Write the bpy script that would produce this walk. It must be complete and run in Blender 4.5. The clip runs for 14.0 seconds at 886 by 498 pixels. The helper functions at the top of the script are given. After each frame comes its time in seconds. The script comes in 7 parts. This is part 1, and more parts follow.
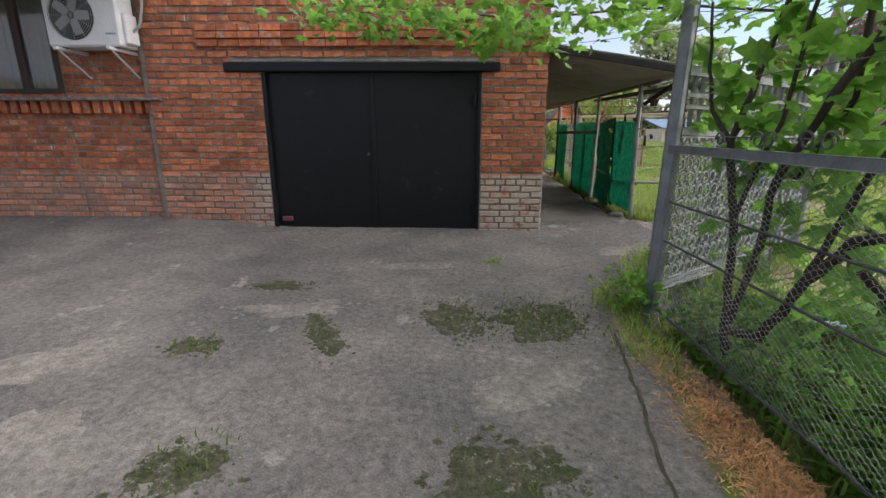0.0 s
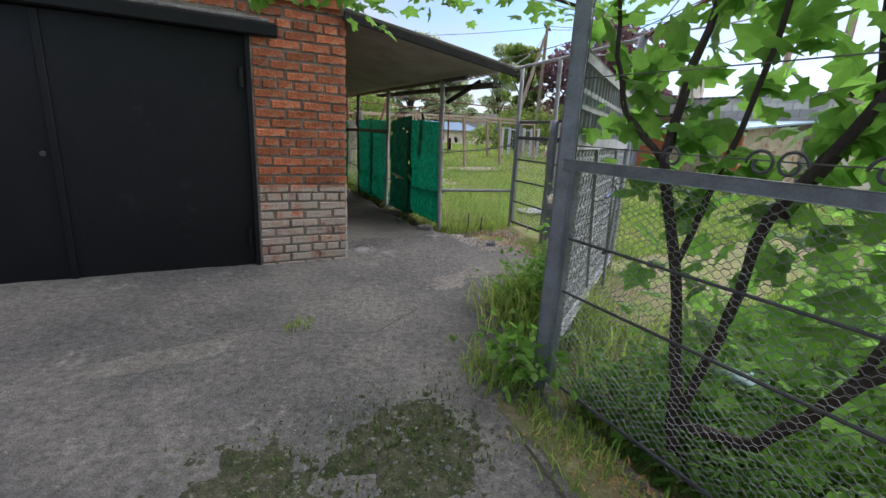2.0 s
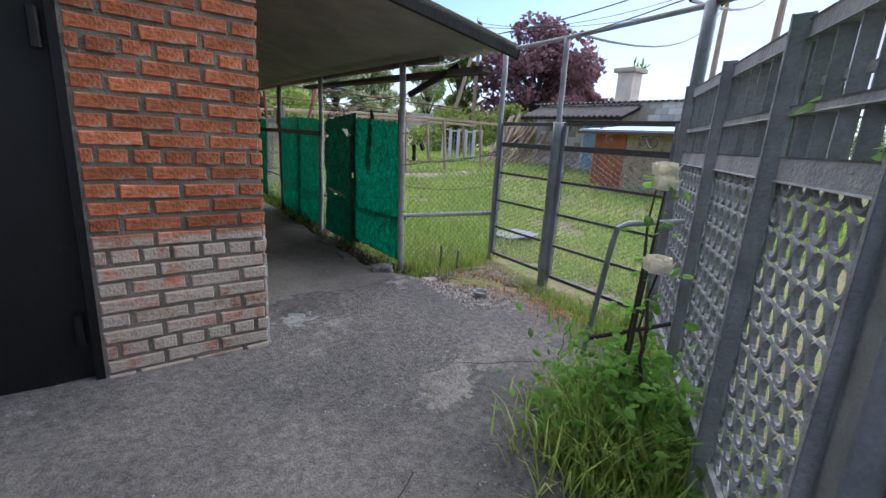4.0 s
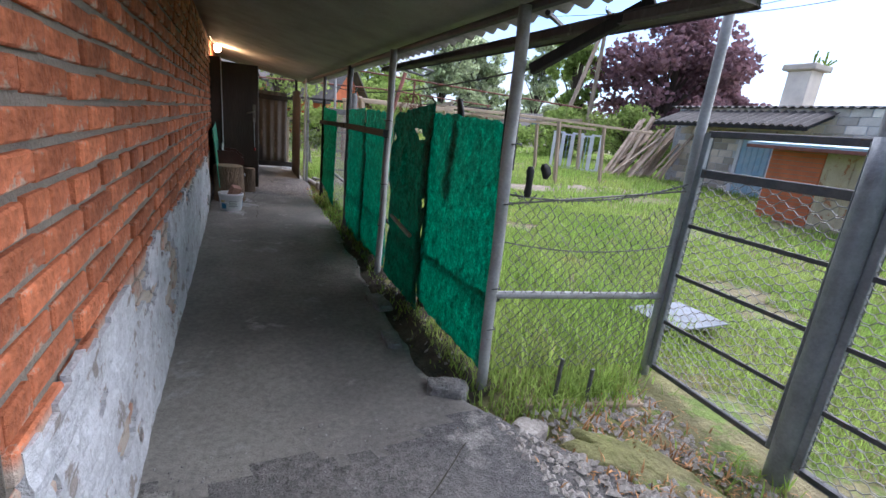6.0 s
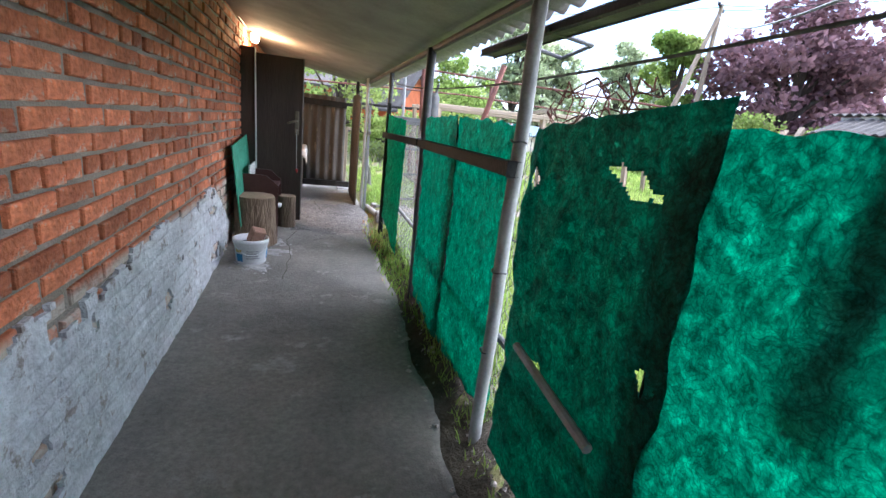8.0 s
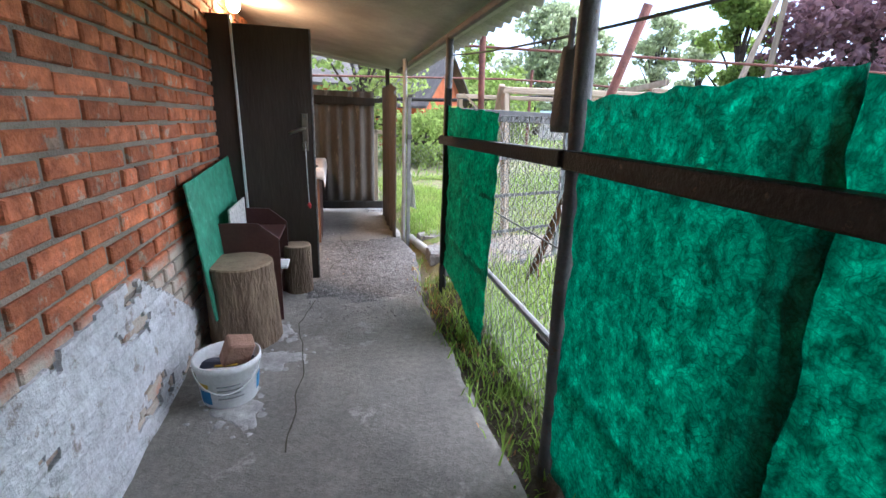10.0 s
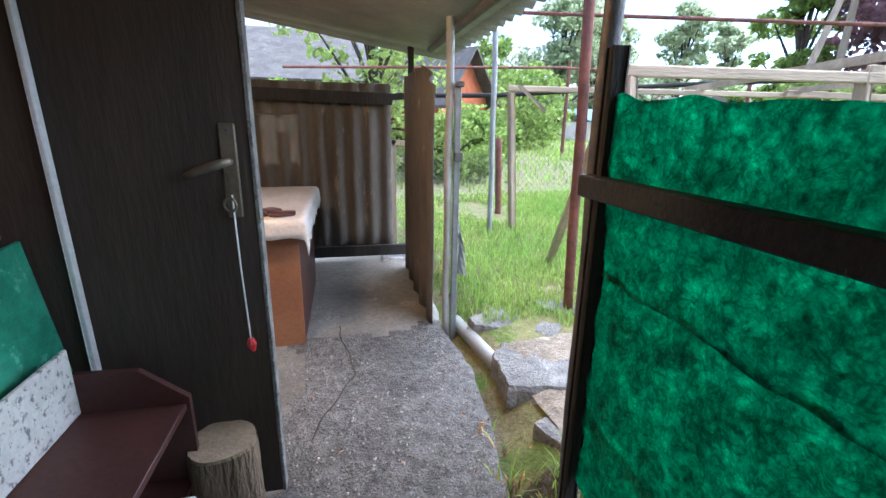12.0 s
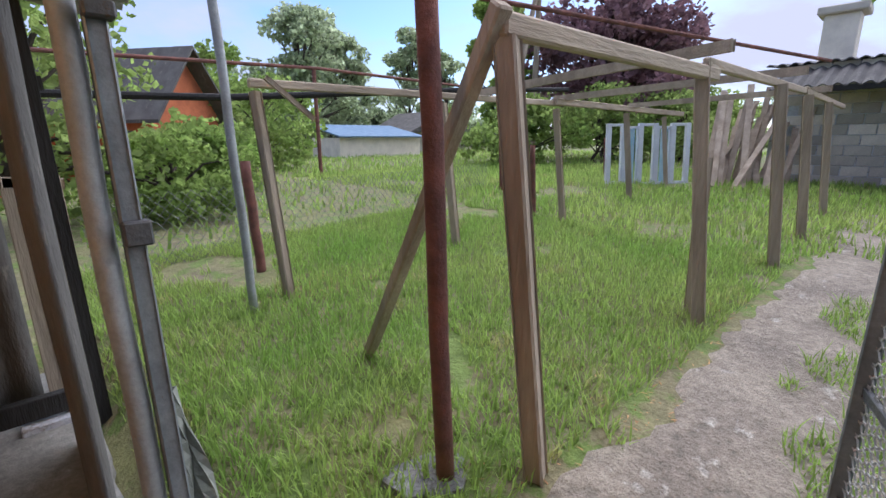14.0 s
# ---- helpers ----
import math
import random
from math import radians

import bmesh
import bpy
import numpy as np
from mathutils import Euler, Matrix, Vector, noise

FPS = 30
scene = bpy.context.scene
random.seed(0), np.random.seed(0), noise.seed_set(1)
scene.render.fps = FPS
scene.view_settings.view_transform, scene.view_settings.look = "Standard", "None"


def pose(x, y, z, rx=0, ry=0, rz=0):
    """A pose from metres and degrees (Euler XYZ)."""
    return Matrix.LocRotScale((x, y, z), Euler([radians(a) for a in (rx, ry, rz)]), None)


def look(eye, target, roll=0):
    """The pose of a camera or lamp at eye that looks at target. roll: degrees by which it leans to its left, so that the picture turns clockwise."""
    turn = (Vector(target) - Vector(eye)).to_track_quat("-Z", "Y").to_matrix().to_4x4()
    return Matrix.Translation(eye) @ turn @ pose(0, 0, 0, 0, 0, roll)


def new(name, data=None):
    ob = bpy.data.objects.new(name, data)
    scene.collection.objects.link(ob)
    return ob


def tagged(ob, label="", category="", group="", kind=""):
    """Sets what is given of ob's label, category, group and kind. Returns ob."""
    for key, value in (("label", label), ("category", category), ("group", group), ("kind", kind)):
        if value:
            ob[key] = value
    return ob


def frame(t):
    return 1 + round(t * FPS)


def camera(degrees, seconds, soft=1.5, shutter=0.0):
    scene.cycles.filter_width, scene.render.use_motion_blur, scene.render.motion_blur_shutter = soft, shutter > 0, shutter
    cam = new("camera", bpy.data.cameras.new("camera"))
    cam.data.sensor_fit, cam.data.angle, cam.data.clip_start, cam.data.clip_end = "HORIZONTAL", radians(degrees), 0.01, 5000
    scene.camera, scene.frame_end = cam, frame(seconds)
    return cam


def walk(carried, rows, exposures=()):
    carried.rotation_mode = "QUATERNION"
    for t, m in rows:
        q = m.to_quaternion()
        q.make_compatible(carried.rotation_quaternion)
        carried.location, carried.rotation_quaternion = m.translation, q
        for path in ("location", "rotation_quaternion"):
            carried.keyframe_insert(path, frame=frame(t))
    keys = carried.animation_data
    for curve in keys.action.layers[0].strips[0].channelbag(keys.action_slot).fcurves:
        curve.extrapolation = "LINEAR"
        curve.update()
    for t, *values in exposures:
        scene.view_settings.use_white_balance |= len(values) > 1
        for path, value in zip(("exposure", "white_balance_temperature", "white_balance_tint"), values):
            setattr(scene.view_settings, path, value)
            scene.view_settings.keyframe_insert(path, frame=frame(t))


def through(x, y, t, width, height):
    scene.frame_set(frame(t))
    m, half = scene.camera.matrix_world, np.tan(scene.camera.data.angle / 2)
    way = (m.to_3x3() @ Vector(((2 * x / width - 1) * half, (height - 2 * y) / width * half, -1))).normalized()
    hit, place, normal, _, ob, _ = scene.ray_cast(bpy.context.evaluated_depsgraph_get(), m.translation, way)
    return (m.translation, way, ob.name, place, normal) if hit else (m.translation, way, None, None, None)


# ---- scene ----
cam = camera(90.0, 14.0)
PATH = [
    (0, (0.051, 0.018, 1.434), (-0.008, 1.951, 0.925), 0.2),
    (0.5, (0.068, 0.362, 1.454), (0.309, 2.282, 0.949), 2.7),
    (1, (0.001, 0.748, 1.452), (0.568, 2.6, 0.951), 3.3),
    (1.5, (-0.062, 1.139, 1.431), (0.693, 2.924, 0.937), 4.3),
    (2, (-0.049, 1.599, 1.442), (0.871, 3.303, 0.942), 3.0),
    (2.2, (-0.027, 1.788, 1.408), (0.974, 3.447, 0.915), 2.4),
    (4.3, (0.627, 3.556, 1.484), (1.826, 5.084, 1.006), 3.7),
    (4.5, (0.764, 3.746, 1.49), (1.97, 5.271, 1.016), 3.8),
    (5, (1.055, 4.191, 1.496), (2.237, 5.731, 1.016), 4.6),
    (5.5, (1.313, 4.631, 1.52), (2.334, 6.274, 1.014), 7.0),
    (6, (1.545, 5.109, 1.536), (2.379, 6.85, 1.014), 6.3),
    (6.5, (1.709, 5.659, 1.526), (2.447, 7.444, 1.009), 5.9),
    (7, (1.815, 6.215, 1.518), (2.507, 8.027, 1.034), 6.0),
    (7.5, (1.898, 6.75, 1.55), (2.526, 8.578, 1.038), 6.4),
    (8, (1.937, 7.295, 1.562), (2.522, 9.136, 1.046), 6.6),
    (8.2, (1.949, 7.506, 1.549), (2.523, 9.351, 1.034), 6.6),
    (10.3, (1.982, 9.692, 1.55), (2.44, 11.559, 1.001), 1.9),
    (10.5, (1.975, 9.912, 1.553), (2.434, 11.779, 1.002), 2.0),
    (11, (1.969, 10.472, 1.553), (2.43, 12.334, 0.988), 1.9),
    (11.5, (1.989, 11.011, 1.535), (2.435, 12.88, 0.978), 1.0),
    (12, (2.096, 11.517, 1.592), (2.513, 13.394, 1.043), 1.1),
    (12.5, (2.128, 11.995, 1.579), (2.596, 13.867, 1.054), 1.6),
    (13, (2.246, 12.407, 1.588), (2.949, 14.211, 1.083), 0.9),
    (13.5, (2.436, 12.775, 1.584), (3.438, 14.436, 1.099), 0.3),
    (14, (2.607, 13.078, 1.571), (3.939, 14.491, 1.095), -0.5),
]
walk(cam, [(t, look(eye, target, roll)) for t, eye, target, roll in PATH], [(0.0, 1.55, 6600, 13), (2.5, 1.55, 6050, 13), (5.0, 1.75, 5650, 18), (6.4, 2.2, 5600, 16), (7.6, 2.95, 5500, 15), (10.5, 2.85, 5500, 15), (12.0, 2.8, 5200, 11), (13.3, 1.75, 5600, 15), (14.0, 1.5, 5600, 15)])

# ---- sky and sun: a bright evening under thin cloud ----
world = bpy.data.worlds.new("sky")
scene.world = world
world.use_nodes = True
wn, wl = world.node_tree.nodes, world.node_tree.links
wn.clear()
sky = wn.new("ShaderNodeTexSky")
sky.sky_type, sky.sun_disc = "NISHITA", False
sky.sun_elevation, sky.sun_rotation = radians(37), radians(72)
sky.dust_density, sky.ozone_density = 0.4, 2.0
wc, wm, wno = wn.new("ShaderNodeTexCoord"), wn.new("ShaderNodeMapping"), wn.new("ShaderNodeTexNoise")
wm.inputs["Scale"].default_value = (1.0, 1.0, 2.6)
wno.inputs["Scale"].default_value, wno.inputs["Detail"].default_value, wno.inputs["Roughness"].default_value = 2.2, 8, 0.55
wr = wn.new("ShaderNodeValToRGB")
wr.color_ramp.elements[0].position, wr.color_ramp.elements[1].position = 0.38, 0.64
wx = wn.new("ShaderNodeMix")
wx.data_type = "RGBA"
wx.inputs[7].default_value = (2.1, 2.08, 2.45, 1)
wb, wo = wn.new("ShaderNodeBackground"), wn.new("ShaderNodeOutputWorld")
wb.inputs["Strength"].default_value = 0.13
wl.new(wc.outputs["Generated"], wm.inputs[0])
wl.new(wm.outputs[0], wno.inputs["Vector"])
wl.new(wno.outputs["Fac"], wr.inputs[0])
wl.new(wr.outputs[0], wx.inputs[0])
dim = wn.new("ShaderNodeMix")
dim.data_type, dim.blend_type = "RGBA", "MULTIPLY"
dim.inputs[0].default_value, dim.inputs[7].default_value = 1.0, (0.42, 0.45, 0.5, 1)
wl.new(sky.outputs[0], dim.inputs[6])
wl.new(dim.outputs[2], wx.inputs[6])
wl.new(wx.outputs[2], wb.inputs[0])
wl.new(wb.outputs[0], wo.inputs[0])
sun = new("sun", bpy.data.lights.new("sun", "SUN"))
sun.data.energy, sun.data.angle, sun.data.color = 2.7, radians(115), (1.0, 0.94, 0.85)
sun.matrix_world = look((0, 0, 20), (-8.3, -2.7, 13.4))


# ---- materials ----
def mat(name, a, b, rough=0.85, scale=3.0, fine=60.0, bump=0.25, metal=0.0, spots=None, streak=(1, 1, 1), per="", spread=0.25, spec=0.3, spot_at=0.6, through=0.0, mid=0.0):
    """Two tones mixed by coarse noise, darkened or lightened by fine grain, with spots of a third tone; per: object or island variation."""
    m = bpy.data.materials.new(name)
    m.use_nodes = True
    n, l = m.node_tree.nodes, m.node_tree.links
    p = n["Principled BSDF"]
    co, mp = n.new("ShaderNodeTexCoord"), n.new("ShaderNodeMapping")
    mp.inputs["Scale"].default_value = streak
    l.new(co.outputs["Object"], mp.inputs[0])

    def nz(s, detail, r=0.6):
        t = n.new("ShaderNodeTexNoise")
        t.inputs["Scale"].default_value, t.inputs["Detail"].default_value, t.inputs["Roughness"].default_value = s, detail, r
        l.new(mp.outputs[0], t.inputs["Vector"])
        return t

    def ramp(src, lo, hi):
        r = n.new("ShaderNodeValToRGB")
        r.color_ramp.elements[0].position, r.color_ramp.elements[1].position = lo, hi
        l.new(src, r.inputs[0])
        return r.outputs[0]

    def mix(f, x, y, blend="MIX"):
        k = n.new("ShaderNodeMix")
        k.data_type, k.blend_type = "RGBA", blend
        for sock, v in ((k.inputs[0], f), (k.inputs[6], x), (k.inputs[7], y)):
            if hasattr(v, "is_linked"):
                l.new(v, sock)
            else:
                sock.default_value = v if isinstance(v, float) else (*v, 1)
        return k.outputs[2]

    big, small = nz(scale, 5), nz(fine, 3)
    col = mix(ramp(big.outputs["Fac"], 0.35, 0.65), a, b)
    if spots:
        col = mix(ramp(nz(scale * 2.7, 6, 0.7).outputs["Fac"], spot_at, spot_at + 0.06), col, spots)
    grain = n.new("ShaderNodeMapRange")
    grain.inputs[3].default_value, grain.inputs[4].default_value = 1 - spread, 1 + spread
    l.new(small.outputs["Fac"], grain.inputs[0])
    val = grain.outputs[0]
    height = small.outputs["Fac"]
    if mid:
        lump = nz(fine * 0.27, 6, 0.72)
        g2 = n.new("ShaderNodeMapRange")
        g2.inputs[1].default_value, g2.inputs[2].default_value, g2.inputs[3].default_value, g2.inputs[4].default_value = 0.3, 0.7, 1 - mid, 1 + mid
        l.new(lump.outputs["Fac"], g2.inputs[0])
        k = n.new("ShaderNodeMath")
        k.operation = "MULTIPLY"
        l.new(val, k.inputs[0])
        l.new(g2.outputs[0], k.inputs[1])
        val = k.outputs[0]
        k = n.new("ShaderNodeMath")
        k.operation = "MULTIPLY_ADD"
        k.inputs[1].default_value = 1.6
        l.new(lump.outputs["Fac"], k.inputs[0])
        l.new(height, k.inputs[2])
        height = k.outputs[0]
    if per:
        src = n.new("ShaderNodeObjectInfo") if per == "object" else n.new("ShaderNodeNewGeometry")
        rnd = n.new("ShaderNodeMapRange")
        rnd.inputs[3].default_value, rnd.inputs[4].default_value = 0.62, 1.38
        l.new(src.outputs["Random" if per == "object" else "Random Per Island"], rnd.inputs[0])
        k = n.new("ShaderNodeMath")
        k.operation = "MULTIPLY"
        l.new(val, k.inputs[0])
        l.new(rnd.outputs[0], k.inputs[1])
        val = k.outputs[0]
    hs = n.new("ShaderNodeHueSaturation")
    l.new(col, hs.inputs["Color"])
    l.new(val, hs.inputs["Value"])
    l.new(hs.outputs[0], p.inputs["Base Color"])
    p.inputs["Roughness"].default_value, p.inputs["Metallic"].default_value = rough, metal
    p.inputs["Specular IOR Level"].default_value = spec
    if bump:
        bp = n.new("ShaderNodeBump")
        bp.inputs["Strength"].default_value, bp.inputs["Distance"].default_value = bump, 0.02
        l.new(height, bp.inputs["Height"])
        l.new(bp.outputs[0], p.inputs["Normal"])
    if through:
        tr, mx = n.new("ShaderNodeBsdfTranslucent"), n.new("ShaderNodeMixShader")
        l.new(hs.outputs[0], tr.inputs[0])
        mx.inputs[0].default_value = through
        l.new(p.outputs[0], mx.inputs[1])
        l.new(tr.outputs[0], mx.inputs[2])
        l.new(mx.outputs[0], n["Material Output"].inputs[0])
    return m


def brick_mat(name, per):
    """Fired clay, with limewash on the lowest courses that comes off in flakes."""
    m = mat(name, (0.48, 0.155, 0.068), (0.315, 0.103, 0.053), 0.92, 3.4, 45, 0.5, spots=(0.34, 0.25, 0.19), per=per, spot_at=0.56, mid=0.45)
    n, l = m.node_tree.nodes, m.node_tree.links
    p = n["Principled BSDF"]
    old = p.inputs["Base Color"].links[0].from_socket
    geo, sep = n.new("ShaderNodeNewGeometry"), n.new("ShaderNodeSeparateXYZ")
    l.new(geo.outputs["Position"], sep.inputs[0])
    t = n.new("ShaderNodeTexNoise")
    t.inputs["Scale"].default_value, t.inputs["Detail"].default_value, t.inputs["Roughness"].default_value = 5, 8, 0.7
    l.new(geo.outputs["Position"], t.inputs["Vector"])
    fl = n.new("ShaderNodeMapRange")
    fl.inputs[1].default_value, fl.inputs[2].default_value = 0.68, 0.50
    l.new(t.outputs["Fac"], fl.inputs[0])
    lv = n.new("ShaderNodeMapRange")
    lv.inputs[1].default_value, lv.inputs[2].default_value = 0.91, 0.875
    l.new(sep.outputs[2], lv.inputs[0])
    f = n.new("ShaderNodeMath")
    f.operation = "MULTIPLY"
    l.new(fl.outputs[0], f.inputs[0])
    l.new(lv.outputs[0], f.inputs[1])
    g = n.new("ShaderNodeMath")
    g.operation = "MULTIPLY"
    g.inputs[1].default_value = 0.85
    l.new(f.outputs[0], g.inputs[0])
    k = n.new("ShaderNodeMix")
    k.data_type = "RGBA"
    k.inputs[7].default_value = (0.46, 0.425, 0.36, 1)
    side = n.new("ShaderNodeMapRange")
    side.inputs[1].default_value, side.inputs[2].default_value, side.inputs[3].default_value, side.inputs[4].default_value = -2.9, -2.5, 0.3, 0.85
    l.new(sep.outputs[0], side.inputs[0])
    g.inputs[1].default_value = 1.0
    l.new(side.outputs[0], g.inputs[1])
    l.new(g.outputs[0], k.inputs[0])
    l.new(old, k.inputs[6])
    l.new(k.outputs[2], p.inputs["Base Color"])
    return m


BRICK, BRICKS = brick_mat("brick", "object"), brick_mat("bricks_joined", "island")
MORTAR = mat("mortar", (0.26, 0.23, 0.19), (0.17, 0.15, 0.125), 0.95, 4, 90, 0.6)
PLASTER = mat("limewashed_plaster", (0.60, 0.61, 0.63), (0.46, 0.47, 0.49), 0.9, 2.5, 50, 0.6, spots=(0.25, 0.22, 0.2), spot_at=0.56, mid=0.25)
CONCRETE = mat("old_concrete", (0.25, 0.234, 0.21), (0.125, 0.122, 0.121), 0.92, 0.8, 90, 0.9, spots=(0.31, 0.295, 0.27), spread=0.42, spot_at=0.60, mid=0.45)
GRIT = mat("crumbled_concrete", (0.20, 0.193, 0.185), (0.115, 0.111, 0.106), 0.95, 1.6, 80, 1.0, spots=(0.2, 0.195, 0.19), spread=0.45, spot_at=0.62, mid=0.5)
SLAB = mat("trowelled_concrete", (0.255, 0.24, 0.212), (0.145, 0.138, 0.125), 0.88, 1.1, 120, 0.35, spots=(0.30, 0.29, 0.265), spread=0.16, spot_at=0.6, mid=0.26)
RUBBLE = mat("broken_concrete", (0.26, 0.255, 0.245), (0.16, 0.157, 0.15), 0.95, 6, 60, 0.8, spread=0.4, mid=0.35)
GRAVEL = mat("gravel_chips", (0.36, 0.34, 0.32), (0.2, 0.19, 0.18), 0.95, 8, 60, 0.4, per="island")
SOIL = mat("soil_and_turf", (0.19, 0.19, 0.075), (0.20, 0.165, 0.105), 1.0, 1.3, 40, 0.7, spots=(0.14, 0.19, 0.05), spread=0.4, spot_at=0.5, mid=0.3)
DIRT = mat("path_dirt", (0.33, 0.28, 0.215), (0.22, 0.185, 0.145), 1.0, 2.2, 70, 0.8, spots=(0.40, 0.36, 0.30), spread=0.4, mid=0.35)
STRAW = mat("dry_straw", (0.56, 0.31, 0.14), (0.38, 0.205, 0.095), 0.95, 5, 60, 0.2, per="island")
GRASS = mat("grass_blades", (0.235, 0.375, 0.07), (0.36, 0.45, 0.12), 0.8, 0.7, 30, 0.0, spots=(0.40, 0.38, 0.15), per="island", through=0.5)
LOWGRASS = mat("low_dark_grass", (0.09, 0.145, 0.035), (0.15, 0.19, 0.06), 0.85, 0.7, 30, 0.0, per="island", through=0.4)
MOSS = mat("moss", (0.05, 0.066, 0.026), (0.12, 0.113, 0.08), 1.0, 7, 90, 0.9, spots=(0.26, 0.25, 0.22), spread=0.5, spot_at=0.58, mid=0.5)
LEAF = mat("vine_leaf", (0.135, 0.30, 0.045), (0.215, 0.40, 0.075), 0.5, 3, 40, 0.1, per="island", through=0.6, spec=0.3)
BARK = mat("vine_bark", (0.045, 0.035, 0.028), (0.085, 0.066, 0.052), 0.95, 9, 60, 0.8, streak=(1, 1, 0.2))
LOGBARK = mat("log_bark", (0.22, 0.16, 0.11), (0.12, 0.085, 0.06), 0.95, 14, 60, 0.9, streak=(1, 1, 0.25))
SAWN = mat("sawn_end", (0.33, 0.25, 0.17), (0.24, 0.18, 0.12), 0.9, 8, 60, 0.3)
GREEN = mat("green_sheet", (0.05, 0.40, 0.29), (0.03, 0.235, 0.17), 0.42, 15, 125, 0.9, spots=(0.075, 0.44, 0.335), streak=(1, 1, 0.75), spread=0.4, through=0.68, spot_at=0.62, mid=0.5)
GREENTORN = mat("green_sheet_old", (0.02, 0.22, 0.15), (0.012, 0.12, 0.085), 0.5, 9, 125, 0.9, spots=(0.05, 0.3, 0.21), spread=0.35, through=0.6, spot_at=0.62, mid=0.5)
GREENDARK = mat("green_sheet_dirty", (0.045, 0.36, 0.22), (0.022, 0.19, 0.12), 0.45, 9, 125, 0.9, spots=(0.06, 0.38, 0.24), spread=0.35, through=0.66, spot_at=0.62, mid=0.55)
GATEMESH = mat("grey_gate_mesh", (0.33, 0.32, 0.29), (0.24, 0.23, 0.21), 0.7, 10, 90, 0.0)
STEEL = mat("painted_steel", (0.27, 0.29, 0.30), (0.19, 0.2, 0.21), 0.5, 8, 80, 0.15, metal=0.3, spots=(0.19, 0.11, 0.07), spot_at=0.66)
DULL = mat("dull_steel", (0.085, 0.088, 0.095), (0.125, 0.122, 0.12), 0.6, 12, 80, 0.2, metal=0.4, spots=(0.12, 0.08, 0.06))
PALE = mat("pale_pipe", (0.37, 0.38, 0.37), (0.27, 0.27, 0.26), 0.6, 6, 70, 0.15, metal=0.1, spots=(0.3, 0.19, 0.12), spot_at=0.66)
RUST = mat("rusty_pipe", (0.25, 0.105, 0.078), (0.14, 0.068, 0.055), 0.8, 10, 80, 0.4, metal=0.2)
WIRE = mat("wire", (0.12, 0.12, 0.115), (0.2, 0.19, 0.17), 0.55, 15, 90, 0.0, metal=0.5)
GALV = mat("expanded_metal", (0.30, 0.31, 0.31), (0.21, 0.215, 0.21), 0.55, 10, 90, 0.0, metal=0.4)
BLACKPAINT = mat("black_door_paint", (0.005, 0.0055, 0.0065), (0.008, 0.0085, 0.0095), 0.45, 1.5, 25, 0.15, spec=0.3, spots=(0.016, 0.016, 0.0165), spot_at=0.62)
DARKWOOD = mat("dark_stained_board", (0.045, 0.034, 0.028), (0.068, 0.05, 0.04), 0.7, 5, 70, 0.2, streak=(1, 1, 0.15))
BROWN = mat("brown_laminate", (0.23, 0.10, 0.05), (0.28, 0.13, 0.065), 0.5, 3, 60, 0.05)
MAROON = mat("maroon_laminate", (0.055, 0.022, 0.02), (0.075, 0.032, 0.026), 0.45, 4, 60, 0.05)
SLATE = mat("fibre_cement", (0.14, 0.13, 0.118), (0.09, 0.083, 0.075), 0.92, 3, 60, 0.4, streak=(1, 1, 0.3), spots=(0.22, 0.2, 0.17))
ROOFING = mat("roof_sheet", (0.34, 0.325, 0.305), (0.25, 0.24, 0.225), 0.92, 3, 60, 0.3)
TIMBER = mat("weathered_timber", (0.46, 0.37, 0.27), (0.29, 0.225, 0.16), 0.9, 6, 70, 0.5, streak=(1, 1, 0.12))
TIMBERX = mat("weathered_beam", (0.50, 0.40, 0.29), (0.32, 0.25, 0.18), 0.9, 6, 70, 0.5, streak=(0.12, 1, 1))
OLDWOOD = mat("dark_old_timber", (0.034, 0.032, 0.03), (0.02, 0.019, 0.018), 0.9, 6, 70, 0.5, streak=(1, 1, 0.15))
LATTICE = mat("grey_cast_lattice", (0.36, 0.37, 0.38), (0.23, 0.24, 0.25), 0.8, 6, 60, 0.4)
WHITE = mat("white_enamel", (0.72, 0.73, 0.74), (0.62, 0.63, 0.64), 0.4, 3, 60, 0.03)
GREYPLAST = mat("grey_plastic", (0.30, 0.31, 0.32), (0.22, 0.23, 0.24), 0.5, 5, 60, 0.05)
BLACK = mat("black_plastic", (0.02, 0.02, 0.02), (0.035, 0.035, 0.035), 0.6, 5, 60, 0.05)
CLOTH = mat("white_oilcloth", (0.62, 0.60, 0.58), (0.50, 0.48, 0.47), 0.55, 7, 40, 0.2, spots=(0.36, 0.30, 0.30), spot_at=0.66)
BLOCK = mat("cinder_block", (0.66, 0.60, 0.50), (0.54, 0.49, 0.41), 0.95, 2, 50, 0.5, per="object")
BLUE = mat("blue_paint", (0.26, 0.42, 0.52), (0.38, 0.5, 0.56), 0.6, 5, 50, 0.1)
ORANGE = mat("orange_brick_paint", (0.55, 0.17, 0.075), (0.42, 0.13, 0.06), 0.9, 5, 50, 0.3)
RUSTSHEET = mat("rusted_painted_sheet", (0.50, 0.44, 0.30), (0.36, 0.30, 0.2), 0.75, 2.2, 50, 0.2, spots=(0.30, 0.13, 0.06), spot_at=0.56)
FOLIAGE = mat("tree_leaf", (0.20, 0.30, 0.065), (0.31, 0.38, 0.12), 0.8, 0.5, 10, 0.0, per="island", through=0.65)
# far leaves are paler: the haze of distance is mixed into their colour
HAZELEAF = mat("far_leaf_hazed", (0.34, 0.41, 0.23), (0.43, 0.48, 0.31), 0.9, 0.4, 10, 0.0, per="island", through=0.7)
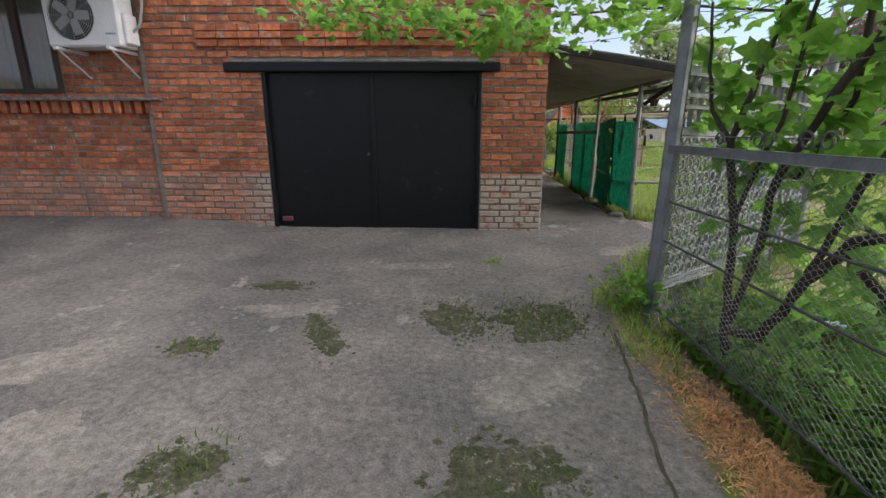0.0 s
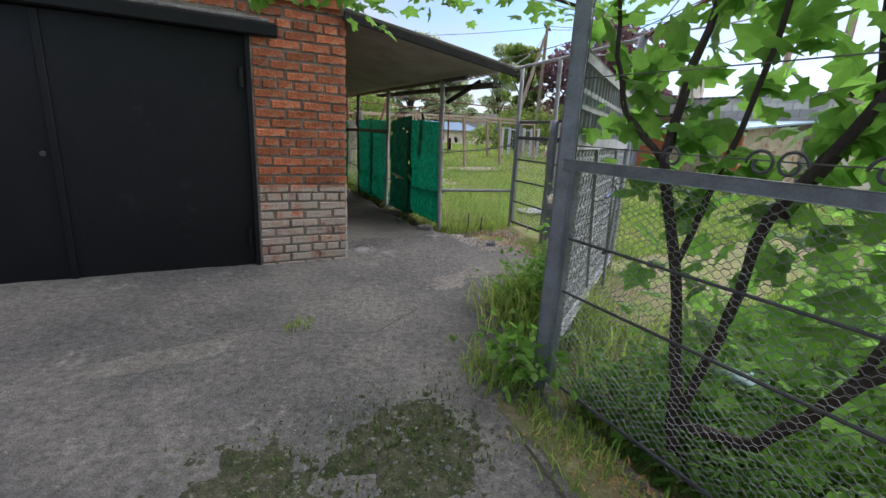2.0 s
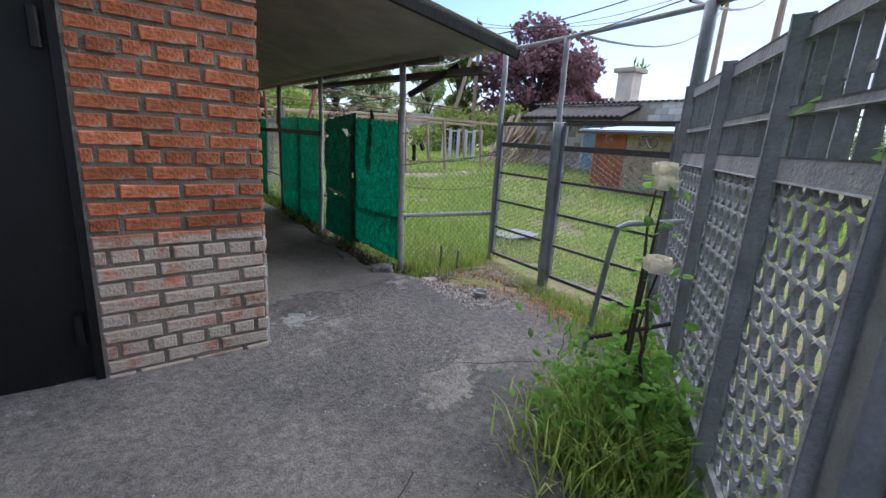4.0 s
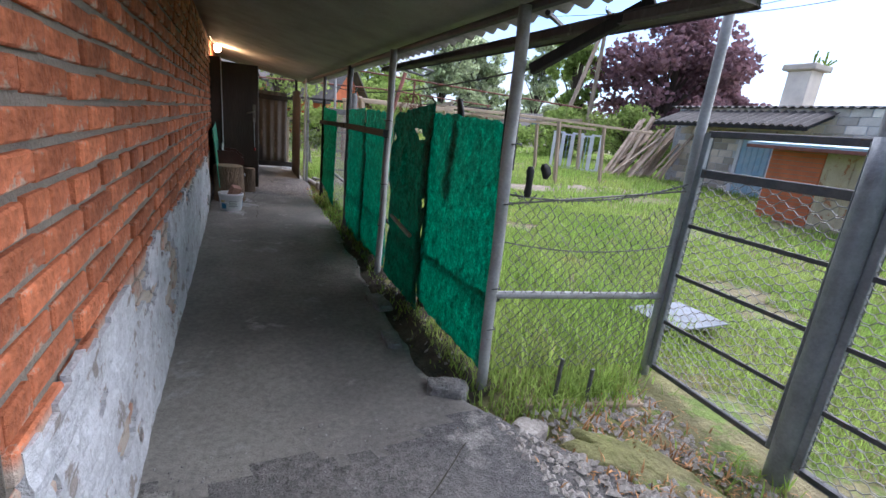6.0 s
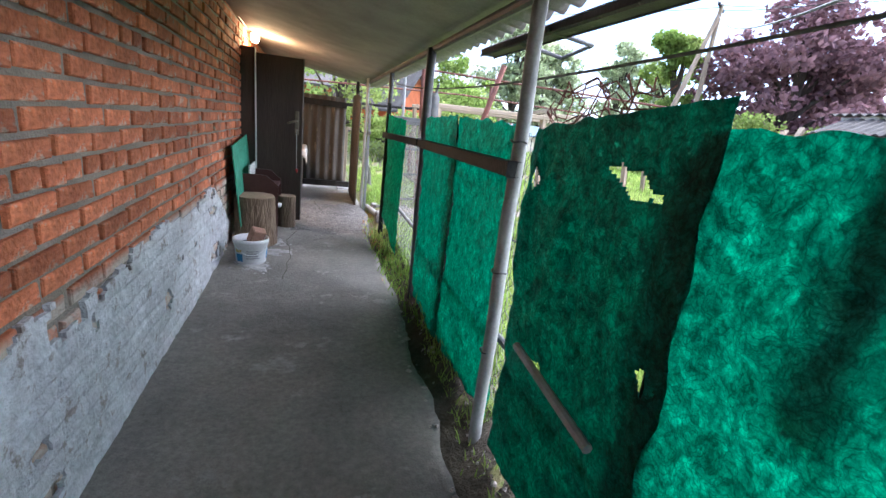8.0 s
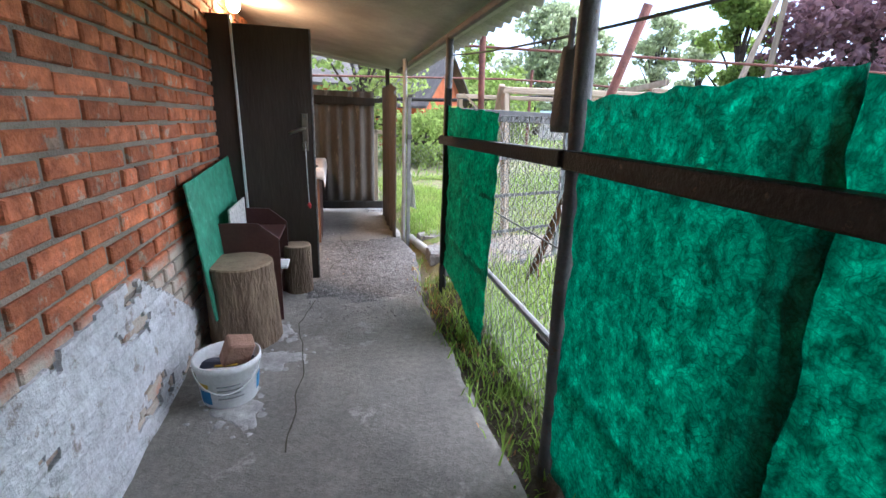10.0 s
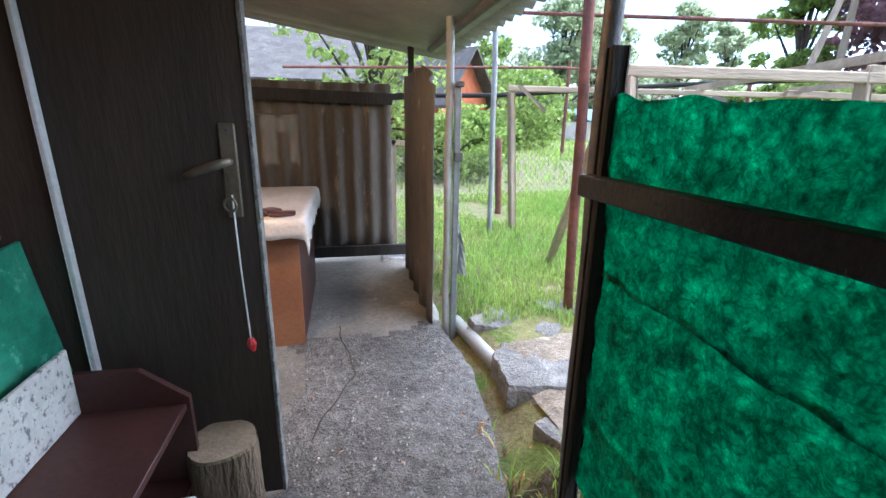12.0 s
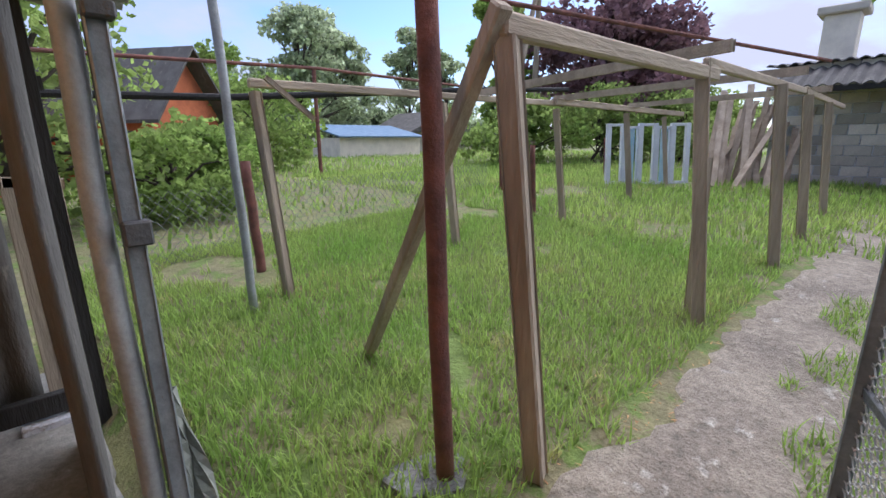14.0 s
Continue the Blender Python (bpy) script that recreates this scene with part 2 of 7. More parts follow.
PURPLE = mat("purple_leaf", (0.19, 0.11, 0.125), (0.27, 0.16, 0.175), 0.8, 0.6, 10, 0.0, per="island", through=0.4)
PETAL = mat("cream_petal", (0.80, 0.77, 0.64), (0.74, 0.69, 0.54), 0.6, 20, 60, 0.05, through=0.3)


def crinkled(m, size, depth):
    """Paints crease shade into a thin sheet's colour: a net of sharp lines, warped by noise."""
    n, l = m.node_tree.nodes, m.node_tree.links
    hs = [k for k in n if k.type == "HUE_SAT"][0]
    co, wob, add = n.new("ShaderNodeTexCoord"), n.new("ShaderNodeTexNoise"), n.new("ShaderNodeVectorMath")
    wob.inputs["Scale"].default_value, wob.inputs["Detail"].default_value = size * 0.5, 4
    add.operation = "MULTIPLY_ADD"
    add.inputs[1].default_value = (0.2, 0.2, 0.2)
    l.new(co.outputs["Object"], wob.inputs["Vector"])
    l.new(wob.outputs["Color"], add.inputs[0])
    l.new(co.outputs["Object"], add.inputs[2])
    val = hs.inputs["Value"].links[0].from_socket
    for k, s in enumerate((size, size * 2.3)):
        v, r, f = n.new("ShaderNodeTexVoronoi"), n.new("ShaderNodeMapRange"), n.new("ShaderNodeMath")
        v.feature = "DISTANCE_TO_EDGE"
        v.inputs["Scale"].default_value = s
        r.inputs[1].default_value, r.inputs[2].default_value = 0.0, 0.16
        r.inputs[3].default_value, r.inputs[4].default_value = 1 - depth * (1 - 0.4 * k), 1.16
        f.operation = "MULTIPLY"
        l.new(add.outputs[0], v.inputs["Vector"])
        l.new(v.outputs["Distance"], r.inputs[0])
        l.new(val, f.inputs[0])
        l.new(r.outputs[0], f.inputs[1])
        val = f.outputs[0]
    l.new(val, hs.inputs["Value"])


# shade of fine creases, multiplied into the greens of the fence sheets
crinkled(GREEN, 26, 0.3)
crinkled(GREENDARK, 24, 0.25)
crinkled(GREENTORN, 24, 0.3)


def plain(name, color, rough=0.5, metal=0.0):
    m = bpy.data.materials.new(name)
    m.use_nodes = True
    p = m.node_tree.nodes["Principled BSDF"]
    p.inputs["Base Color"].default_value, p.inputs["Roughness"].default_value, p.inputs["Metallic"].default_value = (*color, 1), rough, metal
    return m


GLASS = plain("window_glass", (0.6, 0.65, 0.65), 0.05)
GLASS.node_tree.nodes["Principled BSDF"].inputs["Transmission Weight"].default_value = 0.9
LABELBLUE, LABELYEL, REDPL, BLUEROPE, INK = plain("label_blue", (0.03, 0.2, 0.42)), plain("label_yellow", (0.6, 0.42, 0.05)), plain("red_plastic", (0.5, 0.03, 0.03)), plain("blue_twine", (0.03, 0.1, 0.5)), plain("dark_ink", (0.05, 0.05, 0.06))
CURTAIN = mat("curtain", (0.36, 0.27, 0.14), (0.24, 0.17, 0.08), 0.9, 4, 50, 0.2, streak=(6, 1, 0.3))
GLOW = bpy.data.materials.new("lamp_glow")
GLOW.use_nodes = True
GLOW.node_tree.nodes["Principled BSDF"].inputs["Emission Color"].default_value = (1.0, 0.72, 0.36, 1)
GLOW.node_tree.nodes["Principled BSDF"].inputs["Emission Strength"].default_value = 14


# ---- shape helpers ----
def finish(name, bm, material, parent=None, label="", smooth=False):
    me = bpy.data.meshes.new(name)
    bmesh.ops.recalc_face_normals(bm, faces=bm.faces)
    bm.to_mesh(me)
    bm.free()
    me.materials.append(material)
    if smooth:
        me.polygons.foreach_set("use_smooth", [True] * len(me.polygons))
    ob = new(name, me)
    if parent is not None:
        ob.parent = parent
    if label:
        ob["label"] = label
    return ob


def part(name, bm, material, parent, label="", smooth=False):
    return finish(name, bm, material, parent, label, smooth)


def empty(name, label, category, group="", kind="", at=(0, 0, 0)):
    ob = new(name)
    ob.empty_display_size = 0.1
    ob.location = at
    return tagged(ob, label, category, group, kind)


def data(name, verts, faces, material, parent=None, label="", smooth=False):
    me = bpy.data.meshes.new(name)
    me.from_pydata([tuple(v) for v in verts], [], [tuple(f) for f in faces])
    me.materials.append(material)
    if smooth:
        me.polygons.foreach_set("use_smooth", [True] * len(me.polygons))
    me.update()
    ob = new(name, me)
    if parent is not None:
        ob.parent = parent
    if label:
        ob["label"] = label
    return ob


def box(bm, lo, hi, bevel=0.0, m=None):
    r = bmesh.ops.create_cube(bm, size=1)
    c, s = (Vector(lo) + Vector(hi)) / 2, Vector(hi) - Vector(lo)
    for v in r["verts"]:
        v.co = Vector((v.co.x * s.x, v.co.y * s.y, v.co.z * s.z)) + c
        if m is not None:
            v.co = m @ v.co
    if bevel:
        es = list({e for v in r["verts"] for e in v.link_edges})
        bmesh.ops.bevel(bm, geom=es, offset=bevel, segments=1, affect="EDGES")
    return bm


def boxed(lo, hi, bevel=0.004, m=None):
    return box(bmesh.new(), lo, hi, bevel, m)


def beam(a, b, w, h, bevel=0.004, bm=None):
    """A squared timber from a to b, w wide and h deep."""
    a, b = Vector(a), Vector(b)
    q = (b - a).to_track_quat("Z", "Y").to_matrix().to_4x4()
    return box(bm or bmesh.new(), (-w / 2, -h / 2, 0), (w / 2, h / 2, (b - a).length), bevel, Matrix.Translation(a) @ q)


def tube(pts, radii, seg=10, bm=None, wob=0.0):
    """A round rod through the points."""
    bm = bm or bmesh.new()
    pts = [Vector(p) for p in pts]
    if not isinstance(radii, (list, tuple)):
        radii = [radii] * len(pts)
    rings, side = [], None
    for i, p in enumerate(pts):
        d = (pts[min(i + 1, len(pts) - 1)] - pts[max(i - 1, 0)]).normalized()
        if side is None:
            side = d.orthogonal()
        side = (side - d * side.dot(d)).normalized()
        up = d.cross(side)
        ring = []
        for k in range(seg):
            a = 2 * math.pi * k / seg
            r = radii[i] * (1 + wob * (noise.noise(p * 7 + Vector((k * 1.3, 0, 0)))))
            ring.append(bm.verts.new(p + side * (r * math.cos(a)) + up * (r * math.sin(a))))
        rings.append(ring)
    for r0, r1 in zip(rings, rings[1:]):
        for k in range(seg):
            bm.faces.new((r0[k], r0[(k + 1) % seg], r1[(k + 1) % seg], r1[k]))
    bm.faces.new(rings[0][::-1])
    bm.faces.new(rings[-1])
    return bm


def sag(a, b, drop, n=14):
    a, b = Vector(a), Vector(b)
    return [a.lerp(b, i / n) - Vector((0, 0, drop * 4 * (i / n) * (1 - i / n))) for i in range(n + 1)]


def wires(name, lines, r, material, parent, seg=3):
    """Many thin wires, each a list of points, as one mesh."""
    V, Fc = [], []
    for pts in lines:
        base = len(V)
        P = np.array(pts, float)
        D = np.gradient(P, axis=0)
        D /= np.linalg.norm(D, axis=1)[:, None] + 1e-9
        ref = np.array([0.31, 0.22, 0.925])
        A = np.cross(D, ref)
        A /= np.linalg.norm(A, axis=1)[:, None] + 1e-9
        B = np.cross(D, A)
        for i in range(len(P)):
            for k in range(seg):
                an = 2 * math.pi * k / seg
                V.append(P[i] + r * (A[i] * math.cos(an) + B[i] * math.sin(an)))
        for i in range(len(P) - 1):
            for k in range(seg):
                k2 = (k + 1) % seg
                Fc.append((base + i * seg + k, base + i * seg + k2, base + (i + 1) * seg + k2, base + (i + 1) * seg + k))
    return data(name, V, Fc, material, parent)


def chain_link(name, a, b, z0, z1, cell, r, parent, material=None, top=None):
    """Woven diamond mesh between the plan points a and b; top(s) gives an upper limit along the run."""
    a, b = np.array(a, float), np.array(b, float)
    L = np.linalg.norm(b - a)
    lines = []
    n = int(L / cell) + 1
    rows = int((z1 - z0) / (cell / 2))
    off = np.array([-(b - a)[1], (b - a)[0]]) / L * 0.006
    for i in range(n):
        pts = []
        for j in range(rows + 1):
            s = (i + 0.5 * (j % 2)) * cell + 0.006 * math.sin(i * 2.1 + j)
            if s > L:
                s = L
            z = z0 + j * cell / 2
            if top and z > top(s):
                break
            p = a + (b - a) * s / L + off * (1 if (i + j) % 2 else -1)
            pts.append((p[0], p[1], z))
        if len(pts) > 1:
            lines.append(pts)
        pts2 = [(2 * (a + (b - a) * min(L, i * cell) / L)[0] - q[0], 2 * (a + (b - a) * min(L, i * cell) / L)[1] - q[1], q[2]) for q in pts]
        if i and len(pts2) > 1:
            lines.append(pts2)
    return wires(name, lines, r, material or WIRE, parent)


def expanded(name, a, b, z0, z1, cw, ch, r, parent, material, skew=0.0):
    """Expanded metal with long flat cells: wavy strands that touch their neighbours at the knots."""
    a, b = np.array(a, float), np.array(b, float)
    L = np.linalg.norm(b - a)
    nx, nz = int(L / cw), int((z1 - z0) / ch)
    lines = []
    prof = [(0.0, -0.42), (0.14, -0.42), (0.36, 0.42), (0.64, 0.42), (0.86, -0.42)]
    for j in range(nz + 1):
        flip = 1 if j % 2 else -1
        pts = []
        for i in range(nx):
            for u, v in prof:
                s = (i + u) * L / nx
                p = a + (b - a) * s / L
                pts.append((p[0], p[1], z0 + j * ch + flip * v * ch + skew * s + 0.006 * math.sin(s * 5 + j)))
        lines.append(pts)
    return wires(name, lines, r, material, parent)


# ---- the lie of the land ----
def floor_z(y):
    return float(np.interp(y, [-30, 0, 3.3, 5, 6, 9, 12, 13, 14, 16, 60], [-0.25, 0.0, 0.04, 0.1, 0.147, 0.185, 0.225, 0.25, 0.28, 0.31, 0.6]))


def pave_z(x, y):
    apron = 0.12 * min(1, max(0, (-2.3 - x) / 1.0)) * min(1, max(0, (y - 4.2) / 1.6))
    return floor_z(y) + apron


def edge_x(y):
    e = float(np.interp(y, [-30, 3.1, 3.45, 4.2, 4.7, 5.2, 6.0, 6.5, 6.9, 7.3, 10, 10.9, 12.5, 13.2, 14.2, 16.3], [1.55, 1.55, 1.7, 2.5, 3.2, 3.66, 3.35, 2.85, 2.62, 2.5, 2.6, 2.64, 2.6, 2.72, 2.7, 2.62]))
    return e + 0.05 * noise.noise(Vector((0, y * 2.3, 0.7))) + 0.02 * noise.noise(Vector((3, y * 9, 0)))


def yard_z(x, y):
    z = 0.13 + 0.030 * (min(y, 22) - 6) + 0.035 * (min(max(x, 2.5), 12) - 3.5)
    if y < 6:
        z = 0.13 - 0.025 * (6 - max(y, -4)) + 0.03 * (min(max(x, 1.6), 12) - 3.5)
    return min(max(z, -0.3), 0.72) + 0.03 * noise.noise(Vector((x * 0.8, y * 0.8, 0)))


def ground_z(x, y):
    if y < 16.3 and x < 4 and y > -30:
        e = edge_x(y)
        k = min(1, max(0, (x - e - 0.02) / 0.25))
        return (pave_z(x, y) - 0.14) * (1 - k) + yard_z(x, y) * k
    return yard_z(x, y)


# ---- ground and paving ----
def axis(stops):
    return np.concatenate([np.arange(a, b, s) for a, b, s in stops])


gx = axis([(-600, -100, 100), (-100, -20, 20), (-20, 1, 3), (1, 6, 0.12), (6, 14, 0.4), (14, 30, 2), (30, 100, 10), (100, 601, 100)])
gy = axis([(-600, -100, 100), (-100, -20, 20), (-20, -2, 3), (-2, 17, 0.14), (17, 30, 1), (30, 100, 7), (100, 601, 100)])
gv = [(x, y, ground_z(x, y)) for y in gy for x in gx]
gf = [(j * len(gx) + i, j * len(gx) + i + 1, (j + 1) * len(gx) + i + 1, (j + 1) * len(gx) + i) for j in range(len(gy) - 1) for i in range(len(gx) - 1)]
tagged(data("ground", gv, gf, SOIL, smooth=True), "trodden turf and bare soil of the yard", "ground", kind="structure")

def pave_top(x, y):
    return pave_z(x, y) + 0.016 * noise.noise(Vector((x * 1.1, y * 1.1, 2))) + 0.007 * noise.noise(Vector((x * 4, y * 4, 5))) + 0.004 * noise.noise(Vector((x * 13, y * 13, 8)))


py = axis([(-9, -1, 0.3), (-1, 16.31, 0.06)])
pu = np.concatenate([np.linspace(-10, -3, 12, endpoint=False), np.linspace(-3, 1, 60, endpoint=False)])
pv, cols = [], 0
for y in py:
    e = edge_x(y)
    xs = [*pu, *np.linspace(1, e, 34)] if e > 1 else [*pu, *np.linspace(1, 1.5, 34)]
    xs.append(xs[-1] + 0.015)
    cols = len(xs)
    for k, x in enumerate(xs):
        z = pave_top(x, y)
        if k == cols - 1:
            z -= 0.12
        pv.append((x, y, z))
pf = [(j * cols + i, j * cols + i + 1, (j + 1) * cols + i + 1, (j + 1) * cols + i) for j in range(len(py) - 1) for i in range(cols - 1)]
pavement = data("pavement", pv, pf, CONCRETE, smooth=True)
pavement.data.materials.append(SLAB)
pavement.data.materials.append(GRIT)
for p in pavement.data.polygons:
    c = p.center
    edge = 6.72 + 0.25 * noise.noise(Vector((c.x * 1.7, 0, 4))) + 0.1 * noise.noise(Vector((c.x * 7, 0, 1)))
    rough = 12.5 + 0.35 * noise.noise(Vector((c.x * 2, c.y, 2)))
    if c.x > 1 and (edge < c.y < rough or c.y > rough + 1.7 or (c.y > rough and c.x < 1.75 + 0.3 * noise.noise(Vector((c.y * 1.5, 0, 3))))):
        p.material_index = 1
    elif c.x > 1 and c.y > rough:
        p.material_index = 2
tagged(pavement, "worn uneven concrete paving with a crumbled edge", "pavement", kind="structure")


def blot(name, x, y, rx, ry, material, label, category, rot=0.0, h=0.012, seed=0, crumbs=0):
    """A low irregular patch lying on the paving."""
    V, Fc, seg, rings = [], [], 90, 7
    for r in range(rings + 1):
        for k in range(seg):
            a = 2 * math.pi * k / seg
            w = 1 + 0.6 * noise.noise(Vector((math.cos(a) * 1.6, math.sin(a) * 1.6, seed))) + 0.22 * noise.noise(Vector((math.cos(a) * 4, math.sin(a) * 4, seed + 9))) + 0.07 * noise.noise(Vector((math.cos(a) * 14, math.sin(a) * 14, seed + 4)))
            d = r / rings
            u, v = rx * w * d * math.cos(a), ry * w * d * math.sin(a)
            X, Y = x + u * math.cos(rot) - v * math.sin(rot), y + u * math.sin(rot) + v * math.cos(rot)
            V.append((X, Y, pave_top(X, Y) + (h * (1 - d ** 3) + 0.6 * h * noise.noise(Vector((X * 20, Y * 20, 0))) if r < rings else -0.03)))
    for r in range(rings):
        for k in range(seg):
            k2 = (k + 1) % seg
            Fc.append((r * seg + k, r * seg + k2, (r + 1) * seg + k2, (r + 1) * seg + k))
    r4 = random.Random(int(seed * 10) + 3)
    for _ in range(crumbs):
        a, d = r4.uniform(0, 6.28), 0.8 + abs(r4.gauss(0, 0.3))
        u, v, q = rx * d * math.cos(a), ry * d * math.sin(a), r4.uniform(0.006, 0.035)
        X, Y, b = x + u * math.cos(rot) - v * math.sin(rot), y + u * math.sin(rot) + v * math.cos(rot), len(V)
        V.append((X, Y, pave_top(X, Y) + 0.007))
        for k in range(7):
            w = q * r4.uniform(0.5, 1.2)
            P = X + w * math.cos(k * 0.898), Y + w * math.sin(k * 0.898)
            V.append((*P, pave_top(*P) - 0.002))
            Fc.append((b, b + 1 + k, b + 1 + (k + 1) % 7))
    return tagged(data(name, V, Fc, material, smooth=True), label, category, kind="stuff")


for i, (x, y, rx, ry, rot) in enumerate([(-1.55, 3.85, 0.30, 0.10, 0), (0.02, 3.2, 0.26, 0.3, 0.4), (0.7, 3.2, 0.42, 0.33, 0.1), (-1.7, 2.68, 0.16, 0.12, 0), (-1.12, 1.58, 0.2, 0.16, 0), (0.25, 1.6, 0.34, 0.26, 0.3), (-0.9, 2.9, 0.12, 0.3, 0.5)]):
    blot("moss_patch", x, y, rx, ry, MOSS, "dark green moss filling a hollow in the concrete", "moss", rot, 0.006, i * 3.1, 60)
WORN = mat("worn_pale_concrete", (0.30, 0.283, 0.252), (0.20, 0.188, 0.168), 0.95, 5, 80, 0.9, spread=0.4, mid=0.4)
for i, (x, y, rx, ry, rot) in enumerate([(-1.2, 3.35, 0.5, 0.17, 0.1), (-2.6, 2.4, 0.6, 0.25, 0.7), (-1.9, 1.5, 0.35, 0.5, 0.3), (0.55, 2.35, 0.45, 0.2, 0.6), (-0.6, 4.4, 0.7, 0.12, 0.15), (0.6, 1.0, 0.2, 0.4, -0.3), (2.3, 5.2, 0.2, 0.16, 0.3), (1.9, 5.05, 0.28, 0.14, 0.4)]):
    blot("worn_patch", x, y, rx, ry, WORN, "pale patch where the concrete skin has worn off", "worn patch", rot, 0.004, 120 + i * 2.9, 40)
LIME = mat("spilt_lime", (0.40, 0.395, 0.385), (0.27, 0.265, 0.258), 0.95, 7, 60, 0.3, mid=0.3)
for i, (x, y, rx, ry) in enumerate([(1.45, 6.25, 0.13, 0.1), (1.62, 11.75, 0.17, 0.1), (1.5, 11.35, 0.12, 0.2), (1.6, 12.1, 0.08, 0.14)]):
    blot("lime_stain", x, y, rx, ry, LIME, "pale lime residue spilt on the concrete", "stain", 0.2 * i, 0.004, 40 + i * 2.3, 30)
blot("soil_strip", 1.38, 1.6, 0.18, 0.62, SOIL, "dry soil strip below the mesh fence", "soil", 0.12, 0.012, 71)
blot("soil_strip", 3.2, 6.25, 0.36, 0.18, SOIL, "soil and debris along the paving edge", "soil", -0.9, 0.012, 75)
blot("soil_strip", 1.36, 2.75, 0.13, 0.75, SOIL, "damp soil strip beside the mesh fence", "soil", 0.12, 0.02, 78)


def crack(pts, w, seed):
    """A dark soil-filled crack: a narrow ragged strip lying in the paving."""
    P = []
    for a, b in zip(pts, pts[1:]):
        for k in range(14):
            q = Vector((*a, 0)).lerp(Vector((*b, 0)), k / 14)
            P.append(q + Vector((0.025 * noise.noise(q * 6 + Vector((seed, 0, 0))), 0.025 * noise.noise(q * 6 + Vector((0, seed, 0))), 0)))
    V = []
    for i, q in enumerate(P):
        d = (P[min(i + 1, len(P) - 1)] - P[max(i - 1, 0)]).normalized()
        s = Vector((-d.y, d.x, 0)) * w * (0.6 + 0.8 * abs(noise.noise(q * 9)))
        for sg in (-1, 1):
            X, Y = q.x + sg * s.x, q.y + sg * s.y
            V.append((X, Y, pave_top(X, Y) + 0.004))
    ob = data("pavement_crack", V, [(2 * i, 2 * i + 2, 2 * i + 3, 2 * i + 1) for i in range(len(P) - 1)], DARKSOIL)
    tagged(ob, "dark ragged crack running through the concrete", "crack", kind="stuff")


DARKSOIL = mat("crack_soil", (0.05, 0.045, 0.035), (0.075, 0.07, 0.05), 1.0, 9, 60, 0.3)
for i, (pts, w) in enumerate([([(1.2, 3.0), (1.12, 2.5), (1.02, 2.0), (0.92, 1.4)], 0.012), ([(-3.2, 5.2), (-2.6, 5.6), (-2.0, 5.95)], 0.008), ([(1.75, 11.0), (1.78, 11.7), (1.72, 12.2), (1.82, 12.6)], 0.004), ([(2.2, 6.35), (2.5, 6.6)], 0.004), ([(1.9, 13.2), (2.1, 13.7), (2.0, 14.3)], 0.005), ([(0.2, 4.6), (0.9, 4.3), (1.4, 4.6)], 0.004), ([(2.05, 5.2), (2.7, 4.9), (3.2, 5.2)], 0.006)]):
    crack(pts, w, i * 2.7)


V, n = [], 90
for i in range(n + 1):
    x = 2.95 + 7.5 * i / n
    c = 13.32 - 0.04 * (x - 4)
    for j in range(13):
        s = (j / 6 - 1) * (0.46 + 0.22 * noise.noise(Vector((x * 1.7, (j > 6) * 9.0, 3))) + 0.1 * noise.noise(Vector((x * 7, (j > 6) * 5.0, 1))))
        y = c + s
        V.append((x, y, ground_z(x, y) + (0.016 if 0 < j < 12 else -0.03) + 0.006 * noise.noise(Vector((x * 6, y * 6, 0)))))
tagged(data("garden_path", V, [(i * 13 + j, (i + 1) * 13 + j, (i + 1) * 13 + j + 1, i * 13 + j + 1) for i in range(n) for j in range(12)], DIRT, smooth=True), "bare trodden dirt path through the grass", "path", kind="structure")


# ---- blades of grass, as stuff ----
def blades(name, spots, label, material, hmin, hmax, w=0.006, lean=0.5, seed=1):
    rng = np.random.default_rng(seed)
    P = np.array(spots)
    n = len(P)
    h = rng.uniform(hmin, hmax, n) * rng.uniform(0.5, 1, n)
    an, ln = rng.uniform(0, 2 * math.pi, n), rng.uniform(0.1, lean, n) * h
    sx, sy = np.cos(an + 1.57) * w, np.sin(an + 1.57) * w
    dx, dy = np.cos(an) * ln, np.sin(an) * ln
    V = np.zeros((n, 5, 3))
    V[:, 0] = P + np.stack([-sx, -sy, 0 * h], 1)
    V[:, 1] = P + np.stack([sx, sy, 0 * h], 1)
    V[:, 2] = P + np.stack([dx * 0.4 + sx * 0.8, dy * 0.4 + sy * 0.8, h * 0.62], 1)
    V[:, 3] = P + np.stack([dx * 0.4 - sx * 0.8, dy * 0.4 - sy * 0.8, h * 0.62], 1)
    V[:, 4] = P + np.stack([dx, dy, h], 1)
    Fc = []
    for i in range(n):
        b = i * 5
        Fc += [(b, b + 1, b + 2, b + 3), (b + 3, b + 2, b + 4)]
    return tagged(data(name, V.reshape(-1, 3), Fc, material), label, "grass", kind="stuff")


rng = np.random.default_rng(5)


def scatter(n, x0, x1, y0, y1, keep, sink=0.01):
    out = []
    while len(out) < n:
        x, y = rng.uniform(x0, x1), rng.uniform(y0, y1)
        if keep(x, y):
            out.append((x, y, ground_z(x, y) - sink))
    return out


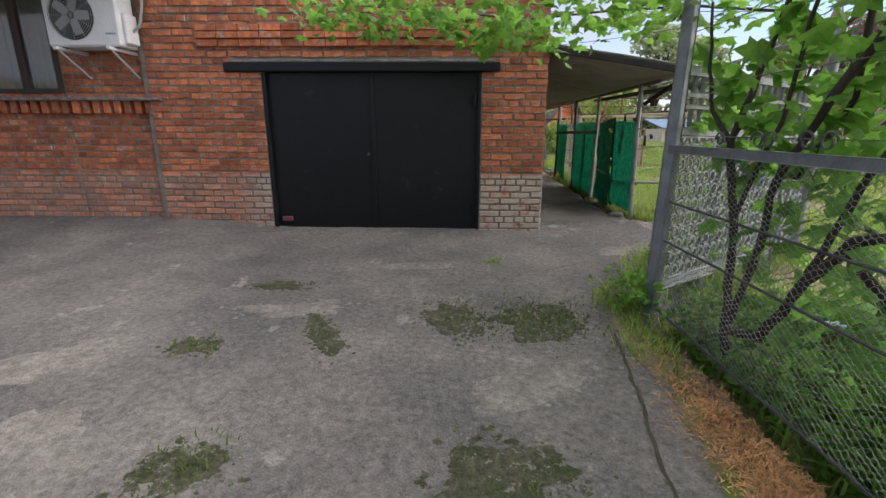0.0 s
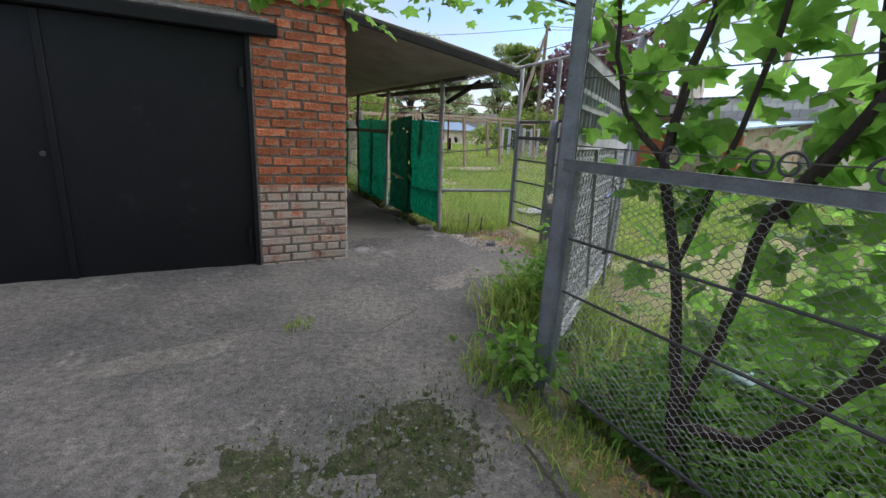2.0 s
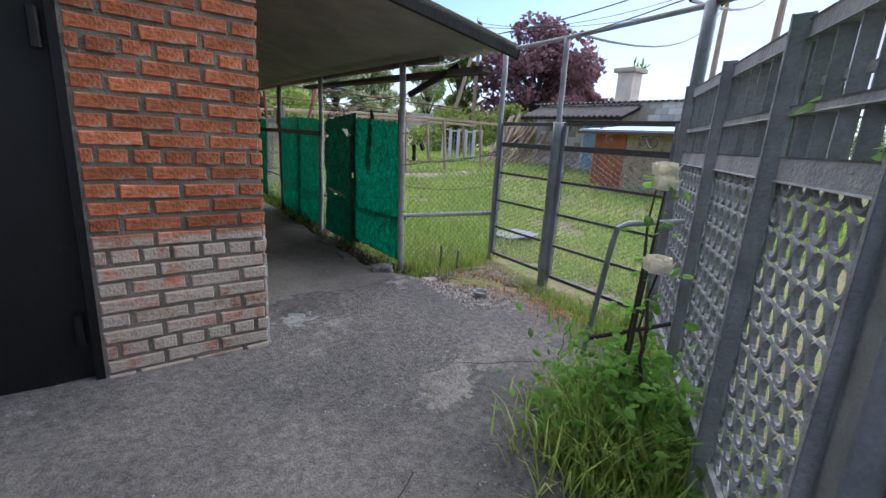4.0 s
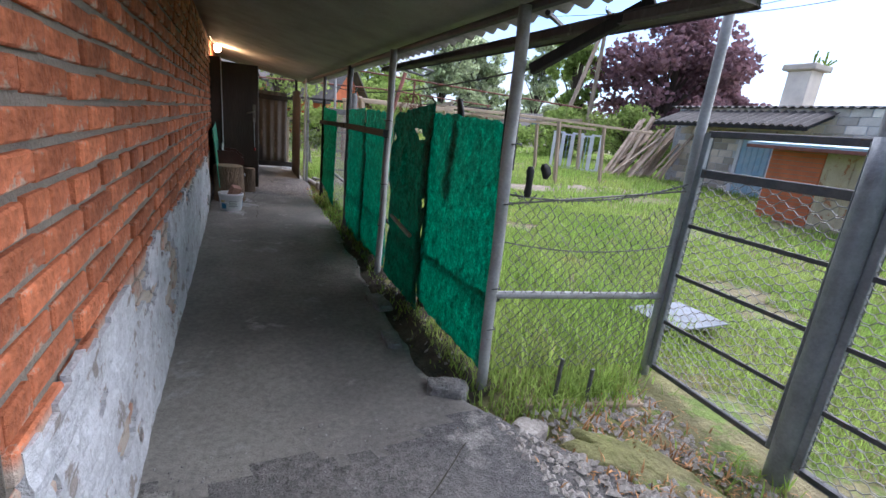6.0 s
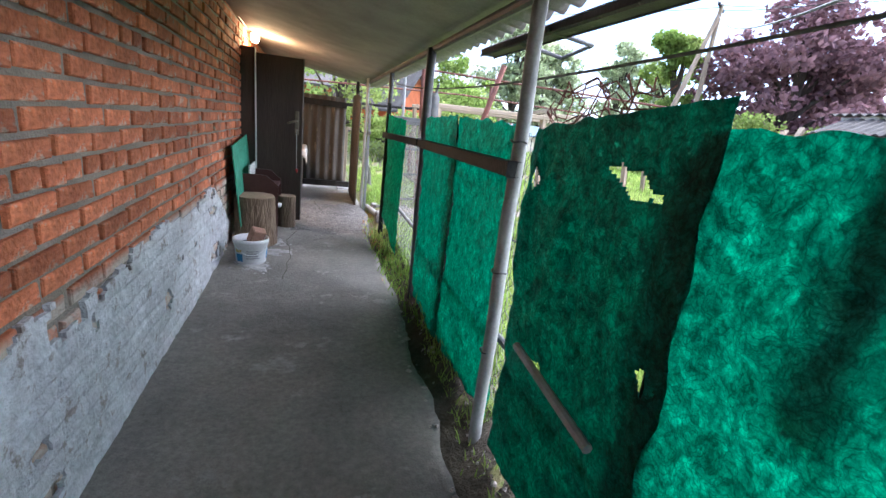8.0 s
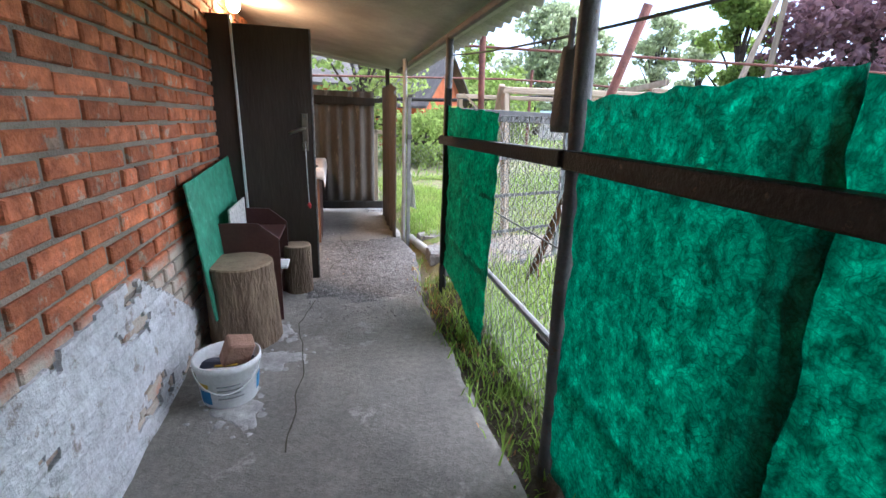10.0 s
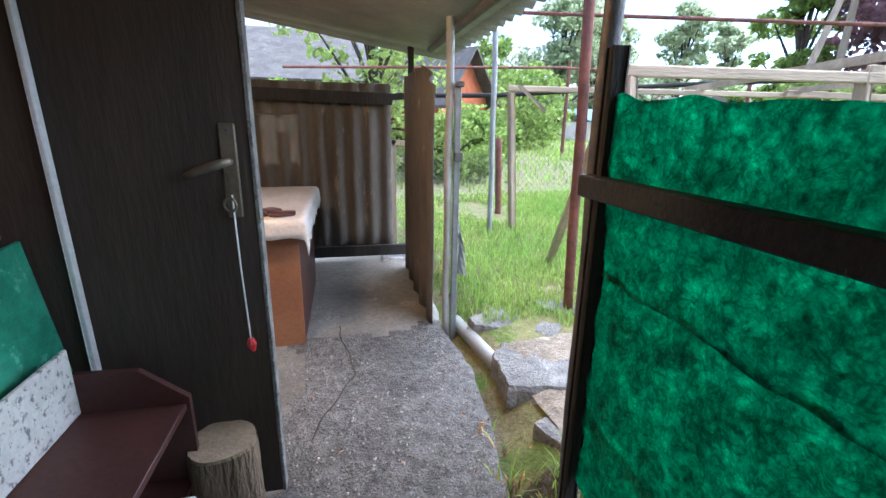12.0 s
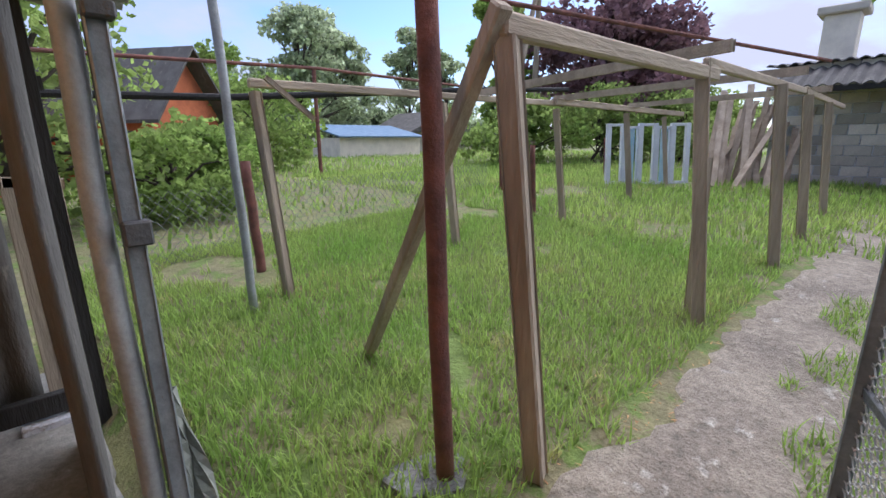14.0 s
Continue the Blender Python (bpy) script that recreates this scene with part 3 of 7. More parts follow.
def turf(x, y):
    if x < edge_x(min(y, 16.2)) + 0.12 and y < 16.3:
        return False
    if x < 3.75 and 4.6 < y < 6.7:
        return False
    if y < 4.2 and x < 5 and (x - 1.62) * 0.7 + 3.35 > y and y > 3.3:
        return False
    bare = noise.noise(Vector((x * 0.9, y * 0.9, 11))) + 0.5 * noise.noise(Vector((x * 3, y * 3, 4)))
    path = abs((y - 13.32) + 0.04 * (x - 4)) < 0.5 and x < 9
    if path and bare > -0.22:
        return False
    if 13.0 < y < 14.0 and x < 3.4 and bare > -0.3:
        return False
    return bare < 0.42


blades("grass", scatter(140000, 2.7, 7.5, 5.0, 18, turf), "fresh green grass of the yard", GRASS, 0.05, 0.14, 0.004, 1.1, 2)
blades("grass", scatter(62000, 7.5, 16, 4, 24, turf), "longer green grass across the yard", GRASS, 0.08, 0.2, 0.009, 0.8, 3)
blades("grass", scatter(22000, 3.0, 32, 18, 50, turf), "tall meadow grass far down the yard", GRASS, 0.10, 0.28, 0.02, 0.8, 4)
blades("grass", scatter(11000, 2.86, 4.6, 6.95, 12.8, turf), "lush tall grass along the green sheet fence", GRASS, 0.10, 0.3, 0.005, 0.7, 6)
blades("grass", scatter(16000, 1.65, 6.0, -3.0, 3.6, lambda x, y: y < 3.2 + (x - 1.6) * 0.65 and noise.noise(Vector((x * 1.2, y * 1.2, 3))) < 0.4), "lush grass and weeds under the vines", GRASS, 0.1, 0.35, 0.008, 0.9, 7)


def tuft(x0, x1, y0, y1, n, hmin, hmax, seed, material=GRASS, label="grass tuft rooted in a crack of the paving", lean=1.1, lift=0.0):
    r2 = np.random.default_rng(seed)
    pts = [(x, y, (pave_z(x, y) if x < edge_x(y) else ground_z(x, y)) - 0.005 + lift * r2.uniform(0.5, 1)) for x, y in zip(r2.normal((x0 + x1) / 2, (x1 - x0) / 4, n), r2.normal((y0 + y1) / 2, (y1 - y0) / 4, n))]
    blades("grass_tuft", pts, label, material, hmin, hmax, 0.005 if lean < 2 else 0.0035, lean, seed)


tuft(1.2, 1.62, 0.3, 2.5, 9000, 0.006, 0.016, 50, STRAW, "orange dry straw litter below the mesh fence", 7.0, 0.024)
tuft(3.2, 3.75, 4.7, 6.3, 2600, 0.006, 0.016, 54, STRAW, "brown dry straw along the foot of the mesh gate", 7.0, 0.02)
tuft(3.35, 3.8, 4.9, 6.1, 900, 0.03, 0.14, 55, GRASS, "short grass at the foot of the mesh gate")
tuft(2.95, 3.75, 6.6, 6.9, 500, 0.06, 0.2, 56, GRASS, "grass in front of the chain link fence")
tuft(2.85, 3.7, 5.7, 6.8, 700, 0.006, 0.018, 51, STRAW, "dry straw litter along the paving edge", 6.0)
tuft(3.0, 6.5, 12.8, 13.9, 2200, 0.006, 0.018, 52, STRAW, "dry straw trodden into the garden path", 6.0)
tuft(3.7, 4.9, 15.6, 16.6, 900, 0.01, 0.02, 53, STRAW, "heap of dry cut grass by the posts", 6.0)
tuft(1.25, 1.6, 3.1, 3.9, 260, 0.05, 0.2, 20)
tuft(1.2, 1.6, 2.4, 3.3, 500, 0.03, 0.12, 21)
tuft(1.25, 1.55, 1.2, 2.4, 500, 0.02, 0.09, 22, STRAW, "dry yellow grass along the fence foot")
tuft(0.1, 1.2, 2.8, 3.7, 700, 0.015, 0.05, 23, LOWGRASS)
tuft(-0.2, 0.3, 3.0, 3.5, 260, 0.015, 0.04, 24, LOWGRASS)
tuft(0.1, 0.6, 1.3, 1.9, 200, 0.01, 0.04, 25, LOWGRASS)
tuft(-1.3, -0.95, 1.45, 1.8, 160, 0.02, 0.07, 26, LOWGRASS)
tuft(-1.9, -1.5, 2.55, 2.8, 140, 0.015, 0.05, 27, LOWGRASS)
tuft(0.35, 0.55, 4.5, 4.7, 60, 0.02, 0.06, 28)
tuft(1.9, 2.75, 3.7, 4.5, 3600, 0.12, 0.42, 29, GRASS, "thick green weeds round the rose bush")
tuft(3.0, 3.75, 4.4, 5.3, 700, 0.05, 0.2, 30, GRASS, "grass at the foot of the mesh gate")
tuft(2.9, 3.7, 5.9, 6.8, 380, 0.02, 0.09, 31, STRAW, "dry grass on the paving edge")
tuft(2.6, 2.85, 10.6, 13.0, 700, 0.04, 0.16, 32, GRASS, "grass and weeds along the paving edge")
tuft(2.62, 2.8, 11.0, 13.2, 300, 0.03, 0.09, 33, STRAW, "dry grass along the paving edge")
tuft(2.62, 2.8, 7.3, 9.4, 160, 0.03, 0.1, 34)


LUMP = mat("weathered_concrete_lump", (0.42, 0.39, 0.35), (0.28, 0.255, 0.23), 0.95, 9, 60, 0.7)


def chips(name, n, x0, x1, y0, y1, smin, smax, material, label, seed):
    """Loose stones: small irregular tetra-octahedra."""
    r2 = np.random.default_rng(seed)
    V, Fc = [], []
    oct_f = [(0, 2, 4), (2, 1, 4), (1, 3, 4), (3, 0, 4), (2, 0, 5), (1, 2, 5), (3, 1, 5), (0, 3, 5)]
    for _ in range(n):
        x, y = r2.uniform(x0, x1), r2.uniform(y0, y1)
        s = r2.uniform(smin, smax)
        z = pave_z(x, y) if x < edge_x(y) else ground_z(x, y)
        b, q = len(V), Matrix.Rotation(r2.uniform(0, 6.28), 3, "Z")
        for v in [(1, 0, 0), (-1, 0, 0), (0, 0.8, 0), (0, -0.8, 0), (0.15, 0.1, 0.6), (0, 0, -0.4)]:
            p = q @ Vector(v) * s * r2.uniform(0.7, 1.2)
            V.append((x + p.x, y + p.y, z + p.z + 0.002))
        Fc += [tuple(b + k for k in f) for f in oct_f]
    return tagged(data(name, V, Fc, material), label, "gravel", kind="stuff")


chips("gravel", 2600, -2.5, 1.5, 0.8, 5.8, 0.002, 0.007, GRAVEL, "fine stone chips strewn on the concrete", 41)
chips("gravel", 2200, 1.2, 3.4, 4.2, 6.9, 0.003, 0.009, GRAVEL, "loose grey gravel on the paving by the gate", 42)
chips("gravel", 1600, 1.7, 2.65, 12.2, 14.6, 0.003, 0.011, GRAVEL, "coarse gravel where the concrete has crumbled", 43)
chips("gravel", 260, 0.0, 1.2, 2.7, 3.8, 0.006, 0.022, RUBBLE, "pale stone fragments on the mossy concrete", 44)
chips("gravel", 1000, 2.7, 3.7, 5.75, 6.75, 0.008, 0.036, LUMP, "rubble fragments along the paving edge", 45)




def stone(x, y, z, sx, sy, sz, rot, label, name="rubble_stone", material=None, seed=0):
    bm = bmesh.new()
    bmesh.ops.create_icosphere(bm, subdivisions=3, radius=1)
    for v in bm.verts:
        k = 1 + 0.28 * noise.noise(v.co * 1.3 + Vector((seed, 0, 0))) + 0.08 * noise.noise(v.co * 5 + Vector((0, seed, 0)))
        c = Vector([math.copysign(abs(t) ** 0.55, t) for t in v.co]) * k
        v.co = Vector((c.x * sx, c.y * sy, c.z * sz))
    ob = finish(name, bm, material or RUBBLE)
    ob.matrix_world = pose(x, y, z, 0, 0, rot)
    return tagged(ob, label, "stone", "broken concrete along the path")


for i, (x, y, sx, sy, sz, r) in enumerate([(2.73, 6.78, 0.10, 0.085, 0.04, 20), (2.56, 6.98, 0.11, 0.06, 0.05, -30), (2.50, 7.25, 0.06, 0.1, 0.04, 10), (2.44, 7.6, 0.05, 0.12, 0.03, 0), (2.52, 8.2, 0.07, 0.16, 0.03, 8), (2.55, 8.75, 0.05, 0.1, 0.03, 3)]):
    g = pave_z(x, y) if x < edge_x(y) else ground_z(x, y)
    stone(x, y, g + (sz * 0.35 if y < 12 else -0.012), sx * (1 if y < 12 else 1.15), sy * (1 if y < 12 else 1.15), sz if y < 12 else 0.026, r, "broken grey concrete lump at the edge of the path", seed=i * 3.3)
for i, (x, y, sx, sy, sz, r) in enumerate([(2.87, 6.64, 0.09, 0.075, 0.06, 20), (2.66, 7.08, 0.08, 0.06, 0.055, -35), (3.03, 6.5, 0.05, 0.04, 0.03, 60)]):
    stone(x, y, (pave_z(x, y) if x < edge_x(y) else ground_z(x, y)) + sz * 0.45, sx, sy, sz, r, "broken pale concrete lump by the fence post", material=LUMP, seed=40 + i * 2.7)

EARTH = mat("dark_earth", (0.115, 0.098, 0.072), (0.07, 0.062, 0.048), 1.0, 6, 60, 0.9, spots=(0.2, 0.185, 0.16), spread=0.4, spot_at=0.63, mid=0.4)
V, by = [], np.arange(6.95, 12.9, 0.05)
for y in by:
    for k in range(9):
        x = edge_x(y) - 0.03 + (2.93 - edge_x(y)) * k / 8
        z = max(ground_z(x, y), floor_z(y) - 0.1) + 0.012 + 0.03 * noise.noise(Vector((x * 9, y * 6, 3))) + 0.012 * noise.noise(Vector((x * 30, y * 25, 5)))
        V.append((x, y, z if 0 < k < 8 else z - 0.08))
tagged(data("earth_bank", V, [(i * 9 + j, i * 9 + j + 1, (i + 1) * 9 + j + 1, (i + 1) * 9 + j) for i in range(len(by) - 1) for j in range(8)], EARTH, smooth=True), "dark crumbling earth between the paving and the fence", "soil", kind="stuff")
chips("gravel", 260, 2.52, 2.8, 6.95, 10.6, 0.008, 0.03, LUMP, "broken concrete crumbs along the fence foot", 47)


def broken_slab(x, y, r, ratio, turn, seed, tilt=(0, 0)):
    """A flat piece of broken concrete: an angular outline, a ragged rim and a pitted top."""
    r3 = random.Random(seed)
    n = r3.randint(6, 8)
    corner = [(r * r3.uniform(0.78, 1.15) * math.cos(a), r * ratio * r3.uniform(0.78, 1.15) * math.sin(a)) for a in [2 * math.pi * (k + r3.uniform(-0.25, 0.25)) / n for k in range(n)]]
    rim = []
    for (ax, ay), (bx, by) in zip(corner, corner[1:] + corner[:1]):
        for k in range(8):
            u = k / 8
            px, py = ax + (bx - ax) * u, ay + (by - ay) * u
            w = 1 + 0.10 * noise.noise(Vector((px * 9, py * 9, seed)))
            rim.append((px * w, py * w))
    V, m = [], len(rim)
    for scale, z in ((1.04, -0.09), (1.02, 0.0), (0.985, 0.028), (0.8, 0.034), (0.55, 0.036), (0.25, 0.036)):
        for px, py in rim:
            V.append((px * scale, py * scale, z + (0.014 * noise.noise(Vector((px * scale * 6, py * scale * 6, seed))) + 0.006 * noise.noise(Vector((px * scale * 22, py * scale * 22, seed))) if z > 0 else 0)))
    Fc = [(k * m + i, k * m + (i + 1) % m, (k + 1) * m + (i + 1) % m, (k + 1) * m + i) for k in range(5) for i in range(m)]
    Fc.append(tuple(5 * m + i for i in range(m)))
    ob = data("broken_slab", V, Fc, RUBBLE)
    ob.matrix_world = pose(x, y, ground_z(x, y) - 0.024, tilt[0], tilt[1], turn)
    return tagged(ob, "flat broken piece of grey concrete bedded in the ground", "slab", "broken concrete beside the path")


for i, (x, y, r, ratio, turn) in enumerate([(3.17, 13.58, 0.38, 0.85, 60), (3.6, 13.55, 0.26, 0.8, 20), (3.05, 14.1, 0.19, 0.7, 10), (3.54, 14.12, 0.2, 0.6, -20), (3.04, 13.0, 0.2, 0.8, 45), (3.42, 13.1, 0.22, 0.7, 80), (3.3, 13.86, 0.11, 0.8, 0), (3.75, 13.3, 0.16, 0.9, 30)]):
    broken_slab(x, y, r, ratio, turn, 11 + 7 * i, ((-3, 2, 4, -2)[i % 4], (2, -3, 1, 3)[i % 4]))

# ---- brick house ----
WX, FY, TOP = 1.17, 5.97, 3.3


def wall_core(name, lo, hi, label):
    ob = tagged(finish(name, boxed(lo, hi, 0), MORTAR), label, "wall", kind="structure")
    return ob


wall_side = wall_core("wall_east", (WX - 0.40, FY + 0.4, -0.3), (WX - 0.003, 16.6, TOP), "red brick side wall along the covered walk")
wall_pier = wall_core("wall_south_pier", (0.345, FY + 0.003, -0.3), (WX - 0.003, FY + 0.4, TOP), "red brick corner pier beside the garage door")
wall_lintel = wall_core("wall_south_lintel", (-2.45, FY + 0.003, 2.2), (0.345, FY + 0.4, TOP), "red brickwork above the garage door")
wall_left = wall_core("wall_south", (-4.0, FY + 0.003, -0.3), (-2.45, FY + 0.4, TOP), "red brick wall beside the garage door")
wall_recess = wall_core("wall_south_recess", (-10, FY + 0.10, -0.3), (-5.15, FY + 0.5, 1.9), "shaded red brick wall under the window")
wall_recess2 = wall_core("wall_south_window_side", (-5.15, FY + 0.10, -0.3), (-4.0, FY + 0.5, TOP), "red brick wall behind the outdoor unit")
wall_recess3 = wall_core("wall_south_far", (-10, FY + 0.10, 1.9), (-6.6, FY + 0.5, TOP), "red brick wall past the window")
wall_back = wall_core("wall_back", (-10, -9.5, -0.5), (6, -9.2, 2.6), "plain wall closing the yard behind")
wall_west = wall_core("wall_west", (-10.3, -9.5, -0.5), (-10, 7, 2.6), "plain wall closing the yard at the side")
tagged(finish("garage_ceiling", boxed((-3.2, 6.4, 2.9), (0.7, 11, 3.0), 0), MORTAR), "plain garage ceiling", "ceiling", kind="structure")

# brick pieces: one mesh for each size, shared
CO, BL, BD = 0.0835, 0.272, 0.02


def brick_mesh(name, w, material, seed):
    bm = bmesh.new()
    h = CO - 0.019
    box(bm, (-w / 2, -BD, -h / 2), (w / 2, 0.012, h / 2), 0.0)
    bmesh.ops.bevel(bm, geom=[e for e in bm.edges if all(v.co.y > 0 for v in e.verts)], offset=0.005, segments=1, affect="EDGES")
    for v in bm.verts:
        v.co += 0.004 * Vector(noise.noise_vector(v.co * 17 + Vector((seed, 0, 0))))
    me = bpy.data.meshes.new(name)
    bmesh.ops.recalc_face_normals(bm, faces=bm.faces)
    bm.to_mesh(me)
    bm.free()
    me.materials.append(material)
    return me


ST = [brick_mesh("brick", BL - 0.019, BRICK, s) for s in (1, 5, 9)]
HD = [brick_mesh("brick", BL / 2 - 0.019, BRICK, s) for s in (2, 6, 11)]


def courses(u0, u1, z0, z1, skip):
    """Bricks as (u, z, width, kind) in a stretcher bond with now and then a header course."""
    r2 = random.Random(int(u0 * 10) + 7)
    k0 = math.floor(z0 / CO)
    for k in range(k0, int(z1 / CO) + 1):
        z = (k + 0.5) * CO
        head = k % 6 == 3
        step = BL / 2 if head else BL
        u = u0 - (BL / 2 if k % 2 else 0) * (0.5 if head else 1)
        while u < u1 - 0.02:
            a, b = max(u, u0), min(u + step, u1)
            if b - a > 0.04 and z > z0 and not skip((a + b) / 2, z):
                yield (a + b) / 2, z + r2.uniform(-0.005, 0.005), (b - a) * r2.uniform(0.95, 1.0), r2.uniform(-0.008, 0.005), r2.uniform(-1.3, 1.3)
            u += step


def brickwork(parent, place, turn, u0, u1, z0, z1, near, skip=lambda u, z: False):
    """near(u, z) says which are single parts; the rest is joined."""
    V, Fc, count = [], [], 0
    for u, z, w, out, tilt in courses(u0, u1, z0, z1, skip):
        p = place(u)
        if near(u, z) and count < 300:
            k = int((u * 37 + z * 91) * 10) % 3
            me = ST[k] if w > BL * 0.7 else HD[k]
            ob = new("brick", me)
            ob.parent = parent
            ob.matrix_world = pose(p[0], p[1], z, 0, tilt, turn) @ Matrix.Translation((0, out, 0)) @ Matrix.Diagonal(((w - 0.019) / ((BL if w > BL * 0.7 else BL / 2) - 0.019), 1, 1, 1))
            count += 1
        else:
            m = pose(p[0], p[1], z, 0, tilt, turn)
            b, hw, hh = len(V), (w - 0.019) / 2, (CO - 0.019) / 2
            c = 0.006
            for x, y, zz in [(-hw, -BD, -hh), (hw, -BD, -hh), (hw, -BD, hh), (-hw, -BD, hh), (-hw, 0.006 + out, -hh), (hw, 0.006 + out, -hh), (hw, 0.006 + out, hh), (-hw, 0.006 + out, hh), (-hw + c, 0.012 + out, -hh + c), (hw - c, 0.012 + out, -hh + c), (hw - c, 0.012 + out, hh - c), (-hw + c, 0.012 + out, hh - c)]:
                V.append(m @ Vector((x, y, zz)))
            for i in range(4):
                j = (i + 1) % 4
                Fc += [(b + i, b + j, b + 4 + j, b + 4 + i), (b + 4 + i, b + 4 + j, b + 8 + j, b + 8 + i)]
            Fc.append((b + 8, b + 9, b + 10, b + 11))
    if V:
        tagged(data("brick_rest", V, Fc, BRICKS, parent), kind="stuff")


# ---- limewashed plaster on the foot of the side wall ----
def plaster():
    ys, zs = np.arange(6.0, 12.02, 0.03), np.arange(0.0, 1.06, CO / 4)
    V, Fc, idx = [], [], {}

    def has(y, z):
        top = 0.885 + 0.08 * noise.noise(Vector((y * 1.1, 0, 3))) + 0.035 * noise.noise(Vector((y * 5, 0, 1)))
        if y > 11.2:
            top -= (y - 11.2) * 0.55
        hole = noise.noise(Vector((y * 2.6, z * 4.2, 1.5))) + 0.5 * noise.noise(Vector((y * 8, z * 11, 0)))
        return z < top and hole < 0.40

    def vert(i, j):
        if (i, j) not in idx:
            y, z = ys[i], zs[j]
            d = 0.024 + 0.007 * noise.noise(Vector((y * 4, z * 6, 0))) + 0.004 * noise.noise(Vector((y * 15, z * 20, 4))) + 0.03 * max(0, 0.35 - z)
            if j % 4 == 0 or (i - 4 * ((j // 4) % 2)) % 9 == 0:
                d -= 0.007 * (0.6 + noise.noise(Vector((y * 3, z * 3, 21))))
            idx[i, j] = len(V)
            V.append((WX + d, y + 0.012 * noise.noise(Vector((y * 9, z * 9, 7))), z + 0.012 * noise.noise(Vector((y * 9, z * 9, 17)))))
        return idx[i, j]

    for i in range(len(ys) - 1):
        for j in range(len(zs) - 1):
            if has(ys[i], zs[j]):
                Fc.append((vert(i, j), vert(i + 1, j), vert(i + 1, j + 1), vert(i, j + 1)))
    ob = data("plaster_coat", V, Fc, PLASTER, wall_side, "flaking grey-white limewashed plaster")
    sol = ob.modifiers.new("thickness", "SOLIDIFY")
    sol.thickness, sol.offset = 0.02, -1


plaster()

# ---- garage door ----
door = empty("garage_door", "closed black steel double garage door with a heavy lintel", "garage door", kind="structure")
door.name = "door_1"
part("leaf", boxed((-2.43, FY + 0.06, 0.13), (-1.06, FY + 0.11, 2.17), 0.004), BLACKPAINT, door)
part("leaf", boxed((-1.05, FY + 0.05, 0.13), (0.33, FY + 0.10, 2.17), 0.004), BLACKPAINT, door)
part("cover_strip", boxed((-1.08, FY + 0.03, 0.14), (-1.03, FY + 0.05, 2.16), 0.003), BLACKPAINT, door)
part("door_frame", boxed((-2.46, FY - 0.004, 0.1), (-2.41, FY + 0.13, 2.19), 0.004), BLACKPAINT, door)
part("door_frame", boxed((0.31, FY + 0.0, 0.1), (0.352, FY + 0.13, 2.19), 0.004), BLACKPAINT, door)
part("lintel", boxed((-2.92, FY - 0.05, 2.17), (0.58, FY + 0.12, 2.28), 0.012), BLACKPAINT, door, "black painted steel lintel beam")
part("mortar_bed", boxed((-2.85, FY - 0.03, 2.28), (0.52, FY + 0.02, 2.315), 0.01), RUBBLE, door)
for zz in (0.35, 1.75):
    part("hinge", tube([(0.27, FY + 0.02, zz), (0.27, FY + 0.02, zz + 0.16)], 0.022, 10), BLACKPAINT, door)
part("hinge_plate", boxed((-2.36, FY + 0.03, 0.24), (-2.22, FY + 0.06, 0.30), 0.004), RUST, door)
part("lock_boss", tube([(-1.13, FY + 0.035, 1.15), (-1.13, FY + 0.062, 1.15)], 0.02, 12), DULL, door)

# out-of-view board, added to keep light off the left of the house front
tagged(finish("house_eave", boxed((-10, 4.3, 3.32), (-3.4, 6.4, 3.42), 0.01), OLDWOOD), "unseen dark board added overhead to shade the house front", "eave", kind="structure")

# corbelled band over the door
for i, (za, zb, pr) in enumerate([(2.47, 2.545, 0.05), (2.56, 2.63, 0.075), (2.65, 2.72, 0.05)]):
    V, Fc = [], []
    u = -3.22
    while u < 1.1:
        b = len(V)
        w = min(BL, 1.16 - u) - 0.012
        for x, y, z in [(u, FY - pr, za), (u + w, FY - pr, za), (u + w, FY + 0.02, za), (u, FY + 0.02, za), (u, FY - pr, zb), (u + w, FY - pr, zb), (u + w, FY + 0.02, zb), (u, FY + 0.02, zb)]:
            V.append((x, y + 0.003 * math.sin(u * 40), z))
        Fc += [(b, b + 3, b + 2, b + 1), (b + 4, b + 5, b + 6, b + 7), (b, b + 1, b + 5, b + 4), (b + 1, b + 2, b + 6, b + 5), (b + 3, b, b + 4, b + 7)]
        u += BL
    tagged(data("corbel_course", V, Fc, BRICKS, wall_lintel), kind="stuff")

# ---- window, sill and outdoor unit ----
win = empty("window_1", "dark framed window with a brown curtain behind the glass", "window", kind="structure")
for x0, x1, z0, z1 in [(-6.6, -5.15, 1.9, 1.98), (-5.27, -5.15, 1.98, 3.3), (-6.6, -6.5, 1.98, 3.3), (-5.75, -5.64, 1.98, 3.3)]:
    part("window_frame", boxed((x0, FY + 0.13, z0), (x1, FY + 0.2, z1), 0.006), DARKWOOD, win)
for x0, x1 in [(-5.64, -5.27), (-6.5, -5.75)]:
    part("pane", boxed((x0, FY + 0.16, 1.98), (x1, FY + 0.165, 3.3), 0), GLASS, win)
bm = bmesh.new()
vs = [[bm.verts.new((-6.5 + 1.25 * i / 60, FY + 0.3 + 0.03 * math.sin(i * 0.9), z)) for i in range(61)] for z in (1.95, 3.3)]
for i in range(60):
    bm.faces.new((vs[0][i], vs[0][i + 1], vs[1][i + 1], vs[1][i]))
cu = part("curtain", bm, CURTAIN, win)
cu.modifiers.new("thickness", "SOLIDIFY").thickness = 0.004
part("reveal", boxed((-6.6, FY + 0.45, 1.9), (-5.1, FY + 0.5, 3.3), 0), DARKWOOD, win)
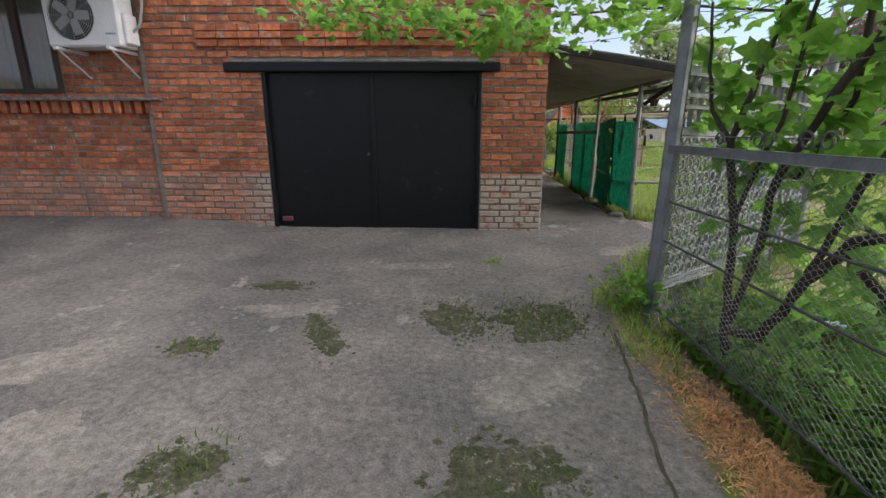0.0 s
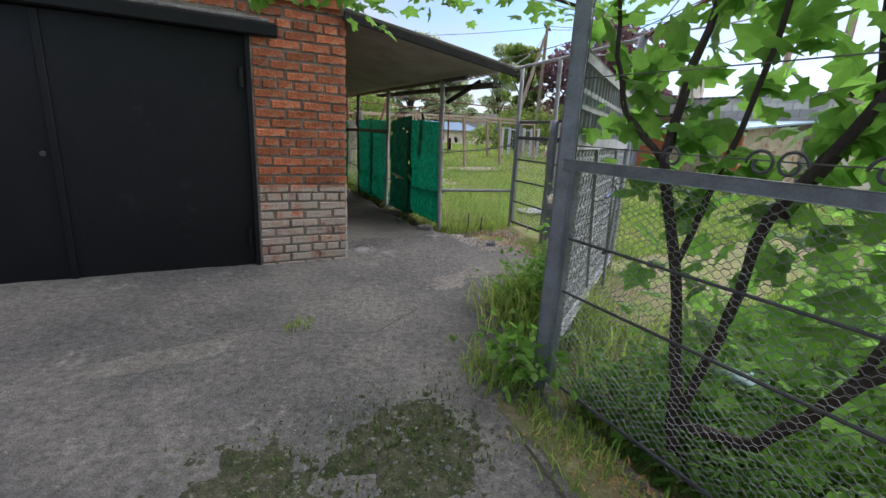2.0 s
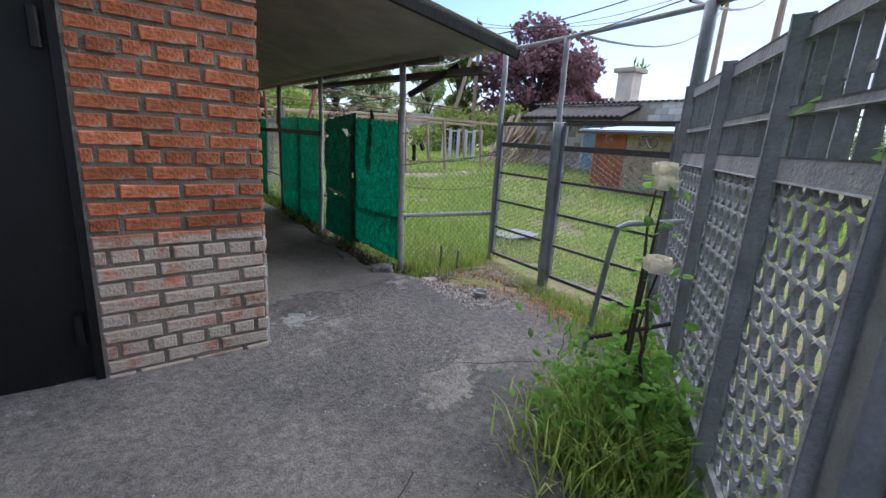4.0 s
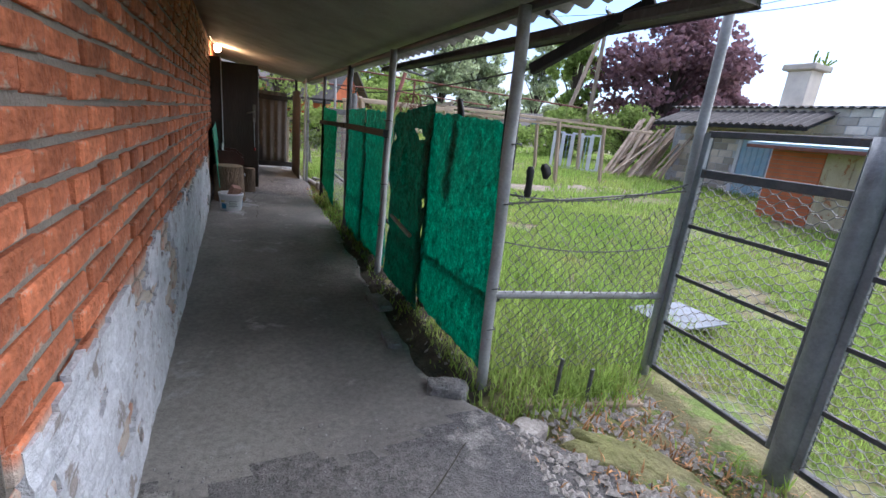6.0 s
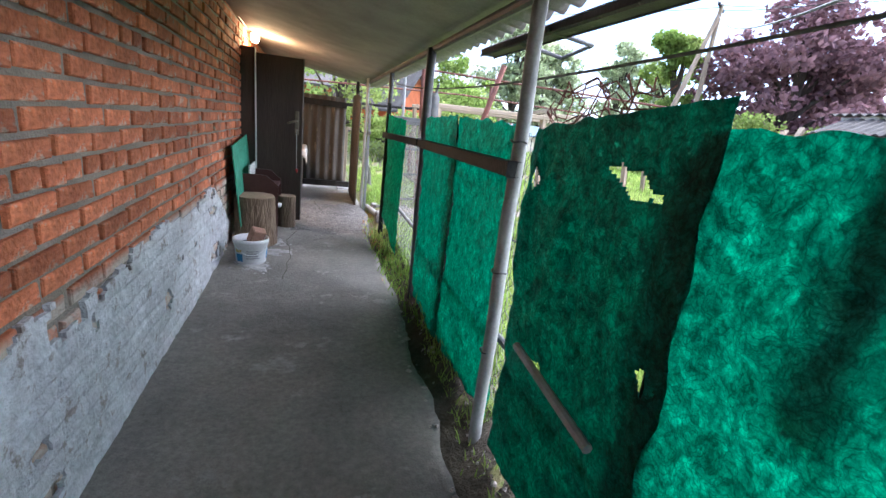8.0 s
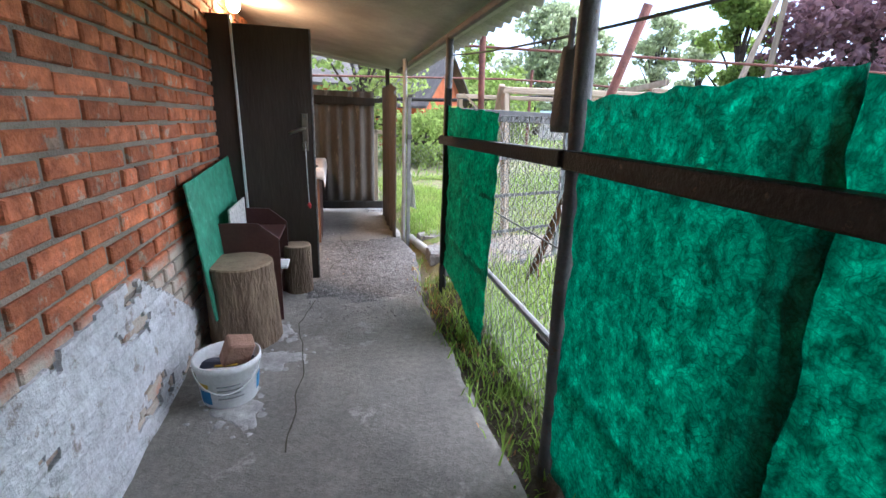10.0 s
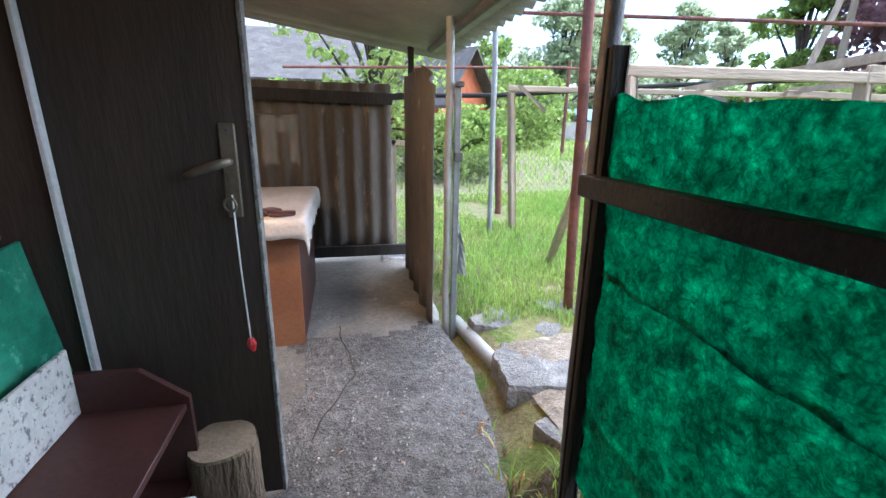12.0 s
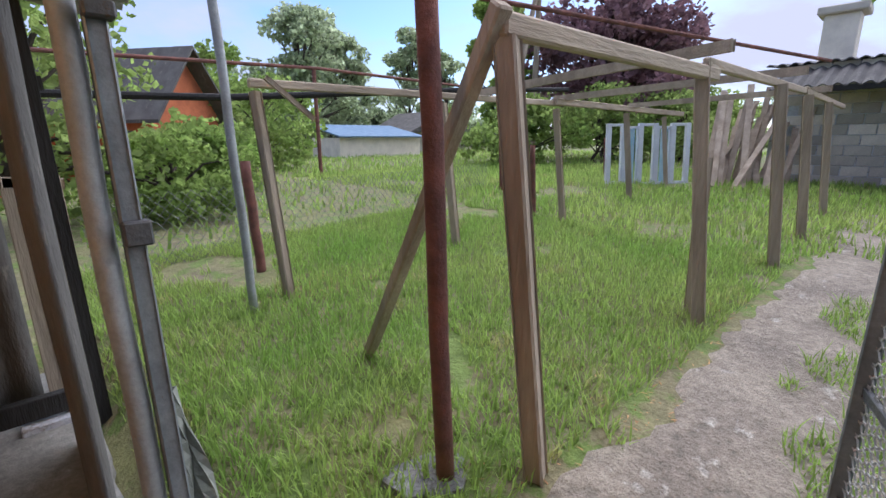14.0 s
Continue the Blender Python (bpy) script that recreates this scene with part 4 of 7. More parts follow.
ledge = empty("ledge", "grey stone window ledge on a brick dentil course", "ledge", kind="structure")
part("coping", boxed((-7.5, FY - 0.06, 1.82), (-3.78, FY + 0.14, 1.86), 0.008), RUBBLE, ledge)
for i in range(26):
    x = -7.4 + i * 0.14
    part("dentil", boxed((x, FY + 0.0, 1.66), (x + 0.09, FY + 0.12, 1.82), 0.005), BRICK, ledge)

ac = empty("outdoor_unit", "white air conditioner outdoor unit on steel wall brackets", "air conditioner")
part("casing", boxed((-4.88, FY - 0.32, 2.42), (-3.98, FY - 0.02, 3.08), 0.02), WHITE, ac)
part("side_cover", boxed((-3.98, FY - 0.26, 2.46), (-3.93, FY - 0.05, 2.8), 0.012), WHITE, ac)
part("fan_well", tube([(-4.53, FY - 0.325, 2.76), (-4.53, FY - 0.322, 2.76)], 0.27, 40), BLACK, ac)
bm = bmesh.new()
for r in np.arange(0.05, 0.29, 0.025):
    pts = [(-4.53 + r * math.cos(a), FY - 0.336, 2.76 + r * math.sin(a)) for a in np.linspace(0, 2 * math.pi, 33)]
    tube(pts, 0.003, 4, bm)
for a in np.linspace(0, 2 * math.pi, 13)[:-1]:
    tube([(-4.53, FY - 0.338, 2.76), (-4.53 + 0.28 * math.cos(a), FY - 0.338, 2.76 + 0.28 * math.sin(a))], 0.003, 4, bm)
part("fan_grille", bm, GREYPLAST, ac)
bm = bmesh.new()
for k in range(5):
    a = k * 1.2566
    box(bm, (0.04, -0.012, -0.05), (0.22, 0.0, 0.05), 0.004, pose(-4.53, FY - 0.326, 2.76) @ pose(0, 0, 0, 0, math.degrees(a), 0))
part("fan", bm, GREYPLAST, ac)
part("badge", boxed((-4.15, FY - 0.3235, 2.55), (-4.03, FY - 0.3205, 2.57), 0), GREYPLAST, ac)
for x in (-4.75, -4.1):
    part("bracket", beam((x, FY + 0.1, 2.395), (x, FY - 0.4, 2.395), 0.04, 0.04), WHITE, ac)
    part("bracket_strut", beam((x, FY + 0.09, 2.1), (x, FY - 0.33, 2.37), 0.03, 0.012), WHITE, ac)
    part("rubber_foot", boxed((x - 0.03, FY - 0.3, 2.41), (x + 0.03, FY - 0.22, 2.425), 0.003), BLACK, ac)
part("refrigerant_pipe", tube([(-3.95, FY - 0.15, 2.6), (-3.86, FY - 0.12, 2.68), (-3.84, FY - 0.06, 2.9), (-3.85, FY + 0.02, 3.3)], 0.018, 8), GREYPLAST, ac)

# ---- roof of the covered walk ----
RY0, RY1 = 5.9, 16.1


def roof_z(x):
    return 2.43 - (x - WX) * 0.152


roof = empty("lean_to_roof", "grey corrugated fibre-cement lean-to roof over the walk", "roof", kind="structure")
roof.name = "ceiling_lean_to"
V, Fc = [], []
ry = np.arange(RY0, RY1 + 0.001, 0.0225)
rx = np.linspace(WX - 0.05, 3.08, 16)
for y in ry:
    for x in rx:
        d = 0.012 * noise.noise(Vector((x, y * 0.7, 0)))
        V.append((x + (0.02 * noise.noise(Vector((0, math.floor(y / 1.1) * 3.7, 0))) if x > 3 else 0), y, roof_z(x) + 0.05 + 0.022 * math.sin(y * 2 * math.pi / 0.15) + d))
nxr = len(rx)
Fc = [(j * nxr + i, j * nxr + i + 1, (j + 1) * nxr + i + 1, (j + 1) * nxr + i) for j in range(len(ry) - 1) for i in range(nxr - 1)]
sheet = data("corrugated_sheeting", V, Fc, ROOFING, roof, smooth=True)
sheet.modifiers.new("thickness", "SOLIDIFY").thickness = 0.007
# felt lining below
V = [(x, y, roof_z(x) + 0.012 + 0.012 * noise.noise(Vector((x * 1.5, y * 0.9, 5)))) for y in np.arange(RY0 + 0.06, 15.6, 0.2) for x in np.linspace(WX, 2.92, 8)]
nr = len(np.arange(RY0 + 0.06, 15.6, 0.2))
lin = data("lining", V, [(j * 8 + i, j * 8 + i + 1, (j + 1) * 8 + i + 1, (j + 1) * 8 + i) for j in range(nr - 1) for i in range(7)], ROOFING, roof, "grey board lining below the roof sheets", True)
lin.modifiers.new("thickness", "SOLIDIFY").thickness = 0.008
part("purlin", tube([(2.8, 6.5, 2.12), (2.8, 9, 2.13), (2.8, 15.3, 2.15)], 0.025, 8), DULL, roof)
part("gutter", beam((3.0, 6.15, 2.03), (3.16, 10.6, 2.135), 0.10, 0.035, 0.01), SLATE, roof, "old grey board hung below the roof edge")
part("gutter_hook", tube([(3.05, 9.5, 2.1), (3.35, 9.55, 2.08), (3.38, 9.9, 2.06), (3.1, 9.9, 2.1)], 0.012, 6), DULL, roof)
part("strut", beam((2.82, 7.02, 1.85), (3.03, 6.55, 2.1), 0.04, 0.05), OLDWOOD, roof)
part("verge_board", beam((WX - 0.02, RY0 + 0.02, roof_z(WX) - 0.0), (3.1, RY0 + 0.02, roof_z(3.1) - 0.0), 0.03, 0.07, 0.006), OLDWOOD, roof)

# ---- posts of the walk ----
def post(x, y, z0, z1, r, material, label, lean=(0, 0), group="pipe posts along the walk"):
    n = 9
    pts = [(x + lean[0] * i / n + 0.004 * math.sin(i * 1.7 + y), y + lean[1] * i / n, z0 + (z1 - z0) * i / n) for i in range(n + 1)]
    ob = finish("pipe_post", tube(pts, r, 12), material, None, "", True)
    return tagged(ob, label, "post", group)


def band(ob, x, y, z, r, material=DULL):
    part("wire_tie", tube([(x + r * math.cos(a), y + r * math.sin(a), z + 0.004 * math.sin(a * 3)) for a in np.linspace(0, 2 * math.pi, 15)], 0.004, 5), material, ob)


p1 = post(2.80, 7.02, 0.02, 2.12, 0.032, PALE, "pale rusty steel pipe post at the sheet fence end", (-0.04, 0.03))
for z in (0.5, 0.74, 1.2, 1.5):
    band(p1, 2.795, 7.03, z, 0.035)
stub = finish("wooden_post", beam((2.795, 7.075, 1.38), (2.785, 7.08, 1.70), 0.055, 0.05, 0.01), OLDWOOD)
tagged(stub, "dark charred wooden stub wired to the pipe post", "post")
p2 = post(2.73, 8.95, 0.02, 2.13, 0.03, PALE, "pale rusty steel pipe post between the green sheets", (0.02, 0.04))
for z in (0.62, 1.0, 1.55):
    band(p2, 2.735, 8.97, z, 0.033)
p3 = post(2.80, 10.74, 0.0, 2.14, 0.034, DULL, "dark steel pipe post between the green sheets", (-0.02, 0.04))
p4 = post(2.80, 12.64, 0.05, 2.15, 0.027, DULL, "dark steel pipe post at the end of the sheets", (0, 0.05))
p5 = post(2.708, 14.16, 0.1, 2.16, 0.023, PALE, "pale steel pipe gate post", (0.0, 0.02))

tagged(finish("wooden_post", beam((2.785, 12.60, 0.1), (2.79, 12.62, 1.78), 0.035, 0.04, 0.006), OLDWOOD), "dark wooden post beside the pipe post", "post")

# ---- green sheets ----
def green_sheet(corners, label, x=2.80, seed=0, crumple=0.02, holes=(), material=None):
    """A crinkled translucent sheet in the fence plane: corners as (y, z): near bottom, near top, far top, far bottom."""
    (y0, z0), (y1, z1), (y2, z2), (y3, z3) = corners
    nu, nv = 120, 132
    V, Fc, mid = [], [], []
    for i in range(nu + 1):
        u = i / nu
        for j in range(nv + 1):
            v = j / nv
            y = (y0 * (1 - v) + y1 * v) * (1 - u) + (y3 * (1 - v) + y2 * v) * u
            z = (z0 * (1 - v) + z1 * v) * (1 - u) + (z3 * (1 - v) + z2 * v) * u
            rag = 0.025 * noise.noise(Vector((u * 9, v * 9, seed)))
            if i in (0, nu):
                y += rag
            if j in (0, nv):
                z += rag
            d = crumple * noise.noise(Vector((y * 2.2, z * 2.2, seed))) + 0.012 * noise.noise(Vector((y * 7, z * 7, seed))) + 0.008 * noise.noise(Vector((y * 17, z * 15, seed))) + 0.004 * noise.noise(Vector((y * 34, z * 30, seed)))
            V.append((x + d, y, z))
    for i in range(nu):
        for j in range(nv):
            a = V[i * (nv + 1) + j]
            if any(abs((a[1] - hy) / ry_) + abs((a[2] - hz - 0.25 * (a[1] - hy)) / rz_) < 1 + 0.5 * noise.noise(Vector(a) * 25) for hy, hz, ry_, rz_ in holes):
                continue
            Fc.append((i * (nv + 1) + j, (i + 1) * (nv + 1) + j, (i + 1) * (nv + 1) + j + 1, i * (nv + 1) + j + 1))
    ob = data("green_sheet", V, Fc, material or GREEN, smooth=True)
    s = ob.modifiers.new("thickness", "SOLIDIFY")
    s.thickness = 0.003
    return tagged(ob, label, "fence sheet", "green sheets of the fence")


green_sheet([(7.06, 0.22), (7.1, 1.6), (8.12, 1.64), (8.14, 0.24)], "crinkled translucent emerald green plastic fence sheet", 2.80, 1)
green_sheet([(8.03, 0.16), (8.06, 1.70), (8.92, 1.61), (8.86, 0.2)], "torn dark green plastic fence sheet with a hole", 2.775, 5, 0.03, [(8.31, 1.47, 0.13, 0.045), (8.10, 0.98, 0.05, 0.035), (8.62, 0.72, 0.06, 0.03), (8.84, 1.42, 0.03, 0.05)], GREENTORN)
green_sheet([(9.03, 0.2), (9.05, 1.62), (9.95, 1.65), (9.96, 0.2)], "emerald green translucent plastic fence sheet", 2.80, 9)
green_sheet([(9.90, 0.18), (9.92, 1.66), (10.72, 1.64), (10.70, 0.2)], "emerald green translucent plastic fence sheet in two laps", 2.785, 13)
green_sheet([(11.66, 0.26), (11.55, 1.18), (12.62, 1.2), (12.66, 0.5)], "green plastic sheet torn to a hanging point", 2.80, 17, 0.02, (), GREENDARK)
green_sheet([(11.55, 1.16), (11.57, 1.61), (12.63, 1.66), (12.62, 1.18)], "ragged upper piece of green plastic fence sheet", 2.795, 21, 0.02, (), GREENDARK)

DARKRAIL = mat("dark_painted_steel", (0.018, 0.019, 0.021), (0.03, 0.03, 0.03), 0.6, 6, 70, 0.3, spots=(0.12, 0.08, 0.06), spot_at=0.64)
fence_bars = empty("fence_rails", "dark rails and pipes that carry the green sheets", "fence")
part("rail", beam((2.76, 12.66, 1.43), (2.75, 10.78, 1.445), 0.05, 0.06), DARKRAIL, fence_bars)
part("rail", beam((2.75, 10.74, 1.445), (2.72, 8.95, 1.44), 0.05, 0.06), DARKRAIL, fence_bars)
part("rail", tube([(2.83, 12.66, 0.75), (2.83, 10.82, 0.70)], 0.017, 8), PALE, fence_bars)
part("rail", tube([(2.84, 11.0, 0.66), (2.84, 8.97, 0.62)], 0.017, 8), DULL, fence_bars)
part("rail", tube([(2.755, 8.75, 0.76), (2.73, 8.2, 0.72)], 0.017, 8), PALE, fence_bars)
part("rail", tube([(2.84, 8.9, 0.6), (2.84, 7.05, 0.66)], 0.02, 8), DULL, fence_bars)
part("upright", beam((2.84, 8.10, 0.12), (2.84, 8.13, 1.6), 0.03, 0.085), OLDWOOD, fence_bars)
part("upright", beam((2.85, 10.0, 0.2), (2.85, 10.0, 1.6), 0.08, 0.03), OLDWOOD, fence_bars)
part("wire", tube(sag((2.83, 7.0, 1.86), (2.83, 12.7, 2.02), 0.12), 0.005, 5), WIRE, fence_bars)
part("wire", tube(sag((2.83, 8.9, 1.12), (2.83, 12.65, 1.1), 0.02), 0.004, 5), WIRE, fence_bars)
chain_link("chain_link_mesh", (2.87, 8.97), (2.87, 12.66), 0.2, 1.62, 0.058, 0.0023, fence_bars)
def draped(name, pts, label):
    """A limp dark cloth over the wire: (y, z, half width) down its length, thick and creased."""
    bm = bmesh.new()
    rows = []
    for y, z, w in pts:
        ring = []
        for k in range(16):
            a = 2 * math.pi * k / 16
            f = 1 + 0.25 * noise.noise(Vector((math.cos(a) * 2, math.sin(a) * 2, z * 5)))
            ring.append(bm.verts.new((2.835 + 0.018 * f * math.cos(a), y + w * f * math.sin(a), z)))
        rows.append(ring)
    for r0, r1 in zip(rows, rows[1:]):
        for k in range(16):
            bm.faces.new((r0[k], r0[(k + 1) % 16], r1[(k + 1) % 16], r1[k]))
    bm.faces.new(rows[0][::-1])
    bm.faces.new(rows[-1])
    return tagged(finish(name, bm, BLACK, None, "", True), label, "cloth")


draped("hanging_cloth", [(7.79, 1.73, 0.01), (7.785, 1.71, 0.02), (7.76, 1.65, 0.036), (7.75, 1.55, 0.045), (7.76, 1.4, 0.055), (7.765, 1.25, 0.06), (7.77, 1.14, 0.062), (7.77, 1.10, 0.04)], "dark cloth hanging on the wire behind the green sheet")
tangle = [[(2.82 + 0.03 * math.sin(k * 1.3 + j), 8.35 + 0.03 * k + 0.05 * math.sin(k * 0.9 + j * 2), 1.70 + 0.06 * math.sin(k * 0.55 + j) + 0.03 * math.cos(k * 1.7 + j)) for k in range(20)] for j in range(5)]
tw = empty("wire_tangle", "tangle of rusty wire on top of the green sheet", "wire")
for ln in tangle:
    part("strand", tube(ln, 0.0028, 5), RUST, tw)
boot = empty("hanging_canister", "dark metal canister upside down on a fence post", "canister")
part("body", tube([(2.86, 10.97, 1.53), (2.86, 10.97, 1.56), (2.86, 10.975, 1.70), (2.865, 10.98, 1.80), (2.86, 10.98, 1.84)], [0.066, 0.072, 0.066, 0.06, 0.05], 20, None, 0.15), DULL, boot, "", True)
part("spike", tube([(2.82, 10.95, 1.82), (2.81, 10.93, 1.92)], 0.012, 6), DULL, boot)
part("spike", tube([(2.90, 11.0, 1.82), (2.92, 11.02, 1.91)], 0.012, 6), DULL, boot)
# ---- chain link run and mesh gate to the yard ----
cl = empty("chain_link_fence", "rusty chain link fence with barbed wire on top", "fence")
chain_link("mesh", (2.84, 7.0), (3.84, 6.83), 0.25, 1.28, 0.06, 0.0034, cl, top=lambda s: 1.28 - 0.1 * math.sin(s * 3.0))
part("rail", tube([(2.8, 7.02, 0.70), (3.87, 6.84, 0.70)], 0.022, 10), PALE, cl, "pale pipe rail")
part("rail", tube([(2.8, 7.02, 1.2), (3.87, 6.84, 1.34)], 0.006, 6), WIRE, cl)
bw = sag((2.8, 7.02, 1.25), (3.87, 6.84, 1.38), 0.06, 24)
part("barbed_wire", tube(bw, 0.005, 5), WIRE, cl)
bm = bmesh.new()
for i, p in enumerate(bw[1:-1]):
    for k in range(2):
        d = Vector(noise.noise_vector(Vector((i * 3.1, k * 5.3, 0)))).normalized() * 0.025
        tube([p - d, p + d], 0.003, 4, bm)
tagged(part("barb", bm, WIRE, cl), kind="stuff")
part("wire", tube(sag((2.8, 7.02, 1.0), (3.87, 6.84, 1.02), 0.05), 0.004, 5), WIRE, cl)
for (x, y, h) in [(3.1, 6.75, 0.42), (3.28, 6.7, 0.36)]:
    tagged(finish("rebar_stake", tube([(x, y, 0.05), (x + 0.01, y, h)], 0.011, 8), DULL), "short rusty stake standing in the grass", "stake")
part("kerb_board", beam((2.95, 6.8, 0.13), (3.6, 6.6, 0.15), 0.07, 0.05), TIMBER, cl)
for pts, rad, lab in [([(2.865, 6.965, 1.40), (2.865, 6.96, 1.38), (2.868, 6.96, 1.32), (2.866, 6.96, 1.27), (2.868, 6.96, 1.25)], [0.012, 0.018, 0.015, 0.018, 0.014], "dark sock-like rag hanging on the wire fence"), ([(2.935, 6.955, 1.42), (2.94, 6.95, 1.40), (2.955, 6.95, 1.37), (2.95, 6.95, 1.345)], [0.01, 0.022, 0.02, 0.01], "small dark knotted rag on the barbed wire")]:
    tagged(finish("hanging_rag", tube(pts, rad, 12, None, 0.5), BLACK, None, "", True), lab, "rag")

g2 = post(3.87, 6.83, 0.1, 2.4, 0.028, PALE, "slim pale pipe post of the mesh gate", (0.02, 0.04), "gate posts")
g3 = post(3.80, 5.98, 0.05, 1.68, 0.055, STEEL, "thick grey steel gate post", (0, 0.02), "gate posts")
g3b = post(3.83, 6.03, 1.5, 2.4, 0.026, PALE, "slim pale pipe extension above the gate post", (0.0, 0.02), "gate posts")
g4 = post(3.73, 4.83, 0.05, 2.45, 0.045, STEEL, "thick grey steel gate post beside the lattice fence", (0.03, 0.0), "gate posts")
topbar = empty("overhead_frame", "rusty pipe frame overhead above the gate", "frame")
part("pipe", tube([(3.76, 4.6, 2.46), (3.78, 4.83, 2.44), (3.83, 6.0, 2.4), (3.88, 6.85, 2.39), (3.0, 6.95, 2.2)], 0.02, 8), PALE, topbar)
part("pipe", tube([(3.76, 4.83, 2.44), (3.4, 3.3, 2.75)], 0.02, 8), RUST, topbar)
for i, (a, b) in enumerate([((3.76, 4.8, 2.44), (2.4, 3.2, 2.6)), ((3.83, 6, 2.4), (3.2, 3, 2.7)), ((3.0, 6.6, 2.3), (3.9, 4.9, 2.7))]):
    part("wire", tube(sag(a, b, 0.06), 0.005, 5), WIRE, topbar)


def mesh_gate(name, a, b, zs, label, cell, scrolls=()):
    g = empty(name, label, "gate", "mesh gates to the yard")
    z0, z1, z2 = zs
    for z, w in ((z0, 0.03), (z1, 0.045), (z2, 0.035)):
        part("rail", beam((*a, z), (*b, z), 0.03, w), DULL, g)
    for k in range(1, 4):
        z = z0 + (z1 - z0) * k / 4
        part("rail", beam((*a, z), (*b, z), 0.012, 0.022, 0.002), DULL, g)
    for p in (a, b):
        part("stile", beam((*p, z0), (*p, z2), 0.035, 0.03), STEEL, g)
    expanded("mesh", a, b, z0, z1, cell[0], cell[1], 0.0027, g, GATEMESH)
    for s, r in scrolls:
        p = Vector((*a, z1)).lerp(Vector((*b, z1)), s)
        d = (Vector((*b, 0)) - Vector((*a, 0))).normalized()
        pts = [p + d * (r * (1 - t * 0.6) * math.cos(t * 7)) + Vector((0, 0, 0.09 + r * (1 - t * 0.6) * math.sin(t * 7))) for t in np.linspace(0, 1, 22)]
        part("scroll", tube(pts, 0.005, 5), DULL, g)
    return g


mesh_gate("mesh_gate", (3.80, 5.92), (3.735, 4.89), (0.24, 1.45, 1.67), "grey expanded-metal garden gate with scroll ornaments", (0.085, 0.023), ((0.45, 0.05), (0.75, 0.05), (0.83, -0.05)))
mesh_gate("side_mesh_gate", (3.87, 6.79), (3.81, 6.04), (0.26, 1.45, 1.66), "narrow fixed expanded-metal panel beside the gate", (0.085, 0.023))
dish = finish("round_dish", bmesh.new(), GREYPLAST)
bm = bmesh.new()
prof = [(0.045, 0.0), (0.062, 0.03), (0.066, 0.045), (0.058, 0.045), (0.052, 0.02), (0.0, 0.012)]
rings = [[bm.verts.new((r * math.cos(a), r * math.sin(a), z)) for a in np.linspace(0, 2 * math.pi, 25)[:-1]] for r, z in prof[:-1]]
for r0, r1 in zip(rings, rings[1:]):
    for k in range(24):
        bm.faces.new((r0[k], r0[(k + 1) % 24], r1[(k + 1) % 24], r1[k]))
bm.faces.new(rings[0][::-1])
bm.faces.new(rings[-1])
bm.to_mesh(dish.data)
bm.free()
dish.location = (2.98, 5.98, floor_z(5.98) + 0.005)
tagged(dish, "small round grey dish lying at the paving edge", "dish")

# ---- grey cast lattice fence ----
lat = empty("lattice_fence", "weathered grey lattice fence with pierced lower panels", "fence")
LA, LB = Vector((3.68, 4.79, 0)), Vector((1.66, 3.40, 0))
LD = (LB - LA).normalized()
LL = (LB - LA).length


def lp(s, z, out=0.0):
    q = LA + LD * s + Vector((-LD.y, LD.x, 0)) * out
    return (q.x, q.y, z)


for s in (0.03, 0.95, 1.75, LL - 0.02):
    part("post", beam(lp(s, 0.02, -0.03), lp(s, 1.9, -0.03), 0.045, 0.05, 0.008), LATTICE, lat)
for z, h in ((1.86, 0.06), (1.62, 0.03), (1.44, 0.08), (0.28, 0.08)):
    part("rail", beam(lp(0, z), lp(LL, z), 0.05, h, 0.006), LATTICE, lat)
for k in range(int(LL / 0.12)):
    s = 0.05 + k * 0.12
    part("slat", beam(lp(s, 1.48), lp(s, 1.83), 0.016, 0.035, 0.003), LATTICE, lat)
for z in (1.70,):
    part("slat", beam(lp(0, z, 0.012), lp(LL, z, 0.012), 0.014, 0.03, 0.003), LATTICE, lat)
cw = 0.105
ring_bm = tube([(LD.x * 0.043 * math.cos(a), LD.y * 0.043 * math.cos(a), 0.047 * math.sin(a)) for a in np.linspace(0, 2 * math.pi, 11)], 0.011, 5)
ring_me = bpy.data.meshes.new("ring")
ring_bm.to_mesh(ring_me)
ring_bm.free()
ring_me.materials.append(LATTICE)
for i in range(int(LL / cw)):
    for j in range(11):
        s, z = 0.06 + (i + 0.5 * (j % 2)) * cw, 0.36 + j * 0.105
        if s > LL - 0.06:
            continue
        ob = new("ring", ring_me)
        ob.parent = lat
        ob.location = lp(s, z)
for s in (0.35, 1.35):
    part("diagonal", beam(lp(s, 0.3, 0.02), lp(s + 0.4, 1.4, 0.02), 0.02, 0.03), LATTICE, lat)
part("twine", tube([lp(0.9, 1.05, 0.04), lp(0.98, 1.06, 0.06), lp(1.2, 1.03, 0.05)], 0.006, 5), BLUEROPE, lat, "bright blue twine")

# bent pipe support and rose bush
sup = empty("plant_support", "bent grey pipe plant support among the weeds", "plant support")
part("hoop", tube([(2.69, 4.73, 0.1), (2.69, 4.71, 0.28), (2.665, 4.62, 0.95), (2.68, 4.61, 1.05), (2.76, 4.6, 1.07), (3.33, 4.54, 1.06), (3.36, 4.52, 1.0), (3.2, 4.4, 0.3), (3.2, 4.39, 0.1)], 0.016, 8), STEEL, sup)
part("brace", tube([(2.69, 4.7, 0.35), (3.2, 4.42, 0.45)], 0.014, 8), OLDWOOD, sup)

